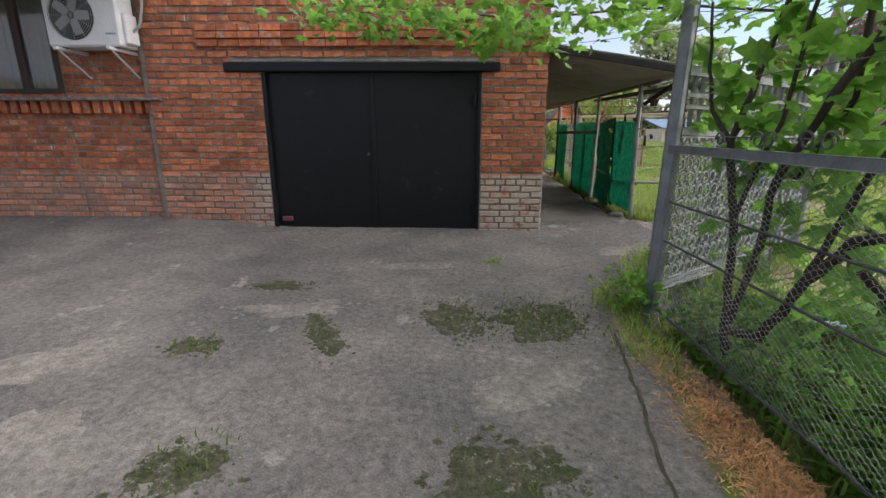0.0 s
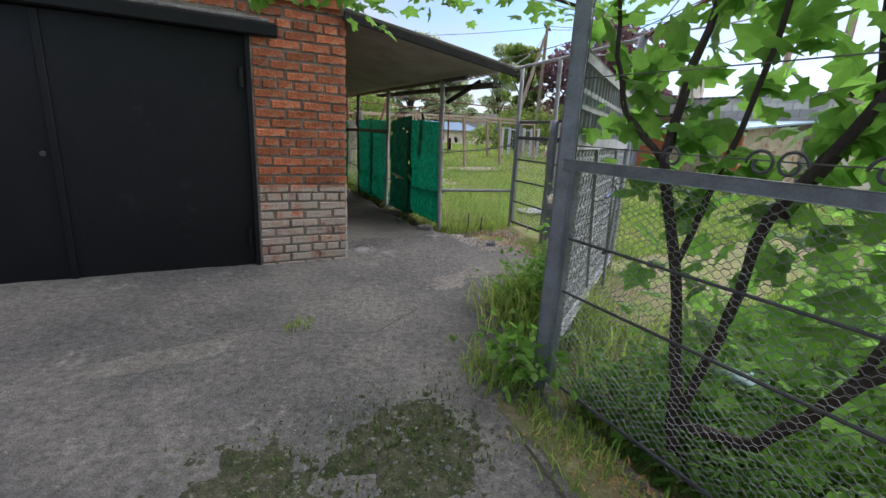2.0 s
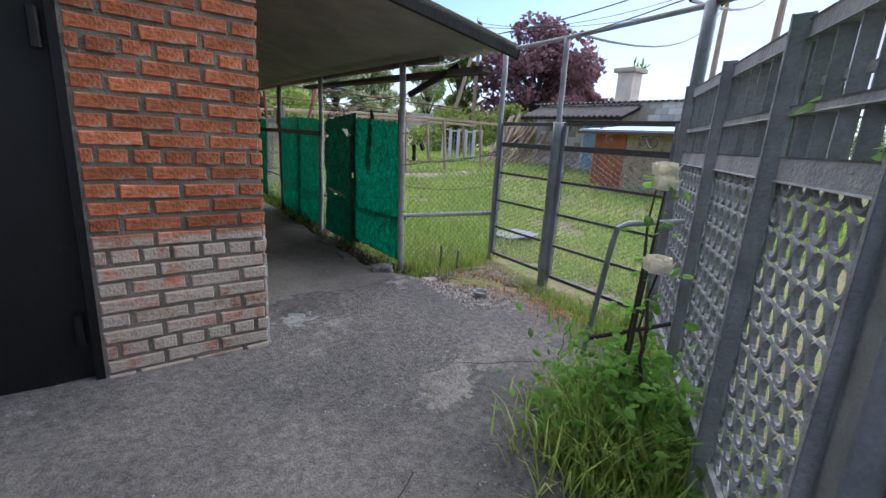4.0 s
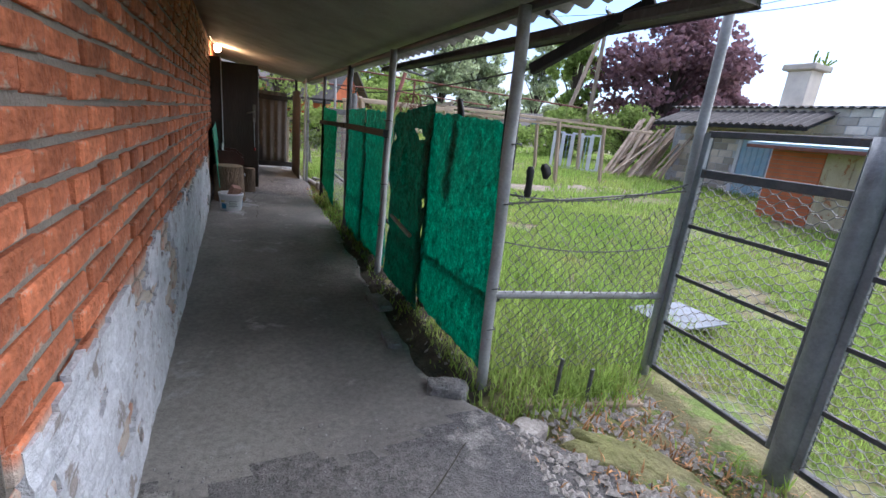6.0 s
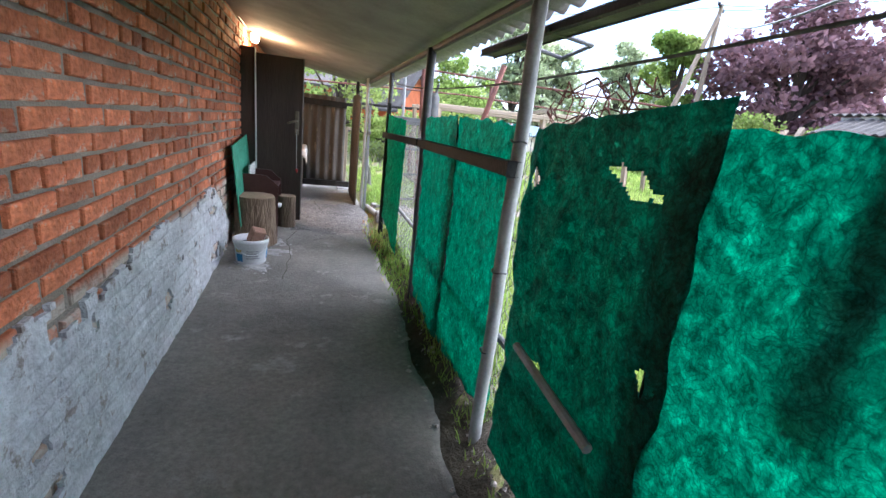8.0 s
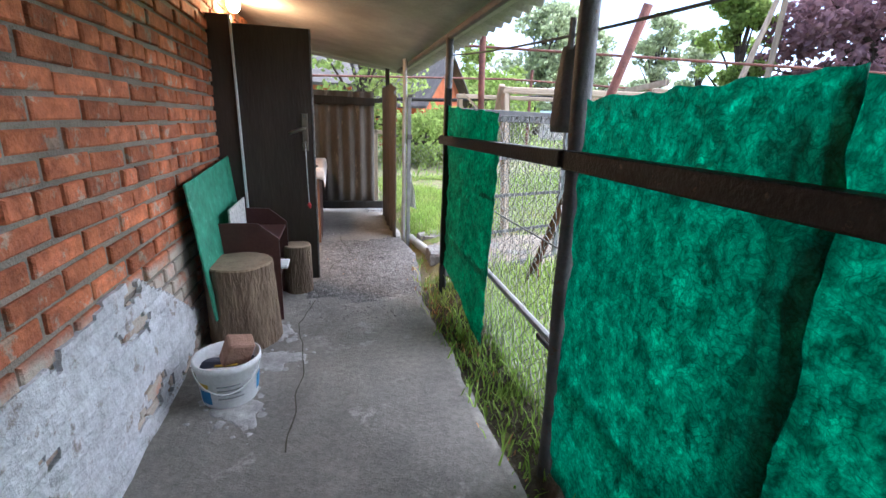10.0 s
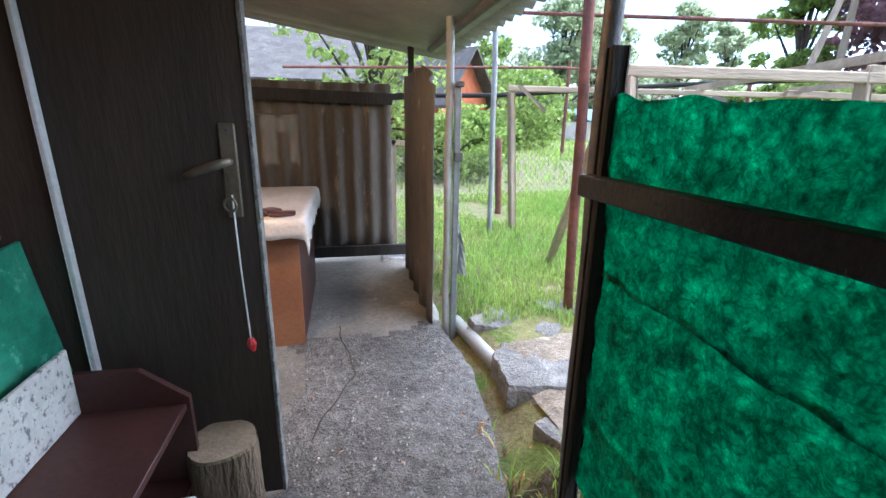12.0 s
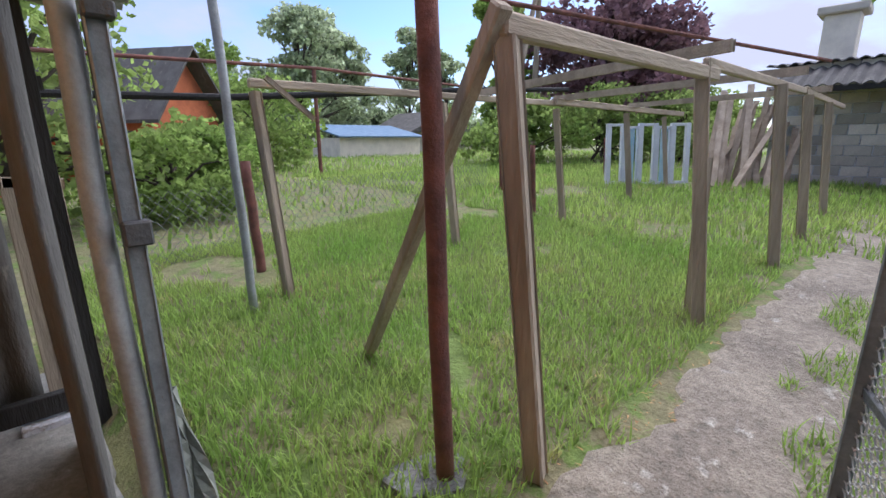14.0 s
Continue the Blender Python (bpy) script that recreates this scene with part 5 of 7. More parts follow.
LOBES = [(0.0, 0.0), (0.36, -0.16), (0.5, 0.1), (0.34, 0.24), (0.56, 0.52), (0.26, 0.55), (0.0, 0.98), (-0.26, 0.55), (-0.56, 0.52), (-0.34, 0.24), (-0.5, 0.1), (-0.36, -0.16)]


def leaves(name, spots, size, material, parent=None, seed=0, droop=0.5, shape=LOBES):
    """Lobed leaves, folded along the midrib; spots: (x, y, z)."""
    r2 = np.random.default_rng(seed)
    V, Fc = [], []
    n = len(shape)
    for x, y, z in spots:
        b = len(V)
        s = size * r2.uniform(0.55, 1.25)
        m = Euler((r2.normal(0.3, droop), r2.normal(0, droop), r2.uniform(0, 6.28))).to_matrix()
        for k, (u, v) in enumerate(shape):
            q = m @ Vector((u * s, v * s, -0.25 * s * abs(u) - 0.2 * s * v * v))
            V.append((x + q.x, y + q.y, z + q.z))
        V.append(tuple(Vector((x, y, z)) + m @ Vector((0, 0.35 * s, 0.02 * s))))
        for k in range(n):
            Fc.append((b + n, b + k, b + (k + 1) % n))
    return data(name, V, Fc, material, parent)


OVAL = [(0, 0), (0.22, 0.2), (0.28, 0.5), (0.16, 0.8), (0, 1), (-0.16, 0.8), (-0.28, 0.5), (-0.22, 0.2)]
QUAD = [(0, -0.5), (0.4, 0), (0.0, 0.6), (-0.4, 0)]
r7 = np.random.default_rng(77)
bush = []
while len(bush) < 2400:
    x, y = r7.normal(2.4, 0.24), r7.normal(4.2, 0.2)
    if x > 1.95 + 0.2 * (4.3 - y) and y > 3.46 + (x - 1.66) * 0.69:
        bush.append((x, y, floor_z(y) + 0.02 + abs(r7.normal(0, 0.17)) * (1.2 - 1.2 * abs(x - 2.35))))
tagged(leaves("weeds", bush, 0.06, LEAF, None, 78, 0.6, OVAL), "thick fresh green weeds round the rose bush", "weeds", kind="stuff")
rose = empty("rose_bush", "rose bush with cream white blooms among tall weeds", "bush")
tips = [(2.54, 4.32, 1.30), (2.28, 4.16, 0.98), (2.45, 4.28, 0.75), (2.62, 4.4, 1.32), (2.35, 4.12, 0.45)]
lv = []
for i, tp in enumerate(tips):
    base = (2.4 + 0.05 * math.sin(i), 4.25 + 0.05 * math.cos(i * 2), 0.12)
    pts = [Vector(base).lerp(Vector(tp), k / 6) + 0.03 * Vector(noise.noise_vector(Vector((i, k, 0)))) for k in range(7)]
    part("stem", tube(pts, [0.009] * 5 + [0.006, 0.004], 6), BARK, rose)
    r2 = np.random.default_rng(i)
    for _ in range(22):
        q = pts[r2.integers(1, 7)]
        lv.append((q.x + r2.normal(0, 0.05), q.y + r2.normal(0, 0.05), q.z + r2.normal(0, 0.04)))
leaves("foliage", lv, 0.07, LEAF, rose, 3, 0.6, OVAL)
for i, (x, y, z) in enumerate(tips[:2] + [(2.60, 4.36, 1.36)]):
    bm = bmesh.new()
    for k in range(26):
        a, rr = k * 2.4, 0.008 + 0.0023 * k
        m = Matrix.Translation((x + rr * math.cos(a) * 0.8, y + rr * math.sin(a) * 0.8, z + 0.02 - 0.0007 * k)) @ Euler((0.9 - k * 0.045, 0, a - 1.57)).to_matrix().to_4x4()
        vs = [bm.verts.new(m @ Vector((u * 0.064, 0.017 * (1 - (u * 2) ** 2), v * 0.056))) for u, v in ((-0.4, 0), (0.4, 0), (0.55, 0.6), (0.25, 1), (-0.25, 1), (-0.55, 0.6))]
        bm.faces.new(vs)
    part("bloom", bm, PETAL, rose, "cream white rose bloom")

# ---- mesh fence with the vines ----
vf = empty("mesh_fence", "grey angle-iron fence filled with expanded metal mesh", "fence")
FA, FB = (1.60, 3.36), (1.78, -3.0)


def fx(y):
    return 1.60 + (3.36 - y) * 0.018


part("end_post", beam((1.59, 3.36, 0.0), (1.64, 3.40, 2.75), 0.07, 0.07, 0.006), STEEL, vf)
part("top_rail", beam((1.60, 3.38, 1.325), (fx(-3), -3.0, 1.30), 0.035, 0.055), STEEL, vf)
part("end_stile", beam((1.60, 3.29, 0.1), (1.61, 3.29, 1.32), 0.03, 0.035), STEEL, vf)
for z in (0.95, 0.66, 0.12):
    part("rail", tube([(fx(3.3), 3.3, z), (fx(-3), -3.0, z - 0.04)], 0.008, 6), DULL, vf)
for y in (0.9, -1.4):
    part("post", beam((fx(y) + 0.03, y, 0.0), (fx(y) + 0.03, y, 1.32), 0.05, 0.05), STEEL, vf)
expanded("mesh", (fx(3.3), 3.3), (fx(-2.2), -2.2), 0.10, 1.30, 0.056, 0.0165, 0.0019, vf, GALV)
for y, r in ((2.78, 0.045), (2.45, 0.05), (2.36, -0.05), (2.12, 0.05), (2.0, -0.05), (1.3, 0.05), (1.2, -0.05)):
    pts = [(fx(y), y + r * (1 - t * 0.6) * math.cos(t * 7), 1.40 + abs(r) * (1 - t * 0.6) * math.sin(t * 7)) for t in np.linspace(0, 1, 22)]
    part("scroll", tube(pts, 0.006, 5), DULL, vf)
for z in (1.42, 1.75, 2.1):
    part("wire", tube(sag((1.66, 3.36, z), (2.0, -3, z + 0.1), 0.05), 0.003, 5), WIRE, vf)

vine = empty("grape_vine", "old grape vine with twisting dark trunks and fresh leaves", "vine")
limbs = [
    ([(1.76, 2.62, 0.0), (1.74, 2.66, 0.4), (1.78, 2.78, 0.9), (1.76, 2.92, 1.4), (1.86, 2.95, 1.66), (1.95, 2.9, 2.2), (2.0, 2.8, 2.7)], [0.035, 0.032, 0.03, 0.028, 0.024, 0.018, 0.012]),
    ([(1.74, 2.60, 0.25), (1.72, 2.3, 0.36), (1.72, 2.07, 0.75), (1.74, 1.9, 0.98), (1.8, 1.5, 1.15), (1.9, 0.9, 1.35), (1.9, 0.3, 1.9)], [0.032, 0.03, 0.03, 0.028, 0.024, 0.02, 0.014]),
    ([(1.75, 2.62, 0.3), (1.78, 2.52, 0.8), (1.76, 2.46, 1.2), (1.80, 2.25, 1.6), (1.85, 2.0, 2.0), (1.75, 1.7, 2.5)], [0.026, 0.025, 0.025, 0.024, 0.022, 0.016]),
    ([(1.76, 2.92, 1.38), (1.74, 3.15, 1.58), (1.74, 3.25, 1.85), (1.7, 3.3, 2.4)], [0.02, 0.018, 0.015, 0.01]),
    ([(1.84, 2.45, 1.2), (1.95, 2.3, 1.6), (2.0, 2.4, 2.2), (1.9, 2.5, 2.7)], [0.02, 0.018, 0.016, 0.012]),
    ([(1.78, 2.78, 0.95), (1.9, 2.7, 1.5), (1.88, 2.6, 2.0), (1.95, 2.5, 2.6)], [0.018, 0.016, 0.014, 0.01]),
    ([(1.74, 1.95, 0.95), (1.78, 1.7, 0.75), (1.9, 1.4, 0.5), (2.0, 1.2, 0.1)], [0.024, 0.022, 0.02, 0.02]),
    ([(1.72, 2.07, 0.78), (1.8, 2.0, 1.2), (1.78, 1.75, 1.6), (1.72, 1.2, 2.1)], [0.02, 0.018, 0.016, 0.012]),
]
lv = []
r2 = np.random.default_rng(12)
for pts, rad in limbs:
    fine = []
    rr = []
    for i in range(len(pts) - 1):
        for k in range(4):
            fine.append(Vector(pts[i]).lerp(Vector(pts[i + 1]), k / 4) + 0.015 * Vector(noise.noise_vector(Vector(pts[i]) * 3 + Vector((k, 0, 0)))))
            rr.append(0.8 * (rad[i] + (rad[i + 1] - rad[i]) * k / 4))
    part("trunk", tube(fine, rr, 8, None, 0.35), BARK, vine, smooth=True)
    for p in fine:
        if p.z > 0.7:
            for _ in range(5 if p.z > 1.2 else 2):
                lv.append((p.x + abs(r2.normal(0, 0.16)) - 0.02, p.y + r2.normal(0, 0.18), p.z + r2.normal(0, 0.14)))
for _ in range(330):
    lv.append((r2.uniform(1.72, 3.0), r2.uniform(-0.6, 3.2), r2.uniform(1.35, 2.6)))
for _ in range(1300):
    lv.append((r2.uniform(1.85, 4.2), r2.uniform(-1.5, 3.1), r2.uniform(0.1, 1.3) * r2.uniform(0.3, 1)))
for _ in range(130):
    lv.append((r2.uniform(1.72, 2.7), r2.uniform(0.4, 3.0), r2.uniform(1.4, 2.6)))
leaves("foliage", lv, 0.14, LEAF, vine, 5, 0.7)
weeds = []
while len(weeds) < 17000:
    x, y = 1.68 + 3.4 * r2.uniform(0, 1) ** 1.4, r2.uniform(-1.2, 3.2)
    if y < 3.1 + (x - 1.6) * 0.6 and noise.noise(Vector((x * 2.2, y * 2.2, 6))) > -0.3:
        weeds.append((x, y, ground_z(x, y) + r2.uniform(0.02, 0.5) * (0.6 + 0.5 * noise.noise(Vector((x * 1.5, y * 1.5, 1))))))
tagged(leaves("weeds", weeds, 0.07, LEAF, None, 15, 0.6, OVAL), "dense leafy weeds growing under the vines", "weeds", kind="stuff")
corner = [(r2.normal(1.5, 0.1), r2.normal(3.45, 0.16), floor_z(3.4) + r2.uniform(0.02, 0.3)) for _ in range(260)]
tagged(leaves("weeds", corner, 0.07, LEAF, None, 16, 0.7, OVAL), "dark leafy weeds at the foot of the fence post", "weeds", kind="stuff")
pergola = empty("pergola_vine", "grape vine canopy hanging from overhead wires", "vine")
lv = []
for _ in range(2600):
    x, y = r2.uniform(-1.6, 3.4), r2.uniform(0.4, 5.4)
    z = 2.62 + 0.12 * noise.noise(Vector((x * 1.3, y * 1.3, 0))) + r2.normal(0, 0.09)
    if x < -0.6 and y < 4.2:
        continue
    if noise.noise(Vector((x * 1.1, y * 1.1, 8))) > (0.25 if x < 1.2 else 0.02):
        continue
    lv.append((x, y, z))
for cx, cy, cz, n in [(-0.55, 4.7, 2.48, 60), (-0.1, 4.5, 2.42, 70), (0.45, 4.6, 2.36, 90), (0.75, 4.5, 2.3, 60), (1.2, 4.2, 2.35, 60), (1.5, 3.6, 2.3, 60), (-1.3, 4.9, 2.55, 40)]:
    for _ in range(n):
        lv.append((r2.normal(cx, 0.22), r2.normal(cy, 0.25), r2.normal(cz, 0.09)))
leaves("canopy", lv, 0.11, LEAF, pergola, 8, 0.55)
for k in range(6):
    y0 = 0.6 + k * 0.9
    pts = [Vector((3.3 - 0.85 * i, y0 + 0.15 * math.sin(i + k), 2.65 + 0.05 * math.sin(i * 2 + k))) for i in range(6)]
    part("cane", tube(pts, [0.016, 0.014, 0.012, 0.01, 0.008, 0.005], 6), BARK, pergola)
for y in (1.2, 3.3, 5.2):
    part("wire", tube([(-3.2, y, 2.68), (3.6, y, 2.66)], 0.004, 5), WIRE, pergola)
junk = empty("blue_bucket_scrap", "pale blue scrap lying in the weeds behind the fence", "scrap")
for x, y, z in [(2.3, 2.6, 0.5), (2.5, 1.9, 0.3), (2.1, 2.9, 0.25)]:
    part("sheet", boxed((x, y, z - 0.25), (x + 0.16, y + 0.22, z - 0.2), 0.01), BLUE, junk)

# ---- things along the side wall ----
def log_round(x, y, r, h, label, seed, lean=0.0):
    ob = empty("log_round", label, "log", "wood rounds by the wall")
    n, seg = 14, 96
    bm = bmesh.new()
    rings = []
    for i in range(n + 1):
        t = i / n
        ring = []
        for k in range(seg):
            a = 2 * math.pi * k / seg
            rr = r * (1 + 0.07 * noise.noise(Vector((math.cos(a) * 1.3, math.sin(a) * 1.3, seed))) + 0.035 * noise.noise(Vector((math.cos(a) * 8, math.sin(a) * 8, seed + t * 4))) + 0.03 * noise.noise(Vector((math.cos(a) * 17, math.sin(a) * 17, seed + t * 11))) + 0.05 * (1 - t) ** 2)
            ring.append(bm.verts.new((rr * math.cos(a) + lean * t, rr * math.sin(a), h * t)))
        rings.append(ring)
    for r0, r1 in zip(rings, rings[1:]):
        for k in range(seg):
            bm.faces.new((r0[k], r0[(k + 1) % seg], r1[(k + 1) % seg], r1[k]))
    bm.faces.new(rings[0][::-1])
    top = [(v.co.x, v.co.y) for v in rings[-1]]
    part("bark", bm, LOGBARK, ob)
    bm = bmesh.new()
    inner = [bm.verts.new((lean + (u - lean) * 0.95, v * 0.95, h + 0.008)) for u, v in top]
    outer = [bm.verts.new((lean + (u - lean) * 0.985, v * 0.985, h - 0.01)) for u, v in top]
    bm.faces.new(inner)
    for k in range(seg):
        bm.faces.new((outer[k], outer[(k + 1) % seg], inner[(k + 1) % seg], inner[k]))
    part("sawn_face", bm, SAWN, ob, "pale sawn end grain")
    ob.location = (x, y, floor_z(y) - 0.01)
    return ob


log_round(1.43, 12.07, 0.195, 0.50, "thick upright log round with rough brown bark", 3, -0.02)
log_round(1.68, 12.82, 0.105, 0.37, "smaller upright log round beside the bench", 8)

bucket = empty("paint_bucket", "white plastic paint bucket with a label, half full of rubble", "bucket", at=(1.45, 11.46, floor_z(11.46)))
bm = bmesh.new()
prof = [(0.118, 0.0), (0.125, 0.01), (0.142, 0.19), (0.152, 0.195), (0.152, 0.225), (0.146, 0.228), (0.138, 0.2), (0.125, 0.17)]
rings = [[bm.verts.new((r * math.cos(a), r * math.sin(a), z)) for a in np.linspace(0, 2 * math.pi, 37)[:-1]] for r, z in prof]
for r0, r1 in zip(rings, rings[1:]):
    for k in range(36):
        bm.faces.new((r0[k], r0[(k + 1) % 36], r1[(k + 1) % 36], r1[k]))
bm.faces.new(rings[0][::-1])
part("tub", bm, WHITE, bucket, smooth=True)
bm = bmesh.new()
r0 = [bm.verts.new((0.125 * math.cos(a), 0.125 * math.sin(a), 0.172 + 0.006 * math.sin(a * 5))) for a in np.linspace(0, 2 * math.pi, 25)[:-1]]
c0 = bm.verts.new((0, 0, 0.184))
for k in range(24):
    bm.faces.new((r0[k], r0[(k + 1) % 24], c0))
lid = part("lid", bm, plain("navy_label", (0.02, 0.03, 0.07), 0.4), bucket, "navy printed lid pushed into the bucket")
for k, (u, v, w, m) in enumerate([(-0.02, -0.075, 0.14, WHITE), (0.0, -0.045, 0.10, LABELYEL), (-0.03, 0.05, 0.09, WHITE)]):
    part("print_bar", boxed((u - w / 2, v, 0.186), (u + w / 2, v + 0.016, 0.189), 0), m, lid)


def wrap(name, a0, a1, z0, z1, material, parent):
    bm = bmesh.new()
    n = 12
    for k in range(n + 1):
        a = a0 + (a1 - a0) * k / n
        for z in (z0, z1):
            r = 0.126 + (z - 0.01) * 0.0945 + 0.0015
            bm.verts.new((r * math.cos(a), r * math.sin(a), z))
    bm.verts.ensure_lookup_table()
    for k in range(n):
        bm.faces.new((bm.verts[2 * k], bm.verts[2 * k + 2], bm.verts[2 * k + 3], bm.verts[2 * k + 1]))
    return part(name, bm, material, parent)


wrap("label_patch", -2.5, -2.0, 0.03, 0.10, LABELBLUE, bucket)
wrap("label_patch", -2.5, -2.05, 0.115, 0.14, LABELYEL, bucket)
for i in range(4):
    wrap("label_line", -1.75, -0.9 - 0.1 * (i % 2), 0.06 + i * 0.022, 0.068 + i * 0.022, GREYPLAST, bucket)
wrap("label_patch", -0.3, 0.1, 0.05, 0.13, LABELBLUE, bucket)
part("handle", tube([(0.155 * math.cos(a), 0.155 * math.sin(a), 0.2 - 0.1 * math.sin((a + 2.7) / 2.5 * math.pi)) for a in np.linspace(-2.7, -0.2, 16)], 0.003, 5), WHITE, bucket)
bk = finish("loose_brick", boxed((-0.06, -0.045, 0), (0.06, 0.045, 0.15), 0.008), mat("broken_brick", (0.33, 0.2, 0.15), (0.26, 0.15, 0.1), 0.95, 8, 60, 0.5))
bk.matrix_world = pose(1.47, 11.48, floor_z(11.46) + 0.17, 22, 14, 25)
tagged(bk, "broken brick standing in the paint bucket", "brick")

board = finish("green_board", boxed((0, -0.52, 0), (0.012, 0.52, 0.78), 0.003), mat("green_painted_board", (0.025, 0.19, 0.115), (0.06, 0.29, 0.19), 0.6, 6, 40, 0.3, spots=(0.12, 0.37, 0.26), mid=0.35))
board.matrix_world = pose(1.30, 12.40, 0.46, 3.5, -5, 0)
tagged(board, "green painted board leaning on the brick wall", "board")

bench = empty("bench_cabinet", "low maroon laminate shelf unit with shaped ends", "shelf unit")


FLORAL = mat("flowered_panel", (0.64, 0.64, 0.62), (0.55, 0.55, 0.53), 0.5, 16, 60, 0.05, spots=(0.2, 0.2, 0.2), spot_at=0.54)


def shaped_end(y):
    bm = bmesh.new()
    prof = [(1.23, 0.24), (1.62, 0.24), (1.62, 0.80), (1.50, 0.90), (1.33, 0.905), (1.23, 0.90)]
    a = [bm.verts.new((x, y, z)) for x, z in prof]
    b = [bm.verts.new((x, y + 0.02, z)) for x, z in prof]
    bm.faces.new(a)
    bm.faces.new(b[::-1])
    for k in range(len(prof)):
        bm.faces.new((a[k], a[(k + 1) % 6], b[(k + 1) % 6], b[k]))
    return bm


part("side_panel", shaped_end(12.27), MAROON, bench)
part("side_panel", shaped_end(12.78), MAROON, bench)
part("top_shelf", boxed((1.25, 12.29, 0.76), (1.61, 12.78, 0.782), 0.002), MAROON, bench)
part("shelf", boxed((1.25, 12.29, 0.50), (1.60, 12.78, 0.52), 0.002), MAROON, bench)
part("back_panel", boxed((1.330, 12.29, 0.785), (1.342, 12.78, 0.985), 0.002), FLORAL, bench, "speckled pale back panel")
pap = finish("crumpled_paper", boxed((1.5, 12.5, 0.521), (1.64, 12.68, 0.545), 0.008), WHITE)
tagged(pap, "white crumpled paper on the lower shelf", "paper")

# ---- open dark door and doorway ----
dd = empty("open_door", "dark stained wooden door standing open against the walk", "door", kind="structure")
dd.name = "door_2"
part("leaf", boxed((1.33, 12.91, 0.30), (1.83, 12.95, 2.15), 0.003), DARKWOOD, dd)
part("edge_strip", boxed((1.83, 12.905, 0.30), (1.842, 12.957, 2.15), 0.002), RUBBLE, dd, "bare pale door edge")
part("back_plate", boxed((1.745, 12.95, 1.28), (1.785, 12.957, 1.60), 0.002), DULL, dd)
BRASS = mat("worn_brass", (0.21, 0.18, 0.13), (0.13, 0.115, 0.09), 0.55, 20, 80, 0.2, metal=0.6)
part("lock_plate", boxed((1.752, 12.9, 1.31), (1.797, 12.91, 1.58), 0.004), BRASS, dd, "worn brass lock plate")
part("door_handle", tube([(1.775, 12.905, 1.475), (1.775, 12.862, 1.475), (1.75, 12.856, 1.468), (1.70, 12.856, 1.45), (1.665, 12.858, 1.435)], [0.011, 0.011, 0.014, 0.013, 0.009], 10), BRASS, dd, "worn lever handle", True)
key = part("key", boxed((1.77, 12.868, 1.365), (1.776, 12.9, 1.375), 0.001), BRASS, dd)
part("key_bow", tube([(1.773 + 0.016 * math.cos(a), 12.862, 1.355 + 0.02 * math.sin(a)) for a in np.linspace(0, 2 * math.pi, 13)], 0.004, 6), BRASS, key)
for z in (1.33, 1.56):
    part("screw", tube([(1.775, 12.9, z), (1.775, 12.895, z)], 0.005, 8), DULL, dd)
pull = part("cord", tube([(1.775, 12.885, 1.38), (1.777, 12.885, 1.15), (1.783, 12.885, 0.92)], 0.0028, 6), WHITE, dd, "white hanging cord")
part("tassel", tube([(1.783, 12.885, 0.925), (1.784, 12.885, 0.905), (1.788, 12.885, 0.88)], [0.009, 0.015, 0.006], 8), REDPL, pull, "red plastic cord end")
part("door_frame", boxed((1.165, 12.90, 0.28), (1.33, 12.97, 2.2), 0.004), DARKWOOD, dd)
part("frame_strip", beam((1.345, 12.893, 0.3), (1.325, 12.893, 2.2), 0.024, 0.014, 0.003), WHITE, dd, "white painted frame strip")
mbx = empty("meter_box", "white meter box fixed to the brick wall", "box")
part("body", boxed((1.18, 15.0, 1.78), (1.26, 15.2, 2.2), 0.006), WHITE, mbx)
part("cover", boxed((1.26, 15.02, 1.82), (1.268, 15.18, 2.16), 0.003), GREYPLAST, mbx)

lamp = empty("wall_lamp", "bare glowing lamp on a wire by the ceiling", "lamp")
bm = bmesh.new()
bmesh.ops.create_uvsphere(bm, u_segments=16, v_segments=10, radius=0.05)
for v in bm.verts:
    v.co = Vector((v.co.x, v.co.y, v.co.z * 1.25)) + Vector((1.27, 13.38, 2.36))
part("bulb", bm, GLOW, lamp, smooth=True)
part("socket", tube([(1.25, 13.38, 2.41), (1.24, 13.38, 2.46)], 0.022, 10), BLACK, lamp)
part("cable", tube([(1.24, 13.38, 2.45), (1.21, 13.2, 2.42), (1.2, 12.6, 2.43)], 0.006, 6), BLACK, lamp)
bulb = new("bulb_light", bpy.data.lights.new("bulb_light", "POINT"))
bulb.data.energy, bulb.data.color, bulb.data.shadow_soft_size = 9, (1.0, 0.62, 0.28), 0.05
bulb.location = (1.36, 13.34, 2.30)

# ---- cabinet with oilcloth ----
cab = empty("brown_cabinet", "brown laminate cabinet against the end of the walk", "cabinet")
part("front_panel", boxed((1.50, 14.06, 0.28), (1.82, 14.08, 1.03), 0.002), BROWN, cab)
part("front_panel", boxed((1.24, 14.06, 0.28), (1.49, 14.08, 1.03), 0.002), BROWN, cab)
part("side_panel", boxed((1.80, 14.08, 0.28), (1.82, 15.2, 1.03), 0.002), MAROON, cab)
part("worktop", boxed((1.22, 14.02, 1.03), (1.86, 15.25, 1.06), 0.003), BROWN, cab)
V, Fc = [], []
ux, uy = np.linspace(1.20, 2.0, 24), np.linspace(13.88, 15.30, 40)
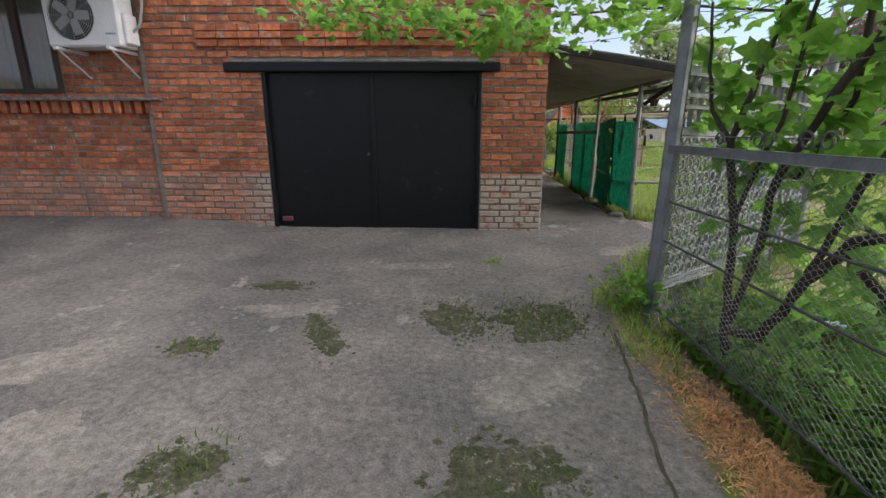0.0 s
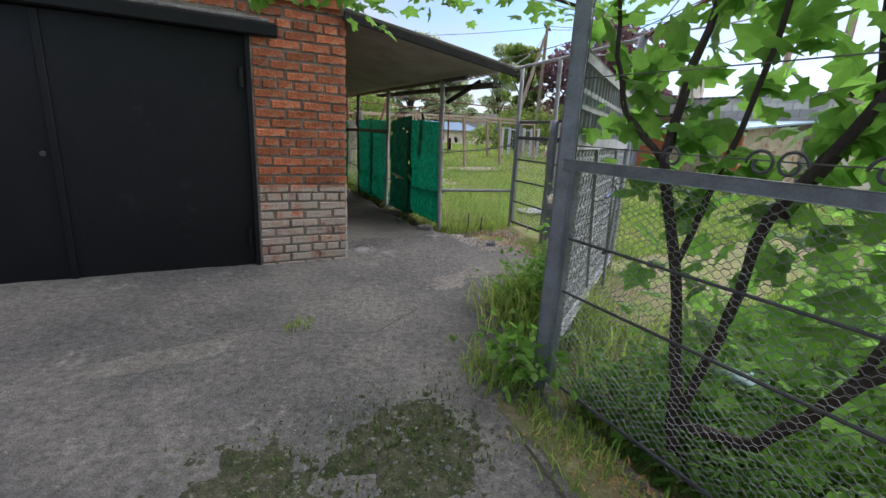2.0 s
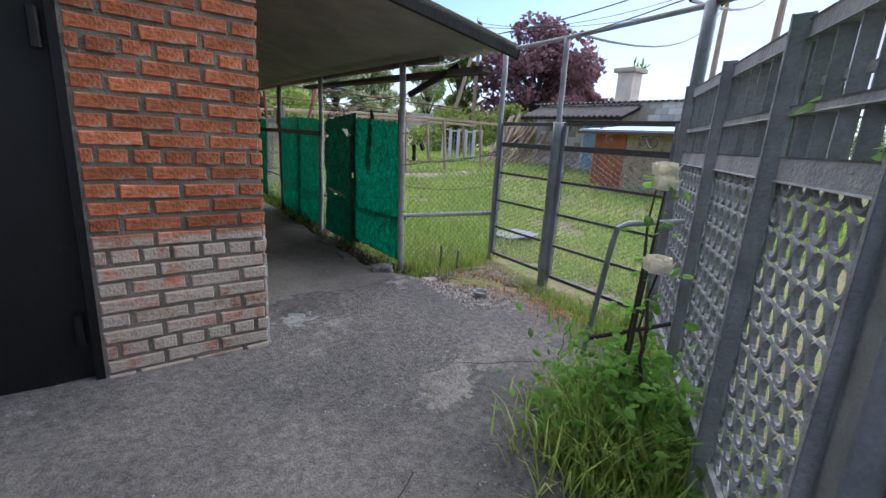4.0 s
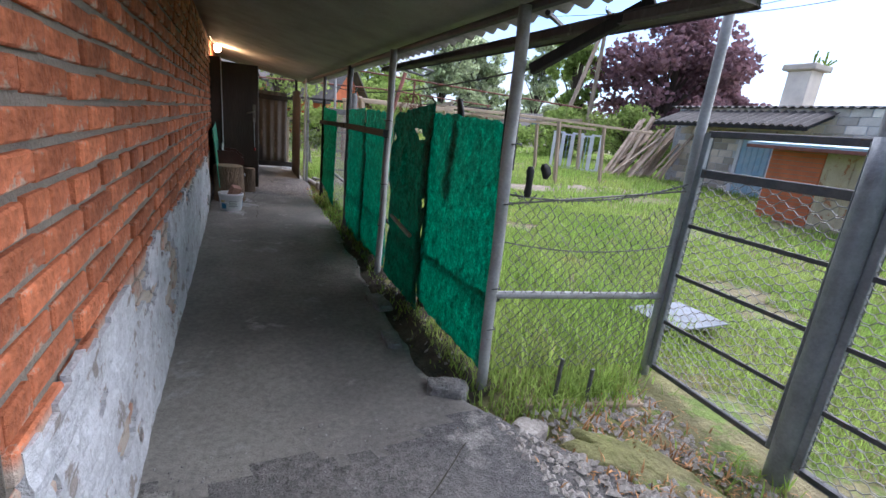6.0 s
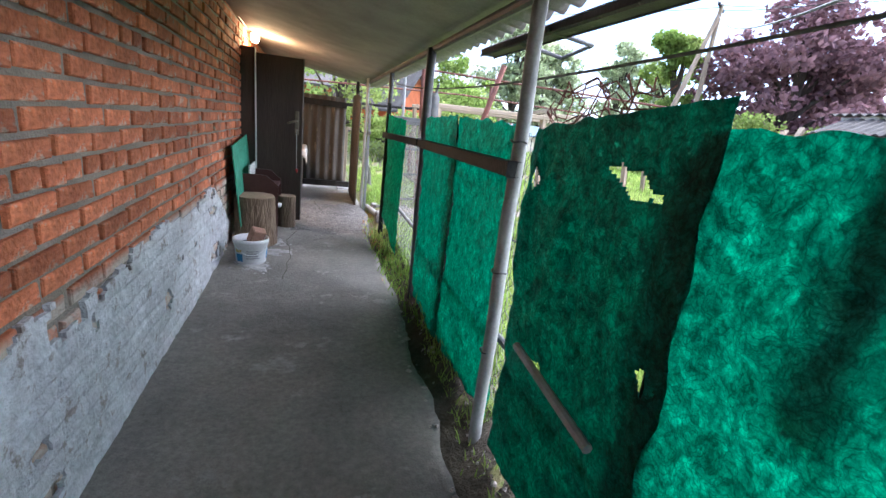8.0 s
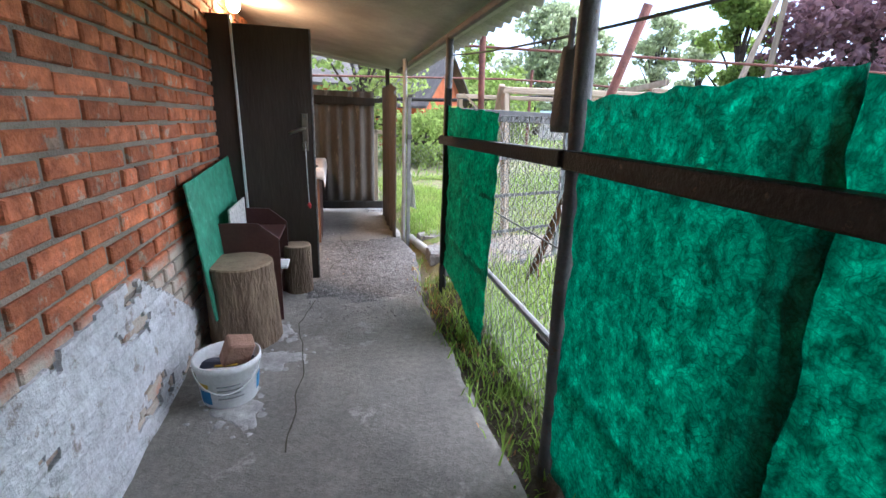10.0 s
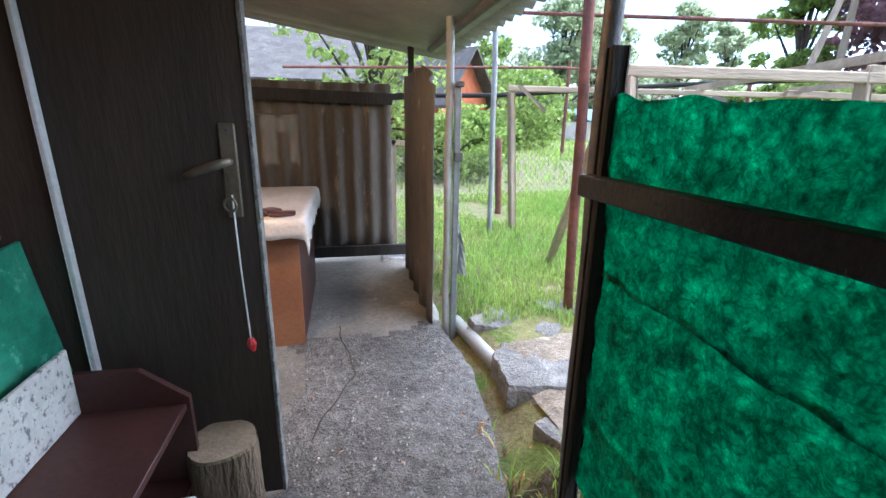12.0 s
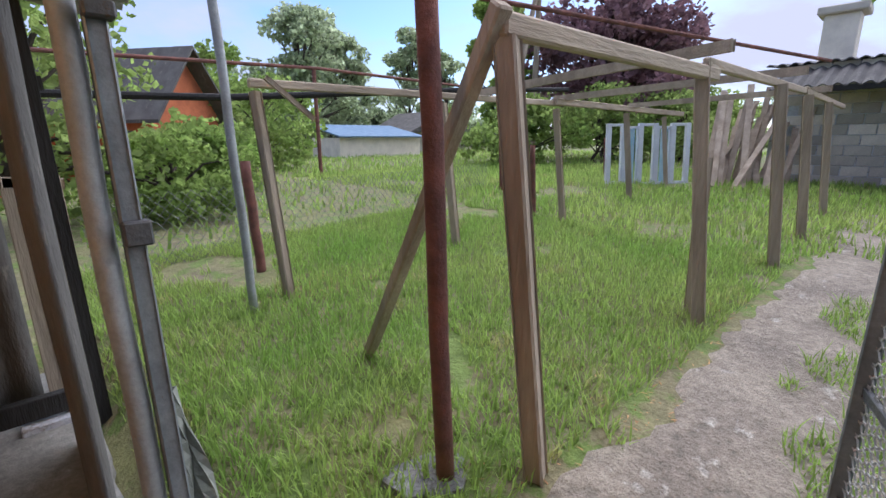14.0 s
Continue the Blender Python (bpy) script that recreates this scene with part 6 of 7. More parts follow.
for y in uy:
    for x in ux:
        over = max(0, x - 1.87) + max(0, 14.0 - y)
        z = 1.067 + 0.004 * noise.noise(Vector((x * 9, y * 9, 0))) - over * (0.85 + 0.5 * noise.noise(Vector((x * 6, y * 6, 2))))
        V.append((min(x, 1.872 + 0.12 * max(0, x - 1.87)) + 0.012 * noise.noise(Vector((y * 14, z * 3, 0))) * (x > 1.87), max(y, 14.0 - 0.12 * max(0, 14.0 - y)), z))
Fc = [(j * 24 + i, j * 24 + i + 1, (j + 1) * 24 + i + 1, (j + 1) * 24 + i) for j in range(39) for i in range(23)]
oc = tagged(data("oilcloth", V, Fc, CLOTH, smooth=True), "crumpled white stained oilcloth over the cabinet", "tablecloth")
oc.modifiers.new("thickness", "SOLIDIFY").thickness = 0.002
for i, (x, y, sx, sy) in enumerate([(1.58, 14.12, 0.09, 0.03), (1.74, 14.1, 0.07, 0.03), (1.66, 14.2, 0.05, 0.05)]):
    stone(x, y, 1.082, sx, sy, 0.014, 20 * i, "dark dried scraps lying on the oilcloth", "food_scrap", MAROON, i * 4.0)
tag = empty("plastic_bag", "clear wrinkled plastic bag hung on the end wall", "bag")
bm = bmesh.new()
rows_ = [[bm.verts.new((1.42 + 0.3 * i / 12, 15.56 - 0.03 * math.sin(i * 1.3 + j), 1.62 - 0.4 * j / 10 - 0.02 * math.cos(i))) for i in range(13)] for j in range(11)]
for j in range(10):
    for i in range(12):
        if j > 2 and 4 < i < 9:
            continue
        bm.faces.new((rows_[j][i], rows_[j][i + 1], rows_[j + 1][i + 1], rows_[j + 1][i]))
bagm = plain("clear_film", (0.75, 0.77, 0.78), 0.25)
bagm.node_tree.nodes["Principled BSDF"].inputs["Alpha"].default_value = 0.12
b = part("film", bm, bagm, tag)
b.modifiers.new("thickness", "SOLIDIFY").thickness = 0.002
part("hook_rail", tube([(1.3, 15.57, 1.63), (1.75, 15.57, 1.64)], 0.006, 6), DULL, tag)

# ---- end wall of corrugated sheets ----
def corrugated(name, a, b, z0, z1, pitch, amp, material, label, category, top=None, kind="structure"):
    a, b = Vector((*a, 0)), Vector((*b, 0))
    L, d = (b - a).length, (b - a).normalized()
    nrm = Vector((-d.y, d.x, 0))
    n = int(L / pitch * 8)
    V, Fc = [], []
    for i in range(n + 1):
        s = L * i / n
        for j in range(9):
            t = j / 8
            zt = z1 + (top(s) if top else 0)
            p = a + d * s + nrm * (amp * math.sin(2 * math.pi * s / pitch) + 0.01 * noise.noise(Vector((s, t * 2, 0))))
            V.append((p.x, p.y, z0 + (zt - z0) * t))
    Fc = [(i * 9 + j, (i + 1) * 9 + j, (i + 1) * 9 + j + 1, i * 9 + j + 1) for i in range(n) for j in range(8)]
    ob = data(name, V, Fc, material, smooth=True)
    ob.modifiers.new("thickness", "SOLIDIFY").thickness = 0.008
    return tagged(ob, label, category, kind=kind)


corrugated("wall_end", (1.17, 15.7), (2.52, 15.7), 0.42, 1.91, 0.15, 0.02, SLATE, "brown weathered corrugated sheet closing the walk", "wall")
ef = empty("end_frame", "dark timber frame behind the corrugated end sheet", "frame")
part("rail", beam((1.17, 15.64, 1.80), (2.52, 15.64, 1.78), 0.04, 0.09), OLDWOOD, ef)
part("rail", beam((1.17, 15.66, 0.40), (2.68, 15.66, 0.40), 0.05, 0.10), OLDWOOD, ef)
part("rail", beam((2.5, 15.7, 1.80), (2.74, 15.7, 1.82), 0.04, 0.05), OLDWOOD, ef)
part("post", beam((2.72, 15.7, 0.2), (2.70, 15.7, 2.25), 0.05, 0.05), OLDWOOD, ef)
part("board", boxed((2.42, 15.6, 0.30), (2.68, 15.85, 0.335), 0.004), PLASTER, ef)
corrugated("gate_sheet", (2.63, 14.2), (2.63, 15.4), 0.28, 1.93, 0.28, 0.022, SLATE, "brown fibre-cement sheet on the side gate, top edge broken", "gate", lambda s: -0.13 + 0.15 * min(1, s / 0.35) if s < 0.35 else 0.02, kind="")
gl = empty("gate_leaf_frame", "narrow steel angle with a latch beside the gate post", "gate")
part("angle", beam((2.755, 14.14, 0.1), (2.755, 14.16, 1.8), 0.03, 0.02), STEEL, gl)
part("latch", boxed((2.735, 14.12, 1.37), (2.785, 14.16, 1.42), 0.004), DULL, gl)
part("hook", boxed((2.735, 14.12, 1.79), (2.785, 14.16, 1.82), 0.004), DULL, gl)
bm = bmesh.new()
rg = [[bm.verts.new((2.765 + (0.02 + 0.07 * j / 8) * i / 5 + 0.006 * math.sin(i * 2 + j), 14.175 + 0.012 * math.sin(i * 1.7 + j * 0.8), 1.02 - 0.36 * j / 8 - 0.05 * (i / 5) * (j / 8))) for i in range(6)] for j in range(9)]
for r0, r1 in zip(rg, rg[1:]):
    for k in range(5):
        bm.faces.new((r0[k], r0[k + 1], r1[k + 1], r1[k]))
rag = part("rag", bm, mat("dull_rag", (0.33, 0.34, 0.29), (0.24, 0.25, 0.21), 0.95, 6, 60, 0.2), gl, "limp pale rag caught on the angle")
rag.modifiers.new("thickness", "SOLIDIFY").thickness = 0.004
mg = empty("mesh_wicket", "little wooden framed mesh gate past the end sheet", "gate")
for x in (2.56, 2.72):
    part("stile", beam((x, 15.95, 0.3), (x, 15.95, 1.42), 0.05, 0.04), TIMBER, mg)
part("rail", beam((2.54, 15.95, 1.40), (2.76, 15.95, 1.38), 0.04, 0.05), TIMBER, mg)
chain_link("mesh", (2.56, 15.96), (2.74, 15.96), 0.35, 1.4, 0.05, 0.0025, mg, GALV)
mesh_gate("open_mesh_gate", (2.85, 12.68), (4.0, 13.08), (0.36, 1.6, 1.64), "grey expanded-metal garden gate standing open into the yard", (0.05, 0.016))
pvc = tagged(finish("drain_pipe", tube([(2.80, 14.25, 0.27), (2.95, 13.4, 0.25), (3.08, 12.6, 0.23)], 0.045, 16), PALE, smooth=True), "grey plastic drain pipe lying along the path", "pipe")
pv2 = tagged(finish("drain_pipe", tube([(2.86, 12.75, 0.27), (2.98, 12.5, 0.24)], 0.04, 16), WHITE, smooth=True), "short white pipe end lying by the fence", "pipe")

# ---- yard: arbour of posts and beams ----
def gz(x, y):
    return ground_z(x, y) - 0.08


arb = empty("grape_arbour", "weathered timber arbour frame of posts and poles", "arbour")
for x, y, zt, w in [(3.79, 13.84, 1.89, 0.08), (5.55, 13.86, 2.0, 0.09), (7.15, 13.78, 2.0, 0.09), (8.5, 13.8, 2.0, 0.09), (9.9, 13.8, 2.0, 0.08), (3.93, 16.15, 1.93, 0.07), (5.8, 16.25, 1.95, 0.08), (7.5, 16.05, 1.95, 0.08), (9.53, 16.12, 1.97, 0.09), (11.2, 16.2, 1.97, 0.08)]:
    part("post", beam((x, y, gz(x, y)), (x - 0.05, y + 0.15, zt - 0.03), w * 0.8, w * 0.72, 0.008), TIMBER, arb)
part("spur", beam((5.66, 13.95, gz(5.6, 13.9)), (5.68, 13.98, 1.45), 0.05, 0.05), TIMBER, arb)
part("brace", beam((3.855, 15.06, gz(3.85, 15.05)), (3.69, 13.97, 1.95), 0.06, 0.055, 0.008), TIMBER, arb)
for i, (a, b, w) in enumerate([((3.70, 13.985, 1.90), (5.68, 13.985, 1.93), 0.07), ((5.5, 13.99, 1.98), (8.6, 13.98, 2.02), 0.06), ((8.4, 13.98, 2.02), (11.5, 13.98, 2.0), 0.06), ((3.8, 16.2, 1.95), (7.4, 16.1, 1.98), 0.06), ((7.2, 16.05, 1.99), (11.6, 16.2, 2.0), 0.06), ((5.6, 13.9, 2.07), (6.2, 16.5, 2.03), 0.05), ((7.2, 13.8, 2.08), (7.4, 16.2, 2.04), 0.05), ((9.0, 13.85, 2.07), (9.4, 16.2, 2.05), 0.05)] ):
    part("beam", beam(a, b, w * 0.7, w, 0.008), TIMBERX, arb)
part("beam", tube([(2.75, 17.2, 1.9), (3.9, 17.0, 1.92), (6.5, 16.6, 2.12), (8, 16.4, 2.2)], 0.028, 8), OLDWOOD, arb)
part("cap", beam((3.88, 16.1, 1.98), (4.15, 16.0, 1.72), 0.08, 0.03), TIMBER, arb)
for x, y, z1, r, m, lab in [(3.545, 14.07, 3.2, 0.033, RUST, "tall rusty red steel pipe"), (3.63, 16.06, 2.75, 0.028, PALE, "tall pale steel pipe"), (4.0, 16.85, 1.42, 0.04, RUST, "short rusty pipe post"), (3.55, 12.4, 0.5, 0.01, RUST, "thin rusty stake standing in grass"), (7.5, 16.5, 1.5, 0.035, RUST, "short rusty pipe post"), (6.6, 17.6, 1.9, 0.03, RUST, "rusty pipe post standing in grass"), (12.4, 18.0, 1.6, 0.04, RUST, "short rusty pipe post"), (8.9, 18.2, 2.4, 0.035, RUST, "tall rusty pipe post")]:
    post(x, y, gz(x, y), z1, r, m, lab, (-0.07, 0.03) if z1 > 3 else (-0.03, 0.04), "pipes in the yard")
leanp = finish("leaning_pipe", tube([(3.46, 12.55, 0.2), (3.72, 12.25, 1.4), (3.9, 12.05, 2.3)], 0.03, 10), RUST, smooth=True)
tagged(leanp, "leaning rusty red pipe behind the chain link", "pipe")
part("pipe", tube([(2.9, 16.5, 2.62), (3.6, 16.0, 2.62), (9, 13.9, 2.35)], 0.018, 8), RUST, topbar)
part("pipe", tube([(1.3, 18.5, 2.3), (5.5, 18.4, 2.45), (9, 18.3, 2.4)], 0.02, 8), RUST, topbar)
part("pipe", tube([(8.3, 23.7, 0.5), (8.3, 23.7, 3.3)], 0.05, 8), RUST, topbar)
ffence = empty("far_chain_link_fence", "low chain link fence across the yard", "fence")
chain_link("mesh", (2.9, 17.5), (9.0, 18.6), 0.4, 1.2, 0.1, 0.0035, ffence)

wf = empty("stacked_window_frames", "old white window frames stacked upright on the grass", "window frames")
fd = Vector((0.67, -0.74, 0))
for i in range(5):
    q = Vector((10.9 + 0.2 * i, 17.2 - 0.22 * i, 0))
    z0 = gz(q.x, q.y) + 0.06
    q.z = z0
    up = Vector((0.06, 0.08, 1.85 - z0 - 0.05 * (i % 2)))
    e = q + fd * 0.27
    for b0 in (q, e):
        part("stile", beam(b0, b0 + up, 0.085, 0.06), WHITE, wf)
    part("rail", beam(q + up * 0.04, e + up * 0.04, 0.045, 0.05), WHITE, wf)
    part("rail", beam(q + up * 0.98, e + up * 0.98, 0.045, 0.05), WHITE, wf)
    if i in (1, 3):
        mid0, mid1 = q.lerp(e, 0.5) + up * 0.06, q.lerp(e, 0.5) + up * 0.96
        part("pane", beam(mid0, mid1, 0.008, 0.2, 0), BLUE, wf, "pale blue-green glass")
pk = empty("plank_stack", "heap of old grey planks leaning on the shed", "planks")
for i in range(26):
    x, y = 12.4 + 1.4 * random.random(), 14.6 + 1.3 * random.random()
    part("plank", beam((x - 0.4 - 0.5 * random.random(), y, gz(x, y) + 0.08), (x + 0.7, y + random.uniform(-0.5, 0.5), 1.7 + 0.9 * random.random()), 0.10, 0.03), TIMBER, pk)

# ---- outbuildings ----
shed = empty("block_outbuilding", "long pale cinder block outbuilding with a sheet roof", "outbuilding")
part("wall", boxed((14.0, 7.5, 0.3), (14.3, 15.3, 2.9), 0), PLASTER, shed)
part("wall", boxed((14.3, 15.0, 0.3), (20.6, 15.3, 2.9), 0), BLOCK, shed)
part("wall", boxed((14.3, 7.5, 0.3), (20.6, 7.8, 2.9), 0), BLOCK, shed)
bme = boxed((-0.015, -0.19, -0.09), (0.012, 0.19, 0.09), 0.006)
me = bpy.data.meshes.new("block")
bme.to_mesh(me)
bme.free()
me.materials.append(BLOCK)
for k in range(12):
    for i in range(20):
        y = 7.7 + (i + 0.5 * (k % 2)) * 0.40
        z = 0.75 + k * 0.19
        if y < 15.1 and not (12.2 < y < 13.2 and z < 2.3):
            ob = new("block", me)
            ob.parent = shed
            ob.location = (13.995, y, z)
bdoor = part("door", boxed((13.95, 12.3, 0.6), (13.985, 13.08, 2.2), 0.01), BLUE, shed, "faded blue plank door")
for i in range(5):
    part("door_board", boxed((13.93, 12.32 + i * 0.15, 0.62), (13.95, 12.455 + i * 0.15, 2.18), 0.004), BLUE, bdoor)
for y in (12.24, 13.14):
    part("door_frame", boxed((13.94, y - 0.05, 0.6), (14.0, y + 0.05, 2.28), 0.006), WHITE, shed)


def sheet_roof(x0, z0, x1, z1, y0, y1, pitch=0.2):
    n = int((y1 - y0) / pitch * 6)
    V = []
    for i in range(n + 1):
        y = y0 + (y1 - y0) * i / n
        for x, z in ((x0, z0), ((x0 + x1) / 2, (z0 + z1) / 2), (x1, z1)):
            V.append((x, y, z + 0.028 * math.sin(y * 2 * math.pi / pitch)))
    ro = data("roof", V, [(i * 3 + j, (i + 1) * 3 + j, (i + 1) * 3 + j + 1, i * 3 + j + 1) for i in range(n) for j in range(2)], SLATE, shed)
    ro.modifiers.new("thickness", "SOLIDIFY").thickness = 0.02


sheet_roof(13.85, 2.93, 17.3, 3.25, 7.2, 15.5)
sheet_roof(17.3, 3.25, 20.8, 2.93, 7.2, 15.5)
sheet_roof(12.9, 2.42, 14.0, 2.84, 11.1, 15.2)
part("fascia", beam((12.93, 11.1, 2.38), (12.93, 15.2, 2.38), 0.03, 0.09), OLDWOOD, shed)
for y in (11.2, 13.4, 15.05):
    part("rafter", beam((12.95, y, 2.36), (14.0, y, 2.76), 0.05, 0.08), OLDWOOD, shed)
chim = part("chimney", boxed((19.1, 14.75, 2.8), (19.85, 15.5, 4.75), 0.03), BLOCK, shed, "stubby block chimney")
part("chimney_cap", boxed((18.95, 14.6, 4.75), (20.0, 15.65, 4.95), 0.03), BLOCK, chim)
part("chimney_foot", boxed((18.8, 14.5, 3.0), (20.1, 15.7, 3.35), 0.03), BLOCK, chim)
bm = bmesh.new()
for k in range(9):
    tube([(19.0 + 0.11 * k, 14.7 + 0.1 * math.sin(k), 4.92), (18.95 + 0.13 * k, 14.7 + 0.15 * math.sin(k * 3), 5.2 + 0.15 * math.sin(k * 2))], 0.03, 5, bm)
tagged(part("chimney_weeds", bm, FOLIAGE, chim), kind="stuff")
lean = empty("rusty_shed", "low rusty sheet-metal shed with a pale sloping roof", "shed")
part("wall", boxed((10.8, 7.7, 0.2), (10.9, 9.55, 1.9), 0.01), RUSTSHEET, lean)
part("wall", boxed((10.8, 9.56, 0.2), (10.9, 10.45, 1.95), 0.01), ORANGE, lean, "orange brick wall")
part("wall", boxed((10.9, 7.7, 0.2), (13.6, 7.8, 2.0), 0.01), RUSTSHEET, lean)
part("wall", boxed((10.9, 10.35, 0.2), (13.6, 10.45, 2.0), 0.01), ORANGE, lean)
part("pier", boxed((10.72, 7.6, 0.2), (10.79, 7.98, 1.82), 0.01), ORANGE, lean)
part("roof", beam((10.4, 9.05, 1.90), (13.9, 9.05, 2.25), 3.3, 0.04, 0.01), BLUE, lean)
part("fascia", boxed((10.38, 7.35, 1.82), (10.42, 10.7, 1.88), 0.004), RUST, lean)
for i in range(5):
    part("batten", boxed((10.78, 8.1 + i * 0.34, 0.3), (10.798, 8.13 + i * 0.34, 1.8), 0.003), RUSTSHEET, lean)
for i in range(21):
    part("mortar_joint", boxed((10.792, 9.57, 0.28 + i * 0.08), (10.799, 10.44, 0.29 + i * 0.08), 0), MORTAR, lean)
sheetm = tagged(finish("metal_sheet", boxed((4.4, 7.05, 0.30), (5.0, 7.5, 0.312), 0.003), mat("pale_sheet", (0.24, 0.26, 0.29), (0.15, 0.17, 0.18), 0.75, 4, 50, 0.1)), "pale metal sheet lying in the grass", "sheet")


# ---- trees ----
def tree(name, x, y, h, clumps, material, label, leaf=0.25, n=900, trunk=0.14, seed=0, group="", bare=0.35):
    ob = empty(name, label, "tree", group)
    r2 = np.random.default_rng(seed)
    z0 = ground_z(x, y) - 0.1
    pts = [Vector((x + 0.1 * math.sin(i + seed), y + 0.1 * math.cos(i * 1.7 + seed), z0 + h * 0.62 * i / 7)) for i in range(8)]
    part("trunk", tube(pts, [trunk * (1.25 - i / 8) for i in range(8)], 9), BARK, ob)
    spots = []
    for cx, cy, cz, rx, ry, rz in clumps:
        c = Vector((x + cx, y + cy, z0 + cz))
        s = pts[min(7, max(2, int(7 * cz / h)))]
        part("limb", tube([s, s.lerp(c, 0.5) + Vector((0, 0, 0.15)), c], [trunk * 0.45, trunk * 0.3, trunk * 0.12], 6), BARK, ob)
        m = int(n * rx * ry * rz / max(1e-6, sum(a * b * e for *_, a, b, e in clumps)) ** 1.0) + 60
        for _ in range(m):
            d = r2.normal(0, 1, 3)
            d /= np.linalg.norm(d)
            d *= r2.uniform(0.25, 1) ** 0.5
            q = Vector((c.x + d[0] * rx, c.y + d[1] * ry, c.z + d[2] * rz))
            if noise.noise(q * (1.6 / max(0.6, rx))) + 0.4 * noise.noise(q * 3.1) < bare - 0.45:
                continue
            spots.append(tuple(q))
    leaves("crown", spots, leaf, material, ob, seed, 1.2, QUAD)
    return ob


def puff(h, w, k, seed):
    """Clumps (offset, radii) that fill an uneven crown, wide below and lighter at the top."""
    r2 = np.random.default_rng(seed)
    out = []
    for i in range(k * 2):
        a, t = r2.uniform(0, 6.28), r2.uniform(0.12, 0.97)
        rr = w * r2.uniform(0.05, 0.9) * math.sin(math.pi * min(0.97, 0.22 + 0.72 * t)) ** 0.6
        s = w * r2.uniform(0.16, 0.36)
        out.append((rr * math.cos(a), rr * math.sin(a), h * t, s * 1.15, s * 1.15, s * 0.75))
    return out


tree("purple_plum_tree", 22.6, 23.2, 8.2, puff(8.0, 4.3, 20, 3), PURPLE, "broad dark purple-leaved plum tree", 0.30, 15000, 0.25, 1)
tree("purple_plum_tree", 27.5, 24.0, 6.6, puff(6.4, 3.0, 12, 4), PURPLE, "dark purple-leaved plum tree behind the outbuilding", 0.30, 7000, 0.22, 2)
tree("green_tree", 18.4, 25.8, 6.6, puff(6.4, 2.0, 11, 5), FOLIAGE, "dense green tree beside the utility pole", 0.22, 6500, 0.18, 3)
tree("green_tree", 19.0, 46, 10.5, puff(10.2, 4.6, 18, 6), HAZELEAF, "rounded light green tree beyond the meadow", 0.34, 11000, 0.24, 4, "far trees", 0.3)
tree("green_tree", 24.5, 50, 11.0, puff(10.6, 4.0, 16, 7), HAZELEAF, "light green tree far off", 0.36, 9000, 0.24, 5, "far trees", 0.3)
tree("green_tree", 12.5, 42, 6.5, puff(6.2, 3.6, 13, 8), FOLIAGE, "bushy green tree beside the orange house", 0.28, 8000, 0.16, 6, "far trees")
tree("poplar_tree", 33, 50, 12.0, puff(11.6, 3.0, 15, 9), HAZELEAF, "tall pale poplar far off", 0.34, 8000, 0.2, 7, "far trees", 0.4)
tree("poplar_tree", 38, 50, 11.5, puff(11, 2.8, 14, 10), HAZELEAF, "tall pale poplar far off", 0.34, 7000, 0.2, 8, "far trees", 0.4)
tree("fruit_tree", 2.6, 20.6, 4.4, puff(4.4, 2.4, 16, 11), FOLIAGE, "fruit tree with yellow-green leaves past the end wall", 0.13, 8500, 0.1, 9, "", 0.5)
tree("shrub", 5.2, 22.5, 1.2, puff(1.1, 1.7, 12, 12), FOLIAGE, "thick green shrubs along the yard edge", 0.12, 7500, 0.06, 10, "shrubs")
tree("shrub", 8.4, 27.5, 2.6, puff(2.5, 2.8, 12, 13), FOLIAGE, "thick green shrubs along the yard edge", 0.15, 7500, 0.06, 11, "shrubs")
tree("shrub", 4.2, 20.2, 1.2, puff(1.1, 1.2, 9, 14), FOLIAGE, "thick green shrubs along the yard edge", 0.09, 5200, 0.05, 12, "shrubs")
for i, (x, y, h) in enumerate([(15.5, 22.5, 2.2), (18.5, 21.5, 2.6), (20.5, 19.2, 2.4), (24, 19.5, 2.8), (29, 40, 3.4), (36, 40, 3.2), (43, 38, 3.4), (48, 32, 3.6), (50, 24, 3.6)]):
    tree("hedge", x, y, h, puff(h, 2.6, 11, 50 + i), FOLIAGE, "dark uneven hedge below the taller trees", 0.16 if y < 30 else 0.24, 5500, 0.06, 60 + i, "hedges")
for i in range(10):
    tree("hedge", 8 + 4.2 * i, 53 - 0.25 * i, 4.4, puff(4.2 + math.sin(i * 1.9), 3.2, 9, 80 + i), HAZELEAF, "light green hedge far beyond the meadow", 0.3, 3600, 0.08, 90 + i, "hedges")
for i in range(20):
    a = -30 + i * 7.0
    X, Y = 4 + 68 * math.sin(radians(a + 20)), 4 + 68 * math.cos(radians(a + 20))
    tree("far_tree", X, Y, 6.5, puff(6.0 + 1.8 * math.sin(i * 2.2), 4.8, 10, 30 + i), HAZELEAF, "hazy green tree on the skyline", 0.42, 3000, 0.2, 40 + i, "skyline trees", 0.35)

# ---- far houses and poles ----
oh = empty("orange_gable_house", "far house with an orange gable and overgrown roof", "house")
bm = bmesh.new()
pr = [(5.0, 25.2, 0.4), (6.8, 26.5, 0.4), (6.8, 26.5, 2.3), (5.9, 25.85, 3.7), (5.0, 25.2, 2.3)]
off = Vector((-4.2, 5.6, 0))
a = [bm.verts.new(p) for p in pr]
b = [bm.verts.new(Vector(p) + off) for p in pr]
bm.faces.new(a)
bm.faces.new(b[::-1])
for k in range(5):
    bm.faces.new((a[k], a[(k + 1) % 5], b[(k + 1) % 5], b[k]))
part("wall", bm, ORANGE, oh)
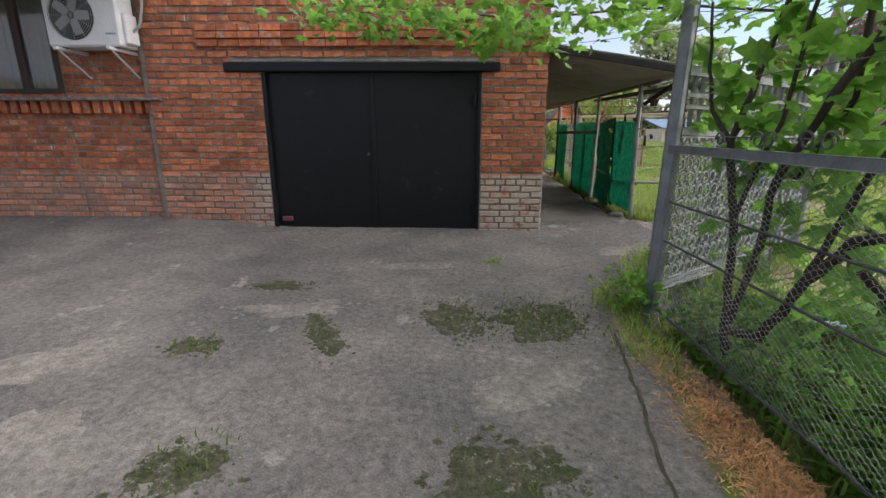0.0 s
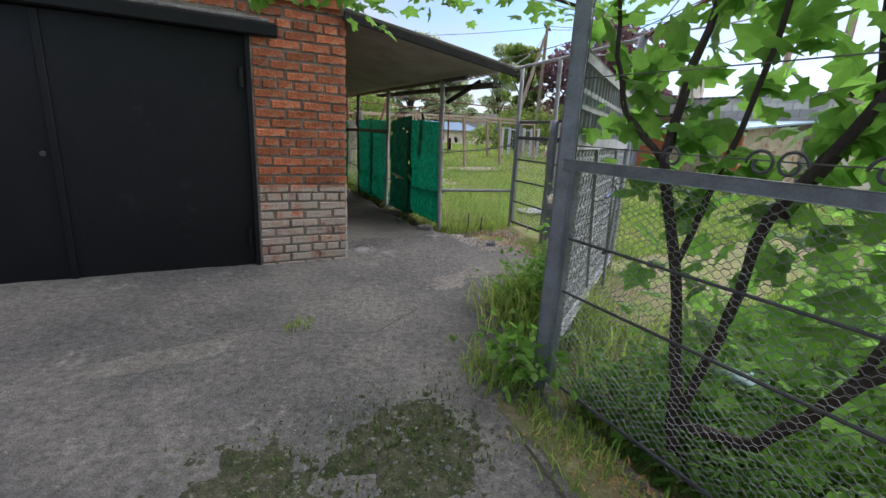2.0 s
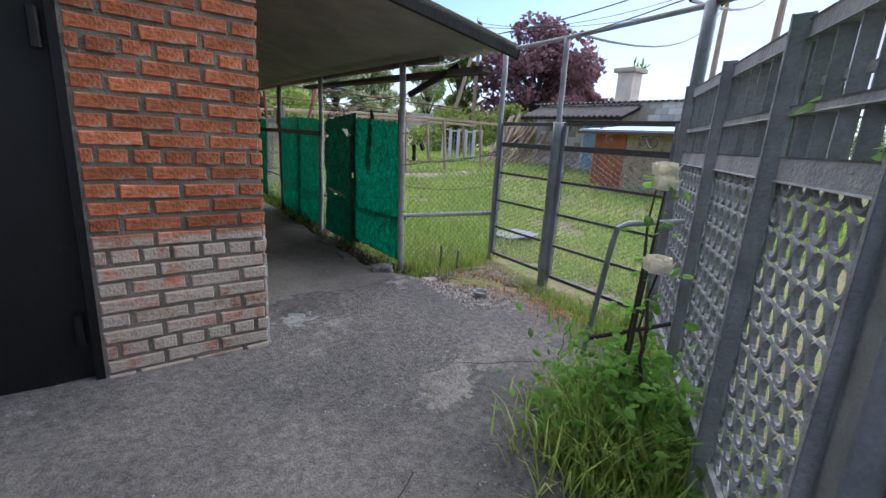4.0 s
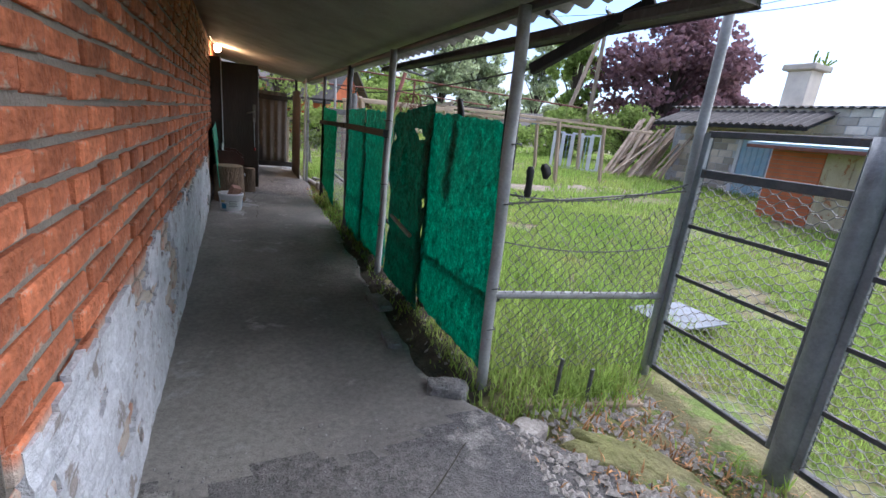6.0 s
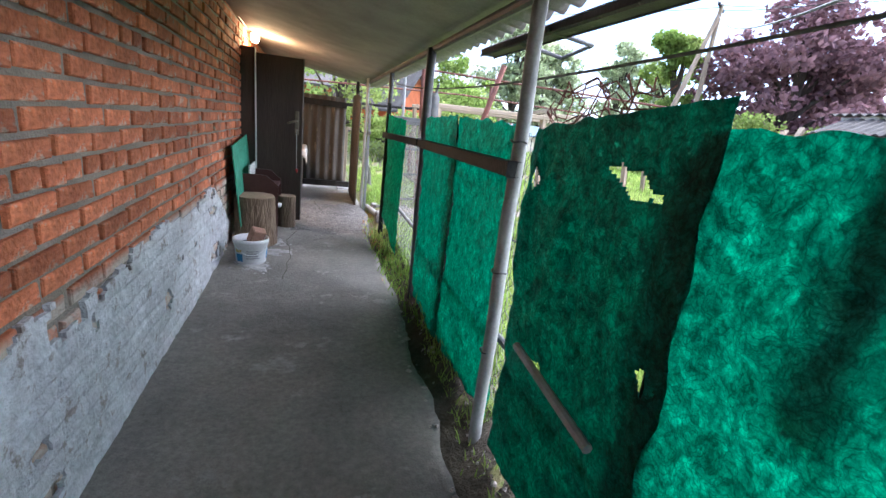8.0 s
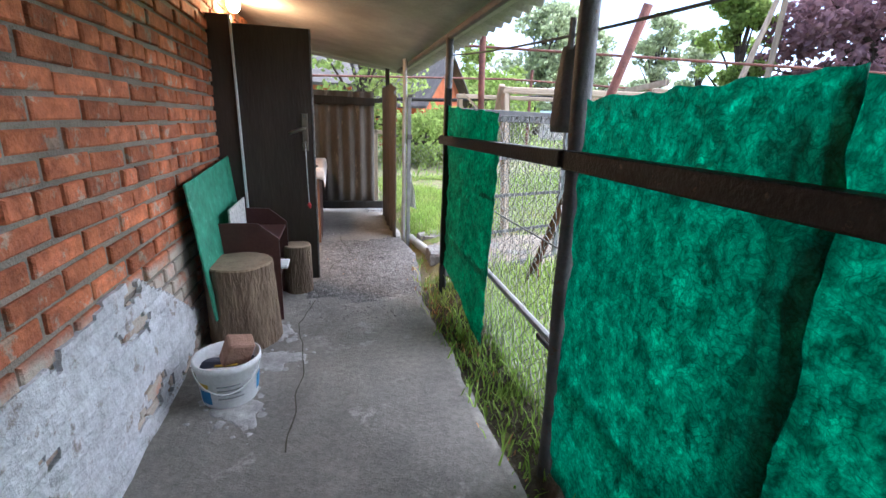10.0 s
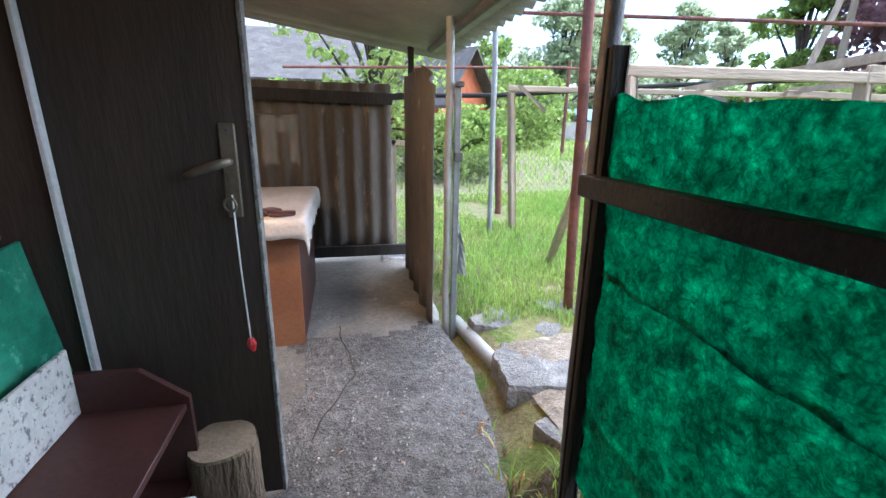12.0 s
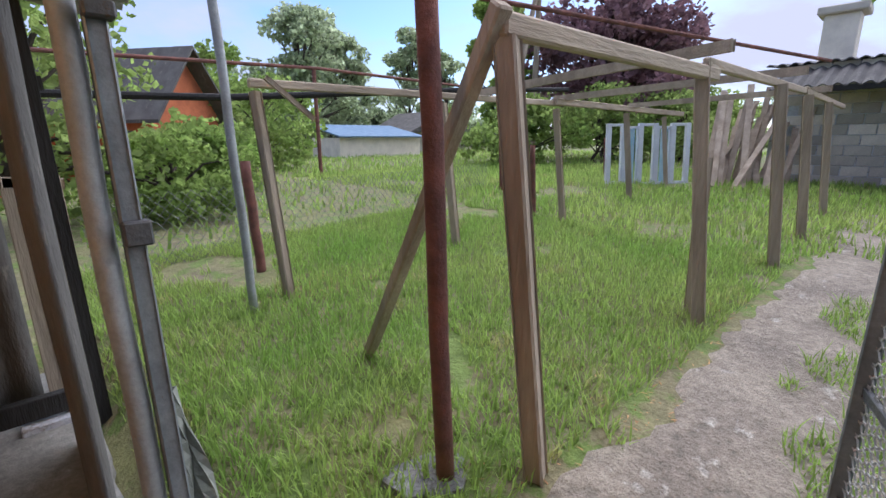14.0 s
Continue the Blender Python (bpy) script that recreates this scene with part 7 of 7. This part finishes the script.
for i0, i1 in ((2, 3), (4, 3)):
    u, v = Vector(pr[i0]), Vector(pr[i1])
    o = (u - v) * 0.25
    q = [u + o - off * 0.06, v - off * 0.06, v + off * 1.05, u + o + off * 1.05]
    V = [p + Vector((0, 0, 0.05)) for p in q] + [p + Vector((0, 0, 0.13)) for p in q]
    data("roof", V, [(0, 1, 2, 3), (7, 6, 5, 4), (0, 4, 5, 1), (1, 5, 6, 2), (2, 6, 7, 3), (3, 7, 4, 0)], SLATE, oh)
bs = empty("blue_roof_shed", "low far shed with a blue roof", "shed")
part("wall", boxed((15.0, 34, 0.4), (20.5, 37, 1.75), 0.02), BLOCK, bs)
part("roof", beam((17.75, 33.7, 1.8), (17.75, 37.2, 2.5), 5.8, 0.06), mat("blue_roof", (0.12, 0.19, 0.28), (0.17, 0.25, 0.34), 0.9, 3, 30, 0.05), bs)
bh = empty("grey_roof_house", "far low house with a grey roof and blue tank", "house")
part("wall", boxed((24, 39, 0.4), (30, 44, 2.2), 0.02), BLOCK, bh)
bm = bmesh.new()
a = [bm.verts.new(p) for p in ((23.6, 38.6, 2.2), (27, 38.6, 3.8), (30.4, 38.6, 2.2))]
b = [bm.verts.new(p) for p in ((23.6, 44.4, 2.2), (27, 44.4, 3.8), (30.4, 44.4, 2.2))]
bm.faces.new(a)
bm.faces.new(b[::-1])
for k in range(3):
    bm.faces.new((a[k], a[(k + 1) % 3], b[(k + 1) % 3], b[k]))
part("roof", bm, SLATE, bh)
part("tank", tube([(25.2, 38.5, 2.1), (25.2, 38.5, 2.9)], 0.4, 14), LABELBLUE, bh)
lh = empty("tile_roof_house", "far house with a reddish brick wall", "house")
part("wall", boxed((-4, 25, 0.3), (2.6, 31, 2.6), 0.02), ORANGE, lh)
part("roof", beam((-0.7, 24.6, 2.6), (-0.7, 28, 4.4), 7.2, 0.1), SLATE, lh)


def apole(x, y, h, spread, label):
    ob = empty("utility_pole", label, "utility pole", "utility poles")
    part("pole", tube([(x, y, 0.2), (x + 0.15, y, h)], [0.14, 0.09], 10), TIMBER, ob)
    part("stay_pole", tube([(x - spread, y - 0.4, 0.2), (x + 0.1, y, h - 0.5)], [0.13, 0.09], 10), TIMBER, ob)
    part("crossarm", beam((x - 0.3, y - 0.3, h - 0.1), (x + 0.8, y + 0.5, h - 0.1), 0.09, 0.09), OLDWOOD, ob)
    for k in (-0.25, 0.2, 0.7):
        part("insulator", tube([(x + k, y + k * 0.7, h - 0.05), (x + k, y + k * 0.7, h + 0.15)], [0.05, 0.03], 8), WHITE, ob)
    return ob


apole(18.3, 24.3, 8.0, 2.6, "timber utility pole with a leaning stay")
apole(22.2, 12.9, 8.0, 1.0, "twin timber utility pole behind the outbuilding")
apole(20.5, 10.2, 8.6, 1.4, "twin timber utility pole behind the outbuilding")
lines = empty("power_lines", "dark overhead power lines", "cable")
for a, b, d in [((18.6, 24.4, 8.0), (22.4, 13.0, 8.0), 0.6), ((18.6, 24.4, 7.8), (20.8, 10.3, 8.5), 0.8), ((22.4, 13.0, 7.9), (21, 4, 8.6), 0.5), ((18.5, 24.3, 7.9), (-4, 30, 6.2), 0.7), ((20.6, 10.2, 8.4), (3.8, 5.0, 2.5), 0.6), ((22.3, 12.9, 7.8), (3.85, 6.05, 2.45), 0.7), ((2.85, 7.0, 2.1), (18.4, 24.3, 7.6), 0.5)]:
    part("line", tube(sag(a, b, d), 0.014, 5), BLACK, lines)

# ---- the single bricks, last ----
brickwork(wall_pier, lambda u: (u, FY), 180, 0.355, WX + 0.017, 0.1, TOP - 0.2, lambda u, z: True)
brickwork(wall_side, lambda u: (WX, u), -90, FY - 0.005, 16.2, 0.1, 2.6, lambda u, z: 6.0 < u < 10.2 and 0.8 < z < 2.3)
brickwork(wall_left, lambda u: (u, FY), 180, -3.95, -2.46, 0.1, TOP - 0.1, lambda u, z: u > -3.3 and z < 2.6)
brickwork(wall_lintel, lambda u: (u, FY), 180, -2.46, 0.355, 2.32, TOP - 0.1, lambda u, z: z < 2.95)
brickwork(wall_recess, lambda u: (u, FY + 0.1), 180, -8.2, -5.15, 0.1, 1.85, lambda u, z: False)
brickwork(wall_recess2, lambda u: (u, FY + 0.1), 180, -5.15, -4.0, 0.1, TOP - 0.1, lambda u, z: False)
